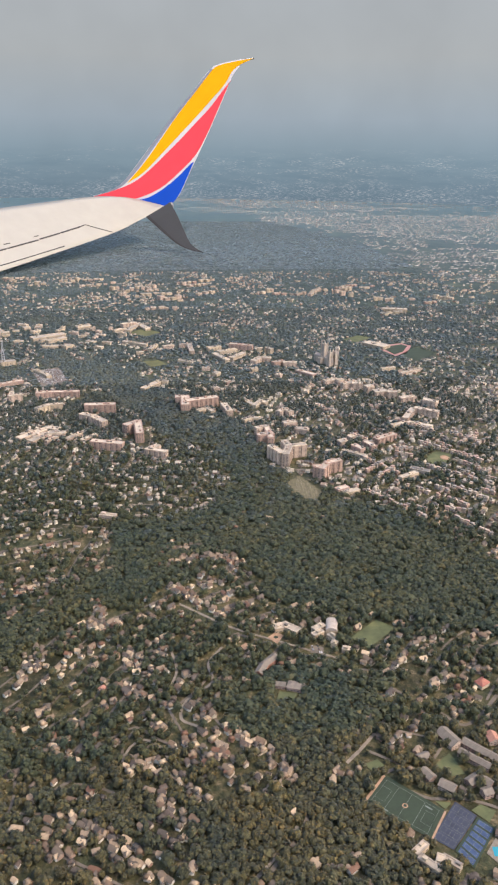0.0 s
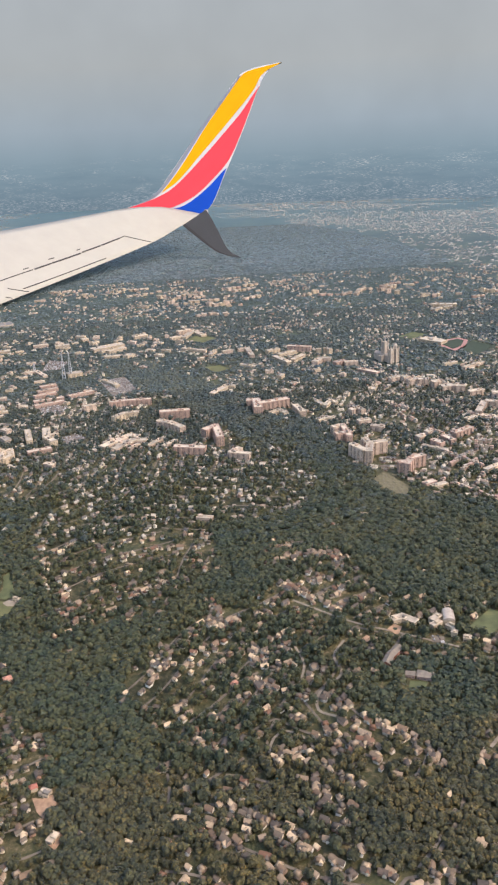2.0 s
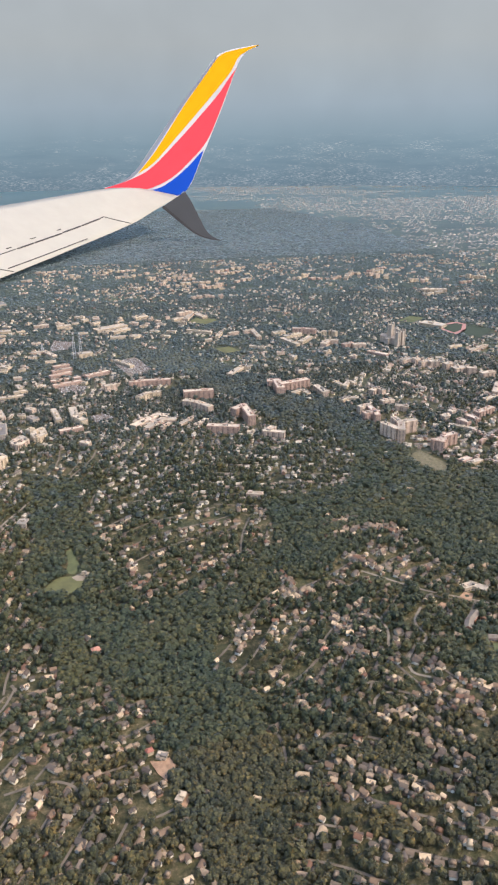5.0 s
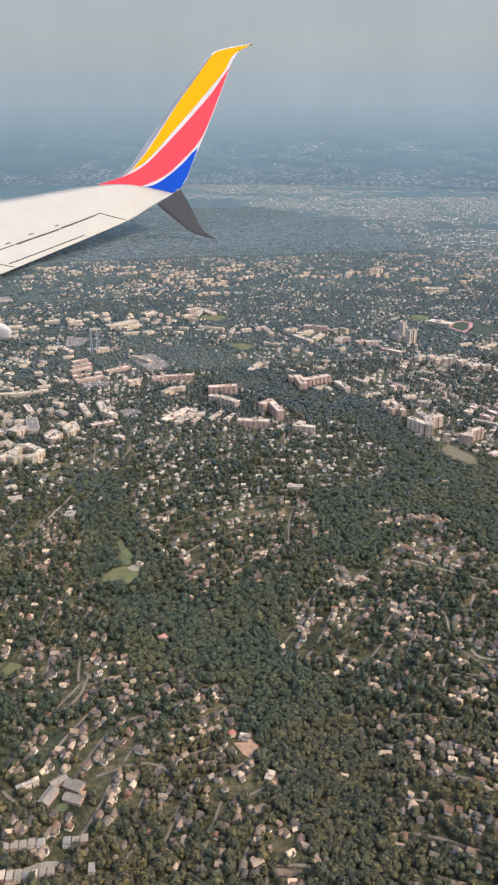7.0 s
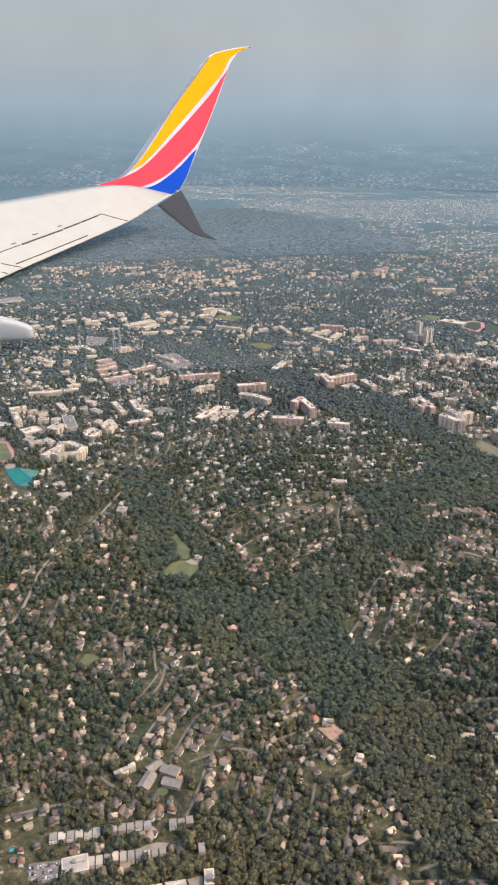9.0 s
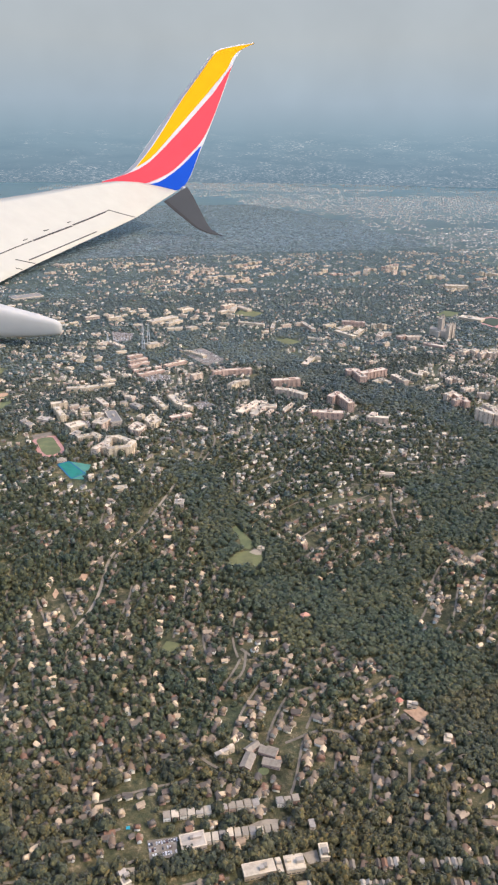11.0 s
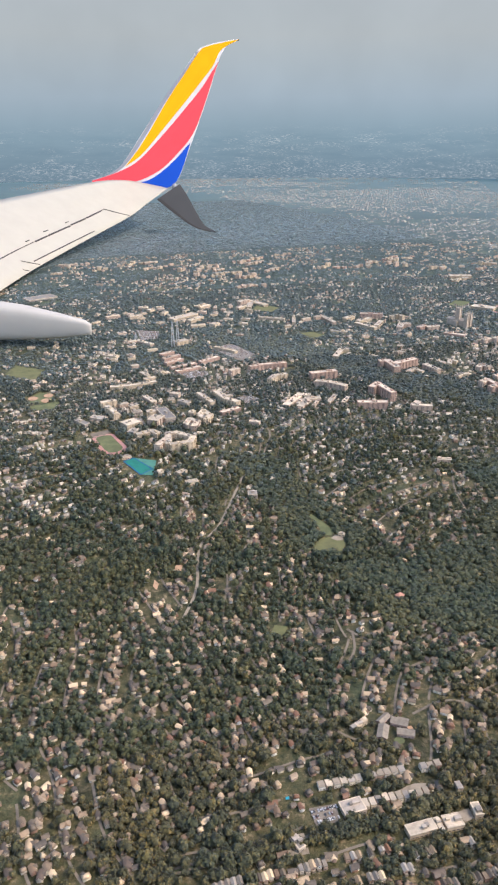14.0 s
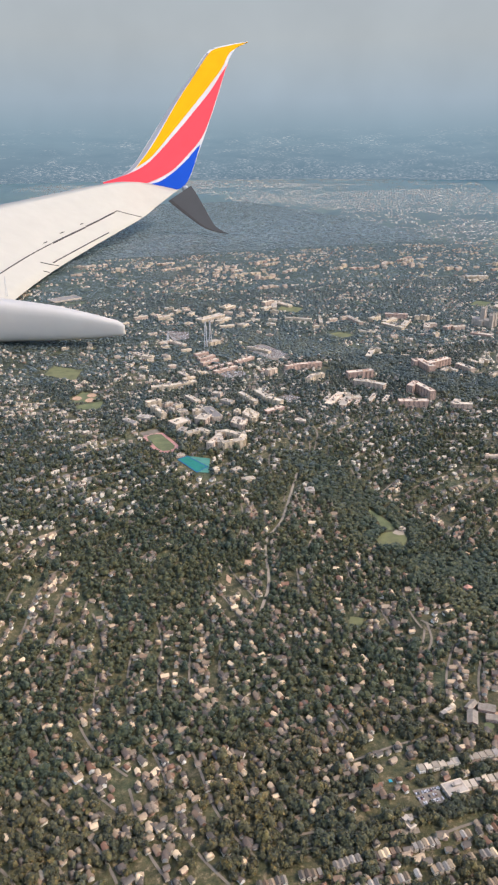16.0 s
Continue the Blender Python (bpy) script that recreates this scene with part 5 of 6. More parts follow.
for x, y, s in ((141.5, 255.5, 3.0), (-33, 318, 1.0), (-338, 287, 1.1), (-100, 300, 0.9), (-355, 250, 0.9)):
    draped("pool", [(x - s, y - s * 0.7), (x + s * 0.8, y - s), (x + s, y + s * 0.8), (x - s * 0.7, y + s)], M_POOL, 0.4, "small turquoise swimming pool in a garden", "swimming pool", kind="")


SHAPES = []
for w, d, h, rise, kind, wing in ((4.2, 3.1, 2.2, 1.3, "gable", False), (3.8, 3.4, 2.3, 1.2, "hip", False), (4.8, 3.1, 2.1, 1.3, "gable", True),
                                  (4.5, 3.5, 2.2, 1.1, "hip", True), (3.5, 2.9, 2.2, 1.4, "gable", False), (5.6, 3.5, 2.3, 1.4, "gable", True)):
    w, d, h, rise = w * 0.9, d * 0.88, h * 0.88, rise * 1.05
    s = house_meshes(w, d, h, rise, kind)
    SHAPES.append((w, d, h, rise, cross(*s, w, d, h, rise) if wing else s))

WOODS = [
    [(24, 887), (72, 755), (116, 692), (137, 633), (172, 624), (222, 555), (251, 506), (320, 470), (260, 400), (211, 415), (150, 450), (99, 470), (55, 517), (43, 624), (24, 759)],
    [(-197, 432), (-177, 466), (-111, 501), (-62, 528), (19, 573), (82, 633), (169, 659), (130, 585), (-1, 509), (-85, 479), (-115, 426), (-98, 330), (-106, 286), (-98, 227), (-134, 237), (-150, 290), (-163, 376)],
    [(52, 396), (105, 396), (105, 341), (65, 304), (46, 335)], [(58, 301), (84, 292), (100, 263), (93, 244), (48, 249)],
    [(-187, 1225), (-121, 1175), (-20, 1025), (5, 888), (-52, 899), (-89, 1010), (-163, 1053)],
    [(-35, 999), (27, 959), (62, 877), (101, 824), (96, 693), (138, 669), (65, 540), (40, 580), (12, 744), (-15, 826)],
    [(-244, 615), (-165, 621), (-174, 530), (-221, 493), (-257, 522)], [(-177, 397), (-149, 408), (-93, 355), (-94, 313), (-61, 249), (-100, 255), (-120, 290), (-150, 356)],
    [(46, 372), (106, 408), (66, 317), (44, 340), (30, 350)], [(-7, 330), (23, 313), (48, 288), (38, 274), (20, 262), (2, 277), (-4, 305)],
    [(-63, 342), (-35, 340), (-24, 319), (-54, 313)], [(-74, 297), (-48, 273), (-30, 249), (-78, 260)], [(-48, 417), (-19, 426), (-41, 391)],
    [(-700, 1660), (-443, 1760), (-326, 1960), (-41, 1990), (902, 2000), (1300, 1900), (1300, 2560), (507, 2930), (-519, 2801), (-900, 2600)],
]
wooded = np.zeros((NX, NY), bool)
for p in WOODS:
    wooded |= inside(p, CX, CY)
# closely built quarters, and groves that stay free of houses
HOMES = [
    [(-117, 440), (-86, 459), (-55, 494), (-10, 479), (28, 454), (30, 397), (20, 358), (42, 351), (60, 310), (30, 304), (-3, 280), (-1, 256), (-86, 266)],
    [(139, 425), (216, 427), (225, 360), (157, 293), (131, 296), (107, 316), (77, 306), (98, 330), (123, 359), (141, 383)],
    [(-10, 500), (34, 476), (33, 459), (-10, 474)], [(-13, 546), (52, 563), (60, 517), (42, 510), (-5, 528)],
    [(-168, 737), (-58, 773), (53, 676), (27, 618), (-51, 599), (-27, 548), (-92, 541), (-80, 515), (-124, 482)],
    [(-102, 255), (-94, 295), (-84, 341), (-63, 313), (-26, 300), (-2, 262), (-13, 243)],
    [(-122, 412), (-98, 458), (-57, 473), (-5, 465), (29, 395), (10, 341), (-34, 321), (-80, 359)],
    [(-202, 591), (-199, 708), (-270, 707), (-292, 833), (45, 771), (61, 676), (16, 620), (-47, 607), (-64, 531), (-97, 487), (-171, 487)],
]
GROVES = [
    [(-232, 488), (-147, 475), (-123, 420), (-96, 363), (-102, 260), (-139, 265), (-148, 344), (-171, 389), (-216, 401)],
    [(-270, 704), (-216, 682), (-212, 592), (-197, 503), (-234, 501)], [(-52, 606), (26, 616), (78, 657), (77, 543), (11, 544), (-48, 518)],
    [(27, 398), (48, 369), (63, 383), (84, 397), (97, 390), (130, 381), (119, 357), (96, 332), (78, 309), (64, 300), (46, 337), (22, 348)],
    [(0, 274), (29, 297), (58, 301), (87, 298), (105, 262), (98, 243), (4, 253)],
    [(62, 660), (198, 606), (251, 506), (219, 433), (150, 446), (112, 457), (63, 476), (57, 571)],
    [(-62, 313), (-40, 317), (-10, 296), (-30, 292), (-52, 303)], [(-48, 272), (-36, 256), (-44, 250), (-66, 262)],
]
settled = np.zeros((NX, NY), bool)
for p in HOMES:
    settled |= inside(p, CX, CY)
for p in GROVES:
    settled &= ~inside(p, CX, CY)
    wooded |= inside(p, CX, CY)
wooded &= ~settled


rng = np.random.default_rng(4)
# quarters of the town: middle and the way of their streets
QUARTERS = [(-350, 370, 97), (-300, 440, 78), (-430, 330, 102), (-340, 262, 4), (-240, 345, 62), (-200, 372, 22), (-60, 385, 42), (0, 330, 118), (-30, 300, -28),
            (20, 430, 30), (-380, 500, 100), (-460, 430, 84), (-300, 560, 62), (-420, 600, 28), (-130, 590, 20), (-60, 640, -10), (-150, 700, 35), (-250, 690, 76), (160, 340, 35),
            (120, 330, -40), (200, 900, 48), (280, 860, 40), (330, 980, 50), (-30, 560, 75), (60, 300, 60), (-540, 500, 60), (-520, 350, 110), (-540, 720, 20)]
extra = np.stack([rng.uniform(-640, 900, 90), rng.uniform(640, 1950, 90), rng.choice([12, 40, 70, 100, -25, 55], 90) + rng.normal(0, 8, 90)], -1)
QUARTERS = np.concatenate([np.array(QUARTERS, float), extra])


def quarter(x, y):
    return np.argmin((np.asarray(x)[..., None] - QUARTERS[:, 0]) ** 2 + (np.asarray(y)[..., None] - QUARTERS[:, 1]) ** 2, -1)


def bent(u, v, n):
    return u, v + 5.0 * np.sin(u / 43 + n) + 3.0 * np.sin(u / 17 + 2.0 * n)


LANE = 10.2
hx, hy, turn = [], [], []
runs = []
for n, (mx, my, way) in enumerate(QUARTERS):
    c, s = math.cos(radians(way)), math.sin(radians(way))
    u, v = np.meshgrid(np.arange(-170, 170, 4.9), np.arange(-170, 170, LANE), indexing="ij")
    row = np.rint(v / LANE).astype(int)
    u = u + rng.normal(0, 2.0, u.shape) + (row % 3) * 1.8
    v = v + np.where(row % 2 == 0, -1.4, 1.4) + rng.normal(0, 1.7, v.shape)
    u, v = bent(u.ravel(), v.ravel(), n)
    x, y = mx + c * u - s * v, my + s * u + c * v
    ok = quarter(x, y) == n
    hx.append(x[ok]), hy.append(y[ok])
    turn.append(np.full(ok.sum(), radians(way)) + rng.normal(0, 0.16, ok.sum()) + np.where(rng.random(ok.sum()) < 0.25, math.pi / 2, 0))
    for r in range(-16, 17, 2):
        u, v = bent(np.arange(-170, 170, 5.0), np.full(68, (r + 0.5) * LANE), n)
        x, y = mx + c * u - s * v, my + s * u + c * v
        ok = (quarter(x, y) == n) & visible(x, y, 5) & (y > 165) & (y < 1000)
        i, j = cells(x, y)
        ok &= ~wooded[i, j] & ~taken[i, j]
        run = []
        for px, py, good in list(zip(x, y, ok)) + [(0, 0, False)]:
            if good:
                run.append((px, py))
            else:
                if len(run) > 4:
                    runs.append(run)
                run = []
# houses along streets in the woods
STREETS = [
    [(-75, 376), (-68, 381), (-62, 387), (-54, 392)], [(-80, 358), (-71, 354), (-65, 349), (-60, 339)], [(-74, 368), (-71, 354)],
    [(-41, 352), (-37, 358), (-31, 361), (-23, 355), (-14, 354), (-9, 346), (0, 339)], [(-36, 344), (-34, 336), (-25, 331), (-18, 333), (-14, 341)], [(-19, 324), (-9, 331)],
    [(-14, 379), (-4, 378), (2, 367), (5, 360), (13, 362), (18, 371)], [(13, 343), (24, 355), (28, 344), (33, 340), (41, 333), (45, 328), (51, 320), (55, 314), (46, 303)],
    [(15, 336), (20, 334), (24, 318), (18, 311)], [(36, 315), (41, 310)], [(-4, 319), (-1, 310), (4, 306), (8, 300)], [(3, 330), (9, 322)], [(-14, 304), (-11, 299), (-4, 288)],
    [(-24, 294), (-21, 290), (-14, 282)], [(-77, 297), (-70, 293), (-64, 288), (-58, 281)],
    [(-61, 302), (-53, 296), (-45, 293), (-39, 285), (-29, 277), (-20, 267), (-12, 255), (-9, 251)], [(-55, 276), (-44, 268), (-37, 256), (-27, 246)],
    [(-83, 278), (-76, 269), (-69, 262), (-63, 256), (-57, 250)], [(-73, 323), (-67, 332)], [(-63, 315), (-68, 309)], [(11, 252), (8, 249)], [(30, 253), (33, 245), (17, 240)],
    [(-38, 411), (-21, 421), (-13, 426), (-3, 418)], [(-35, 408), (-12, 410)], [(-4, 394), (12, 386), (25, 396)], [(11, 370), (15, 359), (-4, 352)], [(-49, 385), (-21, 386), (-12, 387)],
    [(-104, 416), (-96, 432), (-85, 428)], [(-122, 401), (-115, 411)], [(-87, 390), (-80, 389)], [(-57, 474), (-50, 459)], [(-24, 469), (-17, 464)],
    [(-5, 506), (6, 495), (17, 470), (36, 460)], [(-9, 532), (11, 543), (28, 555)], [(29, 540), (45, 528), (57, 522)], [(-198, 554), (-184, 543)], [(-172, 504), (-160, 506), (-152, 521)],
    [(108, 323), (115, 328), (120, 333), (130, 336)], [(107, 349), (104, 343), (98, 338), (89, 328), (82, 318), (73, 312)], [(115, 357), (125, 375)],
    [(150, 414), (163, 416), (174, 412), (187, 404), (196, 401)], [(148, 392), (156, 396), (164, 403)], [(192, 381), (184, 385), (176, 394)], [(149, 369), (160, 378), (165, 382), (172, 373)],
    [(147, 356), (151, 354), (154, 348), (159, 344)], [(161, 363), (168, 360), (174, 355)], [(167, 336), (176, 340)], [(78, 260), (62, 251), (56, 262)],
    [(-162.9, 245.7), (-159.1, 244.9), (-155.5, 243.4), (-151, 243.1)], [(-138.4, 252.2), (-138.4, 247.4)], [(-166.4, 254.7), (-172.9, 251.4)],
    [(-360, 460), (-344, 492), (-329, 545), (-305, 574)],
    [(-354, 458), (-338, 488), (-323, 539), (-300, 567), (-270, 621)],
    [(-355, 450), (-356, 415)],
    [(-342, 446), (-342, 420)],
    [(-347, 377), (-352, 337), (-357, 296)],
    [(-372, 478), (-365, 457)],
    [(-457, 459), (-443, 475)],
    [(-468, 403), (-450, 415)],
    [(-466, 324), (-451, 337)],
    [(-440, 381), (-421, 370)],
    [(-433, 347), (-406, 319)],
    [(-402, 436), (-415, 415)],
    [(-419, 300), (-401, 288)],
    [(-468, 297), (-453, 281)],
    [(-268, 622), (-296, 572), (-326, 548), (-347, 524)],
    [(-282, 582), (-265, 606)],
    [(-467, 629), (-446, 638)],
    [(-437, 536), (-418, 548)],
    [(-413, 659), (-397, 671)],
    [(-377, 405), (-356, 403)],
    [(-363, 324), (-359, 311)],
    [(-392, 375), (-381, 379)],
    [(-60, 310), (-38, 291), (-22, 270)],
    [(-15, 309), (4, 283)],
    [(17, 350), (38, 332), (55, 305)],
    [(-60, 280), (-43, 285)],
    [(-35, 361), (-24, 372), (-13, 355)],
    [(-38, 345), (-24, 329), (-9, 337)],
    [(-40, 441), (-26, 423), (-3, 430)],
    [(-9, 410), (1, 383), (2, 365)],
    [(6, 374), (22, 397)],
    [(-49, 409), (-21, 389)],
    [(9, 254), (20, 241)],
    [(-33, 262), (-24, 253)],
    [(-13, 552), (22, 559)],
    [(28, 555), (52, 527)],
    [(-7, 504), (16, 479)],
    [(53, 289), (44, 280)],
    [(-11, 282), (4, 276)],
    [(0, 348), (7, 327)],
    [(-15, 551), (22, 561)],
    [(0, 535), (28, 542), (49, 524)],
    [(-2, 501), (10, 486)],
    [(6, 473), (29, 460)],
    [(-62, 499), (-52, 478), (-60, 459)],
    [(-28, 474), (-18, 465)],
    [(-22, 440), (2, 422)],
    [(-42, 433), (-29, 417), (-18, 410)],
    [(-102, 448), (-98, 427)],
    [(-4, 399), (20, 404)],
    [(14, 624), (34, 632)],
    [(16, 611), (42, 639)],
    [(-75, 441), (-53, 432)],
    [(-41, 405), (-25, 384)],
    [(-260, 622), (-282, 566)],
    [(-292, 548), (-277, 525)],
    [(-192, 580), (-189, 555)],
    [(-175, 545), (-167, 514)],
    [(-130, 517), (-78, 532)],
    [(-95, 455), (-91, 431)],
    [(-275, 497), (-260, 482)],
    [(-301, 473), (-295, 459)],
    [(-269, 432), (-253, 430)],
    [(-241, 402), (-220, 387)],
    [(-210, 397), (-187, 401)],
    [(-193, 387), (-170, 373)],
]
scattered = sum(len(v) for v in hx)
for line in STREETS:
    for (ax, ay), (bx, by) in zip(line, line[1:]):
        long = math.hypot(bx - ax, by - ay)
        way = math.atan2(by - ay, bx - ax)
        for k in range(max(2, int(long / 4.6))):
            s, side = (k + 0.5) / max(2, int(long / 4.6)), 2.6 if k % 2 else -1.2
            hx.append(np.array([ax + (bx - ax) * s - side * math.sin(way)]))
            hy.append(np.array([ay + (by - ay) * s + side * math.cos(way)]))
            turn.append(np.array([way + rng.normal(0, 0.12)]))
hx, hy, turn = np.concatenate(hx), np.concatenate(hy), np.concatenate(turn)
on_street = np.arange(len(hx)) >= scattered
home = settled[cells(hx, hy)]
lump = np.where(home, 0.35, 1.0) * np.array([0.6 * noise.noise((x / 60, y / 60, 7.7)) - 0.45 * noise.noise((x / 55, y / 55, 0.3)) - 0.55 * noise.noise((x / 19, y / 19, 3.3)) for x, y in zip(hx, hy)])
keep = visible(hx, hy) & (hy > 150) & (hy < 1960) & (rng.random(hx.shape) < np.where(home, np.where(hy < 480, 0.42, 0.5), np.where(hy < 480, 0.82, np.where(hy < 1000, 0.54, 0.17 - 0.07 * smoothstep(1000, 1500, hy)))) + 0.8 * lump + 0.08 * smoothstep(60, 160, hx) * (hy > 600) * (hy < 1250) - 0.1 * (hx < -430) * (hy < 480) - 0.1 * (hx < -280) * (hy > 500) * (hy < 760))
keep |= on_street & visible(hx, hy)
hx, hy, turn, on_street = hx[keep], hy[keep], turn[keep], on_street[keep]
i, j = cells(hx, hy)
clear = ~wooded[i, j] | (rng.random(hx.shape) < 0.03) | on_street
for dx, dy in ((0, 0), (1.9, 0), (-1.9, 0), (0, 1.9), (0, -1.9)):
    i, j = cells(hx + dx, hy + dy)
    clear &= ~taken[i, j]
hx, hy, turn = hx[clear], hy[clear], turn[clear]
order = np.argsort(hy + 0.12 * np.abs(hx + 200))
hx, hy, turn = hx[order], hy[order], turn[order]
kinds = rng.integers(0, len(SHAPES), len(hx))
for x, y, a, k in zip(hx, hy, turn, kinds):
    take_box(x, y, math.degrees(a), SHAPES[k][0] * 0.8, SHAPES[k][1] * 0.8, 0.9 if settled[cells(x, y)] else 0.6 if y < 600 else 0.2)
for run in runs:
    ribbon("road", run, 1.5, M_ASPHALT, 0.2, "narrow grey asphalt street between gardens")

HOUSE_DATA = []
for w, d, h, rise, (wv, wf, rv, rf) in SHAPES:
    bm = bmesh.new()
    box(bm, w * 0.3 - 0.22, w * 0.3 + 0.22, 0.4, 0.8, h, h + rise + 0.4)
    chimney = bpy.data.meshes.new("chimney")
    bm.to_mesh(chimney)
    bm.free()
    chimney.materials.append(M_BRICK)
    bm = bmesh.new()
    for k in range(3):
        x = (k - 1) * w * 0.3
        box(bm, x - 0.3, x + 0.3, -d / 2 - 0.05, -d / 2 + 0.02, 0.7, 1.6)
        box(bm, x - 0.3, x + 0.3, d / 2 - 0.02, d / 2 + 0.05, 0.7, 1.6)
    panes = bpy.data.meshes.new("glazing")
    bm.to_mesh(panes)
    bm.free()
    panes.materials.append(M_WINDOW)
    HOUSE_DATA.append((mesh_of("wall", wv, wf, M_WALL_ONE), mesh_of("roof", rv, rf, M_ROOF_ONE), chimney, panes))

SINGLE = 300
for x, y, a, k in zip(hx[:SINGLE], hy[:SINGLE], turn[:SINGLE], kinds[:SINGLE]):
    words = ("gabled", "hip-roofed", "gabled L-shaped", "hip-roofed L-shaped", "small gabled", "large gabled")[k]
    e = thing("house", (x, y, gz(x, y)), f"{words} detached suburban house among trees", "house", "suburban houses", math.degrees(a))
    part("wall", HOUSE_DATA[k][0], e)
    part("roof", HOUSE_DATA[k][1], e)
    part("chimney", HOUSE_DATA[k][2], e)
    part("glazing", HOUSE_DATA[k][3], e, kind="stuff")


def scatter(name, verts, faces, x, y, z, turns, sizes, material, smooth=False):
    """Copies of one small shape joined into one mesh; faces all of one length."""
    v, f = np.array(verts, float), np.array(faces, int)
    n, nv = len(x), len(v)
    c, s = np.cos(turns)[:, None], np.sin(turns)[:, None]
    sizes = np.asarray(sizes, float)
    if sizes.ndim == 1:
        sizes = np.repeat(sizes[:, None], 3, 1)
    px, py, pz = (v[None, :, k] * sizes[:, None, k] for k in range(3))
    co = np.stack([px * c - py * s + x[:, None], px * s + py * c + y[:, None], pz + z[:, None]], -1).reshape(-1, 3)
    idx = (f[None] + (np.arange(n) * nv)[:, None, None]).reshape(-1)
    k = f.shape[1]
    me = bpy.data.meshes.new(name)
    me.vertices.add(len(co))
    me.vertices.foreach_set("co", co.ravel())
    me.loops.add(len(idx))
    me.loops.foreach_set("vertex_index", idx)
    me.polygons.add(len(idx) // k)
    me.polygons.foreach_set("loop_start", np.arange(0, len(idx), k))
    me.polygons.foreach_set("loop_total", np.full(len(idx) // k, k))
    if smooth:
        me.polygons.foreach_set("use_smooth", np.ones(len(idx) // k, bool))
    me.update(calc_edges=True)
    me.validate()
    me.materials.append(material)
    return me


def triangles(faces):
    return [(f[0], f[a], f[a + 1]) for f in faces for a in range(1, len(f) - 1)]


rest = thing("more_houses", (0, 0, 0), "hundreds of detached suburban houses along wooded streets", "houses")
tagged(rest, kind="stuff")
for k, (w, d, h, rise, (wv, wf, rv, rf)) in enumerate(SHAPES):
    for band, cover in ((hy < 600, M_ROOFS), (hy >= 600, M_ROOFS_FAR)):
        m = (kinds == k) & (np.arange(len(hx)) >= SINGLE) & band
        if m.any():
            z, one = ground_z(hx[m], hy[m]), rng.uniform(0.8, 1.15, m.sum())
            part("walls", scatter("walls", wv, triangles(wf), hx[m], hy[m], z, turn[m], one, M_WALLS), rest, kind="stuff")
            part("roofs", scatter("roofs", rv, triangles(rf), hx[m], hy[m], z, turn[m], one, cover), rest, kind="stuff")


# ============ trees ============
def lumpy(seed, sub, rough):
    """A crown: a ball broken into lobes, flat below."""
    bm = bmesh.new()
    bmesh.ops.create_icosphere(bm, subdivisions=sub, radius=1.0)
    off, jag = Vector((seed * 3.7, seed * 1.9, seed * 5.3)), random.Random(seed)
    for vtx in bm.verts:
        n = noise.noise(vtx.co * 1.6 + off) * rough + noise.noise(vtx.co * 3.4 + off) * rough * 0.7
        vtx.co *= 1.0 + n + jag.uniform(-0.24, 0.24)
        vtx.co.z = vtx.co.z * 0.85 if vtx.co.z > 0 else vtx.co.z * 0.55
    v = [tuple(p.co) for p in bm.verts]
    f = [tuple(q.index for q in p.verts) for p in bm.faces if p.calc_center_median().z > -0.3]
    bm.free()
    return v, f


def trunk_mesh(seed):
    r = random.Random(seed)
    bm = bmesh.new()

    def limb(a, b, ra, rb):
        d = (b - a).normalized()
        s = d.orthogonal().normalized()
        t = d.cross(s)
        lo = [bm.verts.new(a + (s * math.cos(q) + t * math.sin(q)) * ra) for q in np.linspace(0, 2 * math.pi, 7)[:-1]]
        hi = [bm.verts.new(b + (s * math.cos(q) + t * math.sin(q)) * rb) for q in np.linspace(0, 2 * math.pi, 7)[:-1]]
        for k in range(6):
            bm.faces.new((lo[k], lo[(k + 1) % 6], hi[(k + 1) % 6], hi[k]))
    limb(Vector((0, 0, -1.1)), Vector((0, 0, 0.2)), 0.11, 0.07)
    for k in range(4):
        a = k * 1.6 + r.uniform(-0.3, 0.3)
        limb(Vector((0, 0, -0.3 + 0.1 * k)), Vector((0.5 * math.cos(a), 0.5 * math.sin(a), 0.25 + 0.1 * k)), 0.05, 0.02)
    me = bpy.data.meshes.new("trunk")
    bm.to_mesh(me)
    bm.free()
    me.materials.append(M_BARK)
    return me


def tree_spots(y0, y1, gap, thin):
    gx, gy = np.meshgrid(np.arange(-660, 1300, gap), np.arange(y0, y1, gap), indexing="ij")
    gx = (gx + rng.uniform(-0.45, 0.45, gx.shape) * gap).ravel()
    gy = (gy + rng.uniform(-0.45, 0.45, gy.shape) * gap).ravel()
    ok = visible(gx, gy)
    inplan = (gy < Y0 + CELL * NY) & (gx < X0 + CELL * NX)
    i, j = cells(gx, gy)
    wood = np.where(inplan, wooded[i, j], True)
    ok &= ~(inplan & taken[i, j] & ~(roadside[i, j] & (rng.random(gx.shape) < 0.5)))
    lump = np.array([noise.noise((x / 55, y / 55, 0.3)) + 0.8 * noise.noise((x / 19, y / 19, 3.3)) for x, y in zip(gx, gy)])
    open_quarter = 0.22 * smoothstep(60, 160, gx) * (gy > 600) * (gy < 1200)
    home = np.where(inplan, settled[i, j], False)
    ok &= wood | (rng.random(gx.shape) < thin + 0.06 + np.where(home, 0.95, 1.25) * lump - open_quarter - 0.04 * home + 0.08 * (gx < -430) * (gy < 480) + 0.08 * (gx < -280) * (gy > 500) * (gy < 760))
    return gx[ok], gy[ok], wood[ok]


near_x, near_y, near_wood = tree_spots(165, 340, 3.45, 0.66)


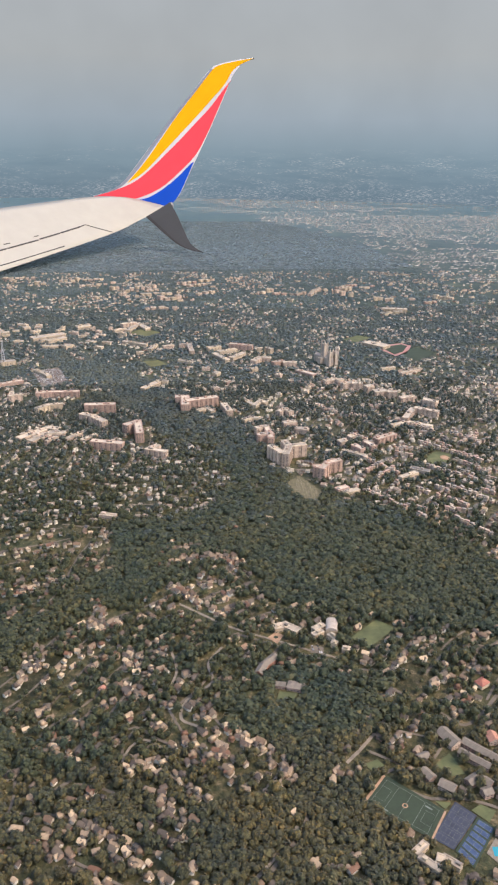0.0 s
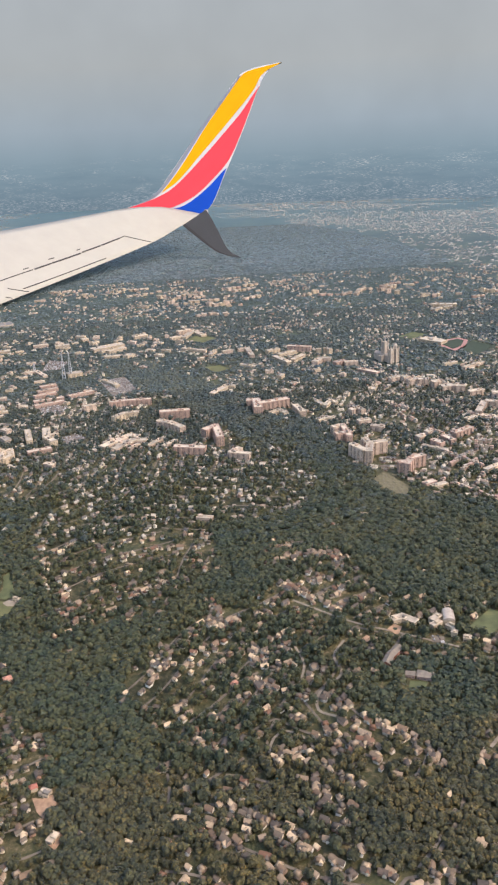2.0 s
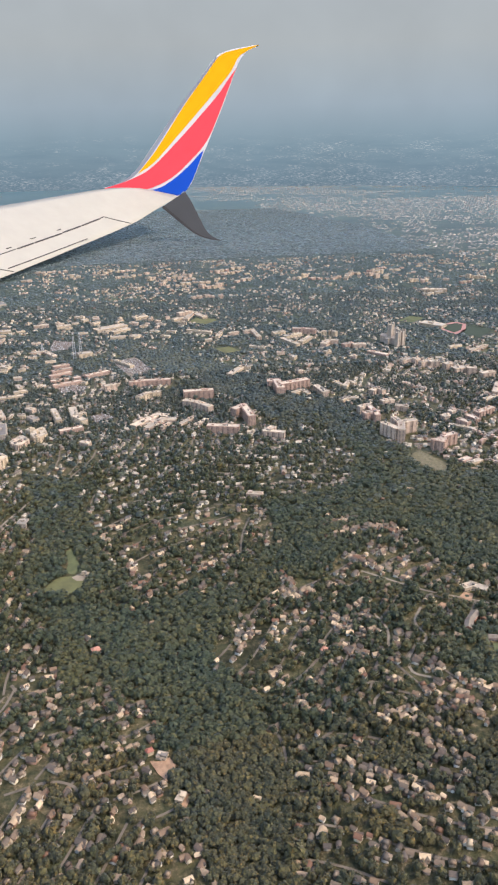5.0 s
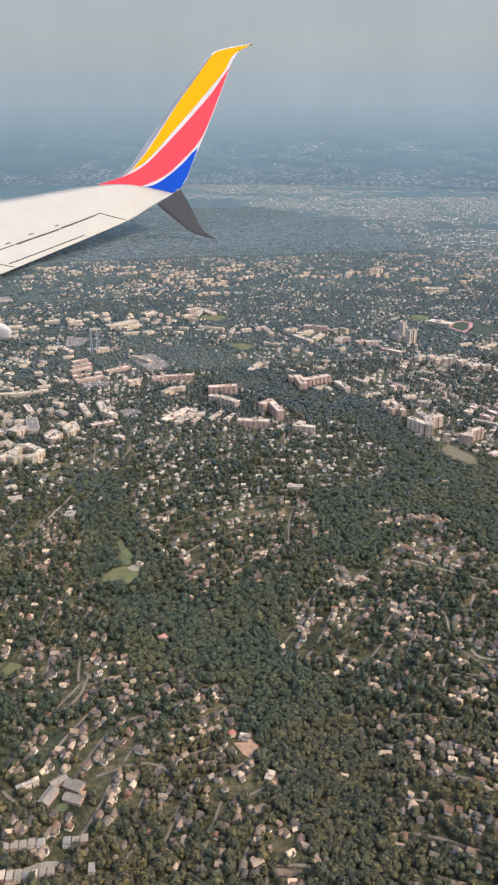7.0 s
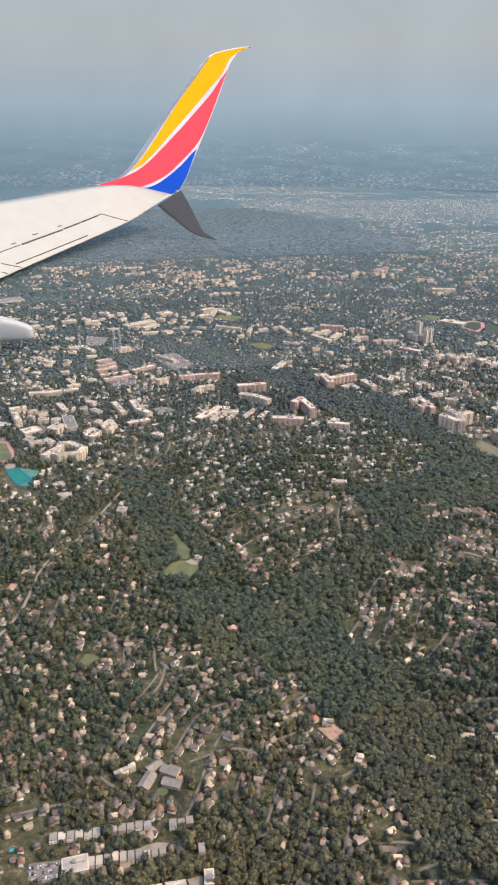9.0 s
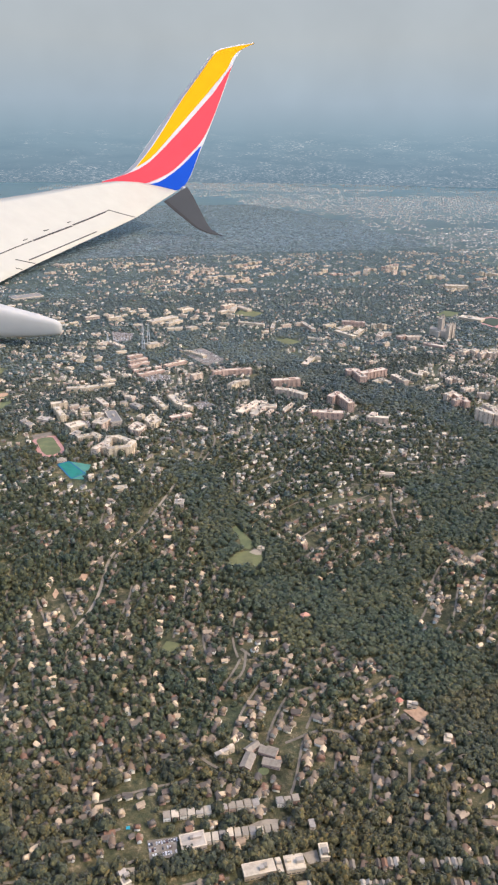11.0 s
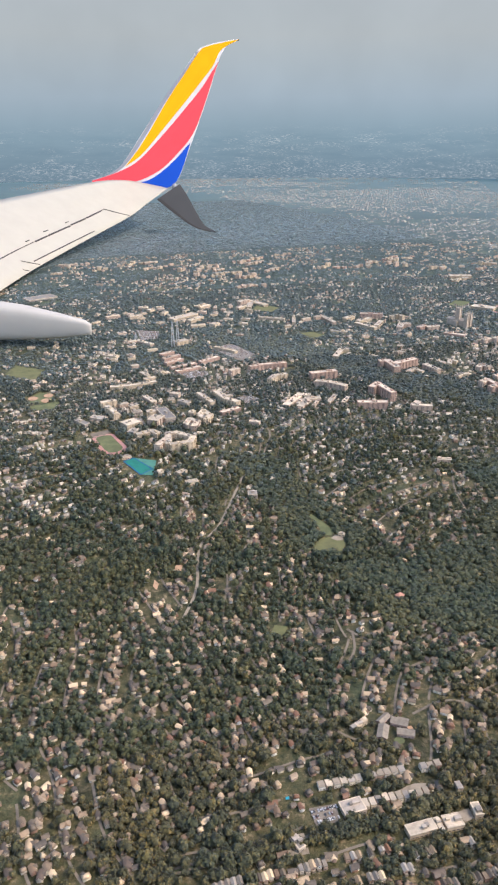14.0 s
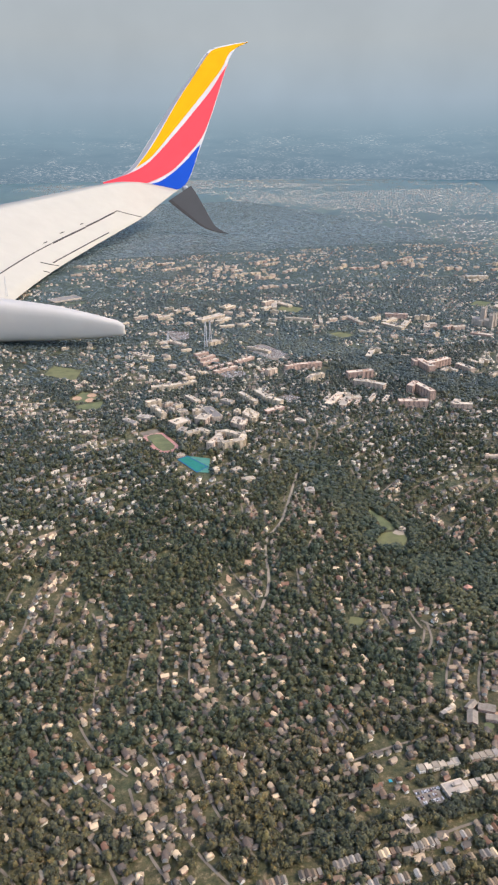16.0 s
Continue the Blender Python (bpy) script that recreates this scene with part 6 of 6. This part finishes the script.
def tufted(seed, cores, tufts):
    """A crown: a core of a few lobes under an uneven coat of leafy tufts."""
    r, verts, faces = random.Random(seed), [], []
    for k in range(cores):
        v, f = lumpy(seed * 30 + k, 1, 0.45)
        a, s = 6.28 * k / cores + r.uniform(-0.5, 0.5), 0.82 if cores == 1 else r.uniform(0.5, 0.66)
        c = Vector((0, 0, 0)) if cores == 1 else Vector((0.42 * math.cos(a), 0.42 * math.sin(a), r.uniform(-0.1, 0.3)))
        faces += [tuple(q + len(verts) for q in g) for g in f]
        verts += [tuple(Vector(p) * s + c) for p in v]
    off = Vector((seed * 2.3, seed * 4.1, seed * 1.7))
    for k in range(tufts):
        z, a = -0.3 + 1.3 * (k + r.random()) / tufts, 2.4 * k + r.uniform(-0.4, 0.4)
        w = math.sqrt(max(0.0, 1 - min(1.0, abs(z)) ** 2))
        way = Vector((w * math.cos(a), w * math.sin(a), z)).normalized()
        c = way * (0.86 + 0.5 * noise.noise(way * 1.7 + off) + r.uniform(-0.08, 0.16))
        c.z *= 0.9
        lean = (way + Vector((r.uniform(-0.6, 0.6), r.uniform(-0.6, 0.6), r.uniform(-0.1, 0.7)))).normalized()
        side = lean.orthogonal().normalized()
        over, spin, big = lean.cross(side), r.uniform(0, 6.28), r.uniform(0.26, 0.46)
        i = len(verts)
        for q in range(3):
            t = spin + q * 2.09 + r.uniform(-0.4, 0.4)
            verts.append(tuple(c + (side * math.cos(t) + over * math.sin(t)) * big * r.uniform(0.7, 1.2)))
        faces.append((i, i + 1, i + 2))
    return verts, faces


# trees on both kerbs and the median of the avenue
ax = np.arange(-420, -165, 3.4)
kerb = [(x + rng.uniform(-1, 1), float(np.interp(x, [-420, -367, -329, -285, -253, -225, -194, -164], [262, 261, 260, 257, 259, 256, 248, 236])) + off + rng.uniform(-0.5, 0.5)) for x in ax for off in (-3.0, 0.0, 3.0) if rng.random() < 0.72]
near_x, near_y, near_wood = np.concatenate([near_x, [p[0] for p in kerb]]), np.concatenate([near_y, [p[1] for p in kerb]]), np.concatenate([near_wood, np.zeros(len(kerb), bool)])
low_crowns = [tufted(k + 1, 3, 52) for k in range(6)]
garden_crowns = [tufted(k + 41, 1, 24) for k in range(6)]
middle_crowns = [tufted(k + 61, 1, 9) for k in range(6)]
small_crowns = [lumpy(k + 21, 1, 0.45) for k in range(5)]
SINGLE_TREES = [(mesh_of("crown", *tufted(k + 81, 5, 120), M_CROWN_ONE), trunk_mesh(k + 1)) for k in range(5)]
first = np.argsort(near_y + 0.3 * np.abs(near_x + 150) + np.where(near_wood, 60, 0))[:300]
is_single = np.zeros(len(near_x), bool)
is_single[first] = True
for q in first:
    x, y, s = near_x[q], near_y[q], rng.uniform(1.5, 2.8)
    e = thing("tree", (x, y, gz(x, y)), "leafy deciduous tree in full summer green", "tree", "garden trees", rng.uniform(0, 360))
    crown, trunk = SINGLE_TREES[q % 5]
    part("trunk", trunk, e, at=Matrix.Translation((0, 0, s)) @ Matrix.Scale(s, 4))
    part("crown", crown, e, at=Matrix.Translation((0, 0, s)) @ Matrix.Diagonal((s, s, s * 1.05, 1)))

woods = thing("woods", (0, 0, 0), "dense deciduous woods and garden trees in summer leaf", "trees")
tagged(woods, kind="stuff")


def plant(x, y, wood, shapes, low, high, material, name, flat=1.0, wide=1.6, tall=0.46, uneven=0.12, smooth=False):
    pick = rng.integers(0, len(shapes), len(x))
    for k, (v, f) in enumerate(shapes):
        m = pick == k
        s = (low + (high - low) * rng.beta(1.6, 2.0, m.sum())) * np.where(wood[m], wide, 0.95) * np.where(rng.random(m.sum()) < 0.2, rng.uniform(1.15, 1.55, m.sum()), rng.uniform(0.8, 1.05, m.sum()))
        size = np.stack([s, s * rng.uniform(0.85, 1.1, m.sum()), flat * s * rng.uniform(0.95, 1.3, m.sum()) * np.where(wood[m], tall, 1.12)], -1)
        z = ground_z(x[m], y[m]) + np.where(wood[m], high * flat * 1.15 - 0.55 * size[:, 2] + rng.uniform(-uneven, uneven, m.sum()) * high * flat, size[:, 2] * rng.uniform(0.65, 0.95, m.sum()))
        part(name, scatter(name, v, f, x[m], y[m], z, rng.uniform(0, 6.28, m.sum()), size, material, smooth), woods, kind="stuff")


rest_near = ~is_single
plant(near_x[rest_near], near_y[rest_near], near_wood[rest_near], low_crowns, 1.55, 2.9, M_CROWN, "near_crowns", wide=1.12, tall=0.9, uneven=0.34)
nx, ny, nw = tree_spots(340, 560, 3.6, 0.68)
broad = nw & (rng.random(len(nx)) < 0.75)
plant(nx[~nw], ny[~nw], nw[~nw], garden_crowns, 1.65, 3.1, M_GARDEN, "garden_crowns")
plant(nx[broad], ny[broad], nw[broad], garden_crowns, 1.8, 3.1, M_GARDEN, "wood_crowns", wide=1.45, tall=0.8, uneven=0.22, smooth=True)
mx, my, mw = tree_spots(560, 1000, 3.9, 0.74)
deep = rng.random(len(mx)) < smoothstep(520, 900, my)
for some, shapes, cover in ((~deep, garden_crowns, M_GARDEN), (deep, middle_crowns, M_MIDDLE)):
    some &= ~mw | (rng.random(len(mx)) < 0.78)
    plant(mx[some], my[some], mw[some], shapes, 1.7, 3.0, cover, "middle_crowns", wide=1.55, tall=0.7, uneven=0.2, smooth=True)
# crowns from here on flattened: more haze gloss, less shade between them
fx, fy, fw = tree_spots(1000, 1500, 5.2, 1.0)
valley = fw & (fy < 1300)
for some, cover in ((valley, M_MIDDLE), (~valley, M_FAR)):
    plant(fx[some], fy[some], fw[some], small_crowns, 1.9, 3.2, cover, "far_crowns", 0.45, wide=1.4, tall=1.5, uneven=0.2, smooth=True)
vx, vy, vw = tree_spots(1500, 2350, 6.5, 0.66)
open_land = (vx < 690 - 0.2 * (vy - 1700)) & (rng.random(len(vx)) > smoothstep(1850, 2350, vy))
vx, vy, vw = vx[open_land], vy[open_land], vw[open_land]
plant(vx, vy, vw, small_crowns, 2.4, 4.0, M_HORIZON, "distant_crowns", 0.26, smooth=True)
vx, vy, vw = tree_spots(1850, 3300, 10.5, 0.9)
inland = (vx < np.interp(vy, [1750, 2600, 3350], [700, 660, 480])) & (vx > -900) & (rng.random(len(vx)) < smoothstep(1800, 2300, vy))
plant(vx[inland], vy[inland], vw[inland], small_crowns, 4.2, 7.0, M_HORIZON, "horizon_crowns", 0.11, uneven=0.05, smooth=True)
# ============ the far city ============
cx, cy = rng.uniform(-1000, 2500, 90000), rng.uniform(1780, 4735, 90000)
far_noise = np.array([noise.noise((x / 400, y / 260, 2.2)) + 0.9 * noise.noise((x / 90, y / 70, 5.1)) for x, y in zip(cx, cy)])
shore = np.interp(cy, [1750, 2600, 3350, 4300], [700, 680, 480, 0])
want = 0.4 * (cx > shore) * (cy < 3500) + 1.5 * far_noise + 0.9 * smoothstep(-140, 160, cx - shore) - 0.42 + 0.2 * smoothstep(3900, 4500, cy)
in_woods = inside(WOODS[-1], cx, cy) & (cx < shore)
ok = (rng.random(cx.shape) < 0.6 * np.clip(want + 0.1, 0, 1) * np.where(in_woods, 0.04, 1.0)) & (np.hypot(cx + 250, cy) < 4732) & (cx > -700 - 0.1 * cy) & (cx < 150 + 0.48 * cy)
cx, cy = np.rint(cx[ok] / 13) * 13 + rng.normal(0, 2.0, ok.sum()), np.rint(cy[ok] / 26) * 26 + rng.normal(0, 3.0, ok.sum())
bv, bf, rv, rf = house_meshes(1, 1, 1, 0, "flat")
sz = np.stack([rng.uniform(2.5, 6, len(cx)) * rng.choice([1.0, 1.0, 2.2], len(cx)), rng.uniform(3, 6, len(cx)), rng.uniform(0.5, 1.3, len(cx))], -1)
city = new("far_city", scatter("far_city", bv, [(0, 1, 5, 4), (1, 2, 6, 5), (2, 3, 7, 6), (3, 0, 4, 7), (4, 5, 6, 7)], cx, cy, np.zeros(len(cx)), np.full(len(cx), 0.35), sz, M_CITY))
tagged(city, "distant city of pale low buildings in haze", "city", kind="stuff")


# ============ the aircraft's wing ============
def paint(name, colour, rough=0.45, metal=0.0, scale=0.02, shine=0.25):
    m, nd, ln, bs = nodes_of(name)
    n = noise_tex(nd, ln, scale, 4.0)
    r = ramp(nd, [(0.3, tuple(c * 0.93 for c in colour)), (0.7, colour)])
    ln.new(n.outputs["Fac"], r.inputs[0])
    ln.new(r.outputs[0], bs.inputs["Base Color"])
    bs.inputs["Roughness"].default_value, bs.inputs["Metallic"].default_value = rough, metal
    bs.inputs["Specular IOR Level"].default_value = shine
    return m


M_WHITE = paint("cream_white_paint", (0.40, 0.375, 0.305), 0.55, shine=0.15)
M_SIDE = paint("pale_grey_paint", (0.43, 0.40, 0.35), 0.4)
M_YELLOW = paint("yellow_paint", (0.80, 0.37, 0.0), 0.6, shine=0.04)
M_RED = paint("coral_red_paint", (0.80, 0.055, 0.065), 0.5)
M_BLUE = paint("royal_blue_paint", (0.006, 0.06, 0.40), 0.3)
M_METAL = paint("bare_aluminium", (0.27, 0.27, 0.275), 0.45, 0.3)
M_DARK = paint("dark_grey_paint", (0.075, 0.073, 0.07), 0.6, shine=0.15)
M_SEAM = paint("dark_rubber_seal", (0.05, 0.045, 0.04), 0.7)
M_STRIPE = paint("pale_stripe_paint", (0.60, 0.57, 0.53), 0.5)


def even(pts, n):
    """n points spread evenly along a smooth line."""
    line = smooth_line(pts, 8.0)
    s = np.concatenate([[0], np.cumsum([(b - a).length for a, b in zip(line, line[1:])])])
    arr = np.array([tuple(p) for p in line])
    t = np.linspace(0, s[-1], n)
    return [Vector((np.interp(q, s, arr[:, 0]), np.interp(q, s, arr[:, 1]), np.interp(q, s, arr[:, 2]))) for q in t]


def skin(one, two, n, m, thick, swell, out, soft=True):
    """A closed shell between two edges: the upper face swells by swell, the lower lies thick behind, out is the upper face's way."""
    a, b = even(one, n), even(two, n)
    bm = bmesh.new()
    up, low = [], []
    for p, q in zip(a, b):
        wide = (q - p).length
        up.append([bm.verts.new(p.lerp(q, k / m) + out * swell * wide * math.sin(math.pi * (k / m) ** 0.7)) for k in range(m + 1)])
        low.append([bm.verts.new(p.lerp(q, k / m) - out * thick * math.sin(math.pi * min(1, max(0.04, (k / m)) ** 0.6)) - out * 0.6) for k in range(m + 1)])
    for i in range(n - 1):
        for k in range(m):
            bm.faces.new((up[i][k], up[i][k + 1], up[i + 1][k + 1], up[i + 1][k]))
            bm.faces.new((low[i][k], low[i + 1][k], low[i + 1][k + 1], low[i][k + 1]))
        bm.faces.new((up[i][0], up[i + 1][0], low[i + 1][0], low[i][0]))
        bm.faces.new((up[i][m], low[i][m], low[i + 1][m], up[i + 1][m]))
    for i in (0, n - 1):
        for k in range(m):
            bm.faces.new((up[i][k], low[i][k], low[i][k + 1], up[i][k + 1]) if i == 0 else (up[i][k], up[i][k + 1], low[i][k + 1], low[i][k]))
    bmesh.ops.remove_doubles(bm, verts=bm.verts, dist=0.2)
    bmesh.ops.recalc_face_normals(bm, faces=bm.faces)
    for f in bm.faces:
        f.smooth = soft
    return bm


wing = thing("aircraft_wing", (-300, 2100, 70), "cream aircraft wing with a yellow, red and blue upswept winglet", "aircraft wing")
INV = wing.matrix_world.inverted()


def wing_part(name, bm, material, label="", parent=None):
    bmesh.ops.transform(bm, matrix=INV, verts=bm.verts)
    o = part(name, (bm, material), parent or wing, label)
    return o


UP = Vector((0.05, -0.12, 1.0)).normalized()
TO_EYE = Vector((-0.19, -0.90, 0.38)).normalized()
WING_FRONT = [(-793, 1486, 137), (-670, 1841, 125), (-462, 2164, 131), (-337, 2306, 139), (-218, 2424, 148), (-149, 2500, 148), (-90, 2560, 142)]
WING_REAR = [(-640, 990, 20), (-560, 1300, 14), (-438, 1721, 11), (-312, 2007, 23), (-125, 2313, 58), (-46, 2440, 84), (38, 2546, 116)]
wing_part("wing_skin", skin(WING_FRONT, WING_REAR, 40, 10, 9, 0.012, UP), M_WHITE, "cream upper skin of the wing")
LET_FRONT = [(-195, 2609, 142), (-143, 2607, 157), (-96, 2614, 187), (-33, 2644, 261), (65, 2694, 382), (135, 2725, 461), (194, 2751, 528), (228, 2753, 544), (273, 2750, 554), (333, 2742, 563)]
LET_REAR = [(34, 2544, 114), (65, 2550, 135), (85, 2561, 161), (120, 2593, 228), (146, 2614, 275), (209, 2672, 396), (255, 2718, 492), (272, 2730, 520), (297, 2740, 546), (333, 2742, 563)]
winglet = wing_part("winglet", skin(LET_FRONT, LET_REAR, 40, 6, 10, 0.0, TO_EYE, False), M_STRIPE, "upswept winglet with pale dividing stripes")


def stripe(name, one, two, material, label, lift=-4.4, parent=None):
    wing_part(name, skin([Vector(p) + TO_EYE * lift for p in one], [Vector(p) + TO_EYE * lift for p in two], 48, 3, 0.5, 0.0, TO_EYE, False), material, label, parent or winglet)


stripe("yellow_stripe", [(-86, 2603, 183), (-19, 2633, 257), (74, 2683, 379), (143, 2716, 461), (200, 2743, 528), (227, 2745, 542), (271, 2742, 552), (332, 2735, 563)],
       [(-86, 2603, 183), (-30, 2612, 218), (56, 2642, 301), (135, 2671, 379), (182, 2688, 427), (235, 2710, 483), (269, 2731, 531), (332, 2735, 563)], M_YELLOW, "glossy yellow stripe")
stripe("red_stripe", [(-195, 2602, 141), (-107, 2599, 168), (-39, 2605, 203), (58, 2634, 288), (133, 2660, 360), (188, 2680, 415), (230, 2701, 466), (256, 2713, 495)],
       [(-196, 2600, 138), (-83, 2575, 136), (-33, 2571, 147), (26, 2575, 175), (83, 2590, 221), (134, 2608, 271), (177, 2640, 342), (252, 2711, 492)], M_RED, "glossy coral red stripe")
stripe("blue_stripe", [(-66, 2570, 133), (-21, 2565, 142), (25, 2570, 167), (73, 2581, 203), (111, 2594, 238), (127, 2598, 251)],
       [(-66, 2568, 130), (-28, 2558, 127), (13, 2544, 117), (53, 2541, 127), (84, 2557, 165), (125, 2596, 246)], M_BLUE, "glossy royal blue stripe")
stripe("leading_edge", [(-191, 2604, 144), (-143, 2602, 159), (-96, 2610, 189), (-33, 2639, 262), (64, 2690, 384), (134, 2720, 462), (193, 2747, 529)],
       [(-170, 2600, 144), (-127, 2600, 161), (-84, 2607, 188), (-21, 2635, 259), (72, 2685, 379), (141, 2717, 459), (199, 2745, 528)], M_METAL, "bare metal leading edge", -3.8)


def between(p, depth, eye=Vector((-255.3, -4.15, 306.6))):
    return eye + (Vector(p) - eye) * depth


blade = wing_part("lower_blade", skin([between(p, 0.94) for p in ((-13, 2545, 83), (36, 2518, 42), (86, 2491, 4), (127, 2476, -11), (162, 2467, -16))],
                                      [between(p, 0.94) for p in ((64, 2548, 128), (83, 2530, 95), (107, 2503, 42), (128, 2482, 4), (162, 2467, -16))], 24, 4, 6, 0.0, TO_EYE, False), M_DARK, "dark grey lower winglet blade")
BLADE_FRONT = [between(p, 0.938) for p in ((-13, 2545, 83), (36, 2518, 42), (86, 2491, 4), (127, 2476, -11), (162, 2467, -16))]
BLADE_BACK = [between(p, 0.938) for p in ((64, 2548, 128), (83, 2530, 95), (107, 2503, 42), (128, 2482, 4), (162, 2467, -16))]
wing_part("blade_edge", skin(BLADE_FRONT, [p.lerp(q, 0.11) for p, q in zip(BLADE_FRONT, BLADE_BACK)], 24, 2, 1, 0.0, TO_EYE, False), M_SEAM, "black edge of the lower blade", blade)
bm = bmesh.new()
bmesh.ops.create_uvsphere(bm, u_segments=16, v_segments=10, radius=1.0, matrix=Matrix.Translation((50, 2505, 122)) @ Matrix.Diagonal((9, 5, 10, 1)))
wing_part("tail_light", bm, M_METAL, "small metal light housing")


SPAN_FRONT, SPAN_REAR = even(WING_FRONT, 200), even(WING_REAR, 200)


def on_wing(s, c):
    """A place on the upper skin: s along the span, c from the front edge to the rear."""
    q = s * 199
    k = min(198, int(q))
    p, r = SPAN_FRONT[k].lerp(SPAN_FRONT[k + 1], q - k), SPAN_REAR[k].lerp(SPAN_REAR[k + 1], q - k)
    return p.lerp(r, c) + UP * 0.012 * (r - p).length * math.sin(math.pi * c ** 0.7)


def seam(one, two, wide, name, label=""):
    """A dark strip let into the skin."""
    n = 10
    bm, rows = bmesh.new(), []
    line = [on_wing(one[0] + (two[0] - one[0]) * k / n, one[1] + (two[1] - one[1]) * k / n) + UP * 1.2 for k in range(n + 1)]
    for k, p in enumerate(line):
        side = (line[min(k + 1, n)] - line[max(k - 1, 0)]).cross(UP).normalized() * wide / 2
        rows.append([bm.verts.new(p + o) for o in (side, -side, -side - UP * 2.5, side - UP * 2.5)])
    for p, q in zip(rows, rows[1:]):
        for k in range(4):
            bm.faces.new((p[k], p[(k + 1) % 4], q[(k + 1) % 4], q[k]))
    bm.faces.new(rows[0]), bm.faces.new(rows[-1])
    bmesh.ops.recalc_face_normals(bm, faces=bm.faces)
    wing_part(name, bm, M_SEAM, label)


for one, two, wide in (((0.2, 0.80), (0.481, 0.739), 1.6), ((0.481, 0.739), (0.54, 0.730), 1.6), ((0.545, 0.730), (0.589, 0.724), 4.5), ((0.592, 0.724), (0.667, 0.717), 4.5),
                       ((0.672, 0.709), (0.722, 0.698), 4.5), ((0.725, 0.697), (0.779, 0.678), 4.5), ((0.779, 0.678), (0.794, 0.668), 2.0), ((0.794, 0.668), (0.835, 0.985), 2.6),
                       ((0.496, 0.93), (0.709, 0.94), 2.4), ((0.464, 0.864), (0.503, 0.99), 2.4), ((0.449, 0.95), (0.461, 0.99), 2.0), ((0.521, 0.688), (0.534, 0.688), 2.0),
                       ((0.589, 0.653), (0.604, 0.658), 2.0), ((0.664, 0.648), (0.674, 0.648), 2.0)):
    seam(one, two, wide, "panel_gap", "dark gap between wing panels")


def fairing():
    """A long tapered box with rounded edges."""
    stations = [(-338, 1147, 27.0, 6.0), (-341, 1148, 27.3, 8.4), (-348, 1152, 28.5, 11.2), (-384, 1168, 30.5, 18.0), (-434, 1190, 34.2, 25.0), (-503, 1219, 37.0, 31.0), (-604, 1245, 40.7, 35.0), (-713, 1268, 43.0, 37.0)]
    bm, rings = bmesh.new(), []
    for x, y, z, half in stations:
        ring = []
        for k in range(24):
            a = 2 * math.pi * k / 24
            c, s = math.cos(a), math.sin(a)
            c, s = math.copysign(abs(c) ** 0.5, c), math.copysign(abs(s) ** 0.55, s)
            ring.append(bm.verts.new((x - 14 + 0.4 * half * c * 0.35, y + c * half * 0.75, z + s * half)))
        rings.append(ring)
    for p, q in zip(rings, rings[1:]):
        for k in range(24):
            bm.faces.new((p[k], p[(k + 1) % 24], q[(k + 1) % 24], q[k]))
    bm.faces.new(rings[0])
    bm.faces.new(rings[-1])
    bmesh.ops.recalc_face_normals(bm, faces=bm.faces)
    for f in bm.faces:
        f.smooth = len(f.verts) == 4
    return bm


wing_part("flap_fairing", fairing(), M_SIDE, "pale grey flap track fairing")
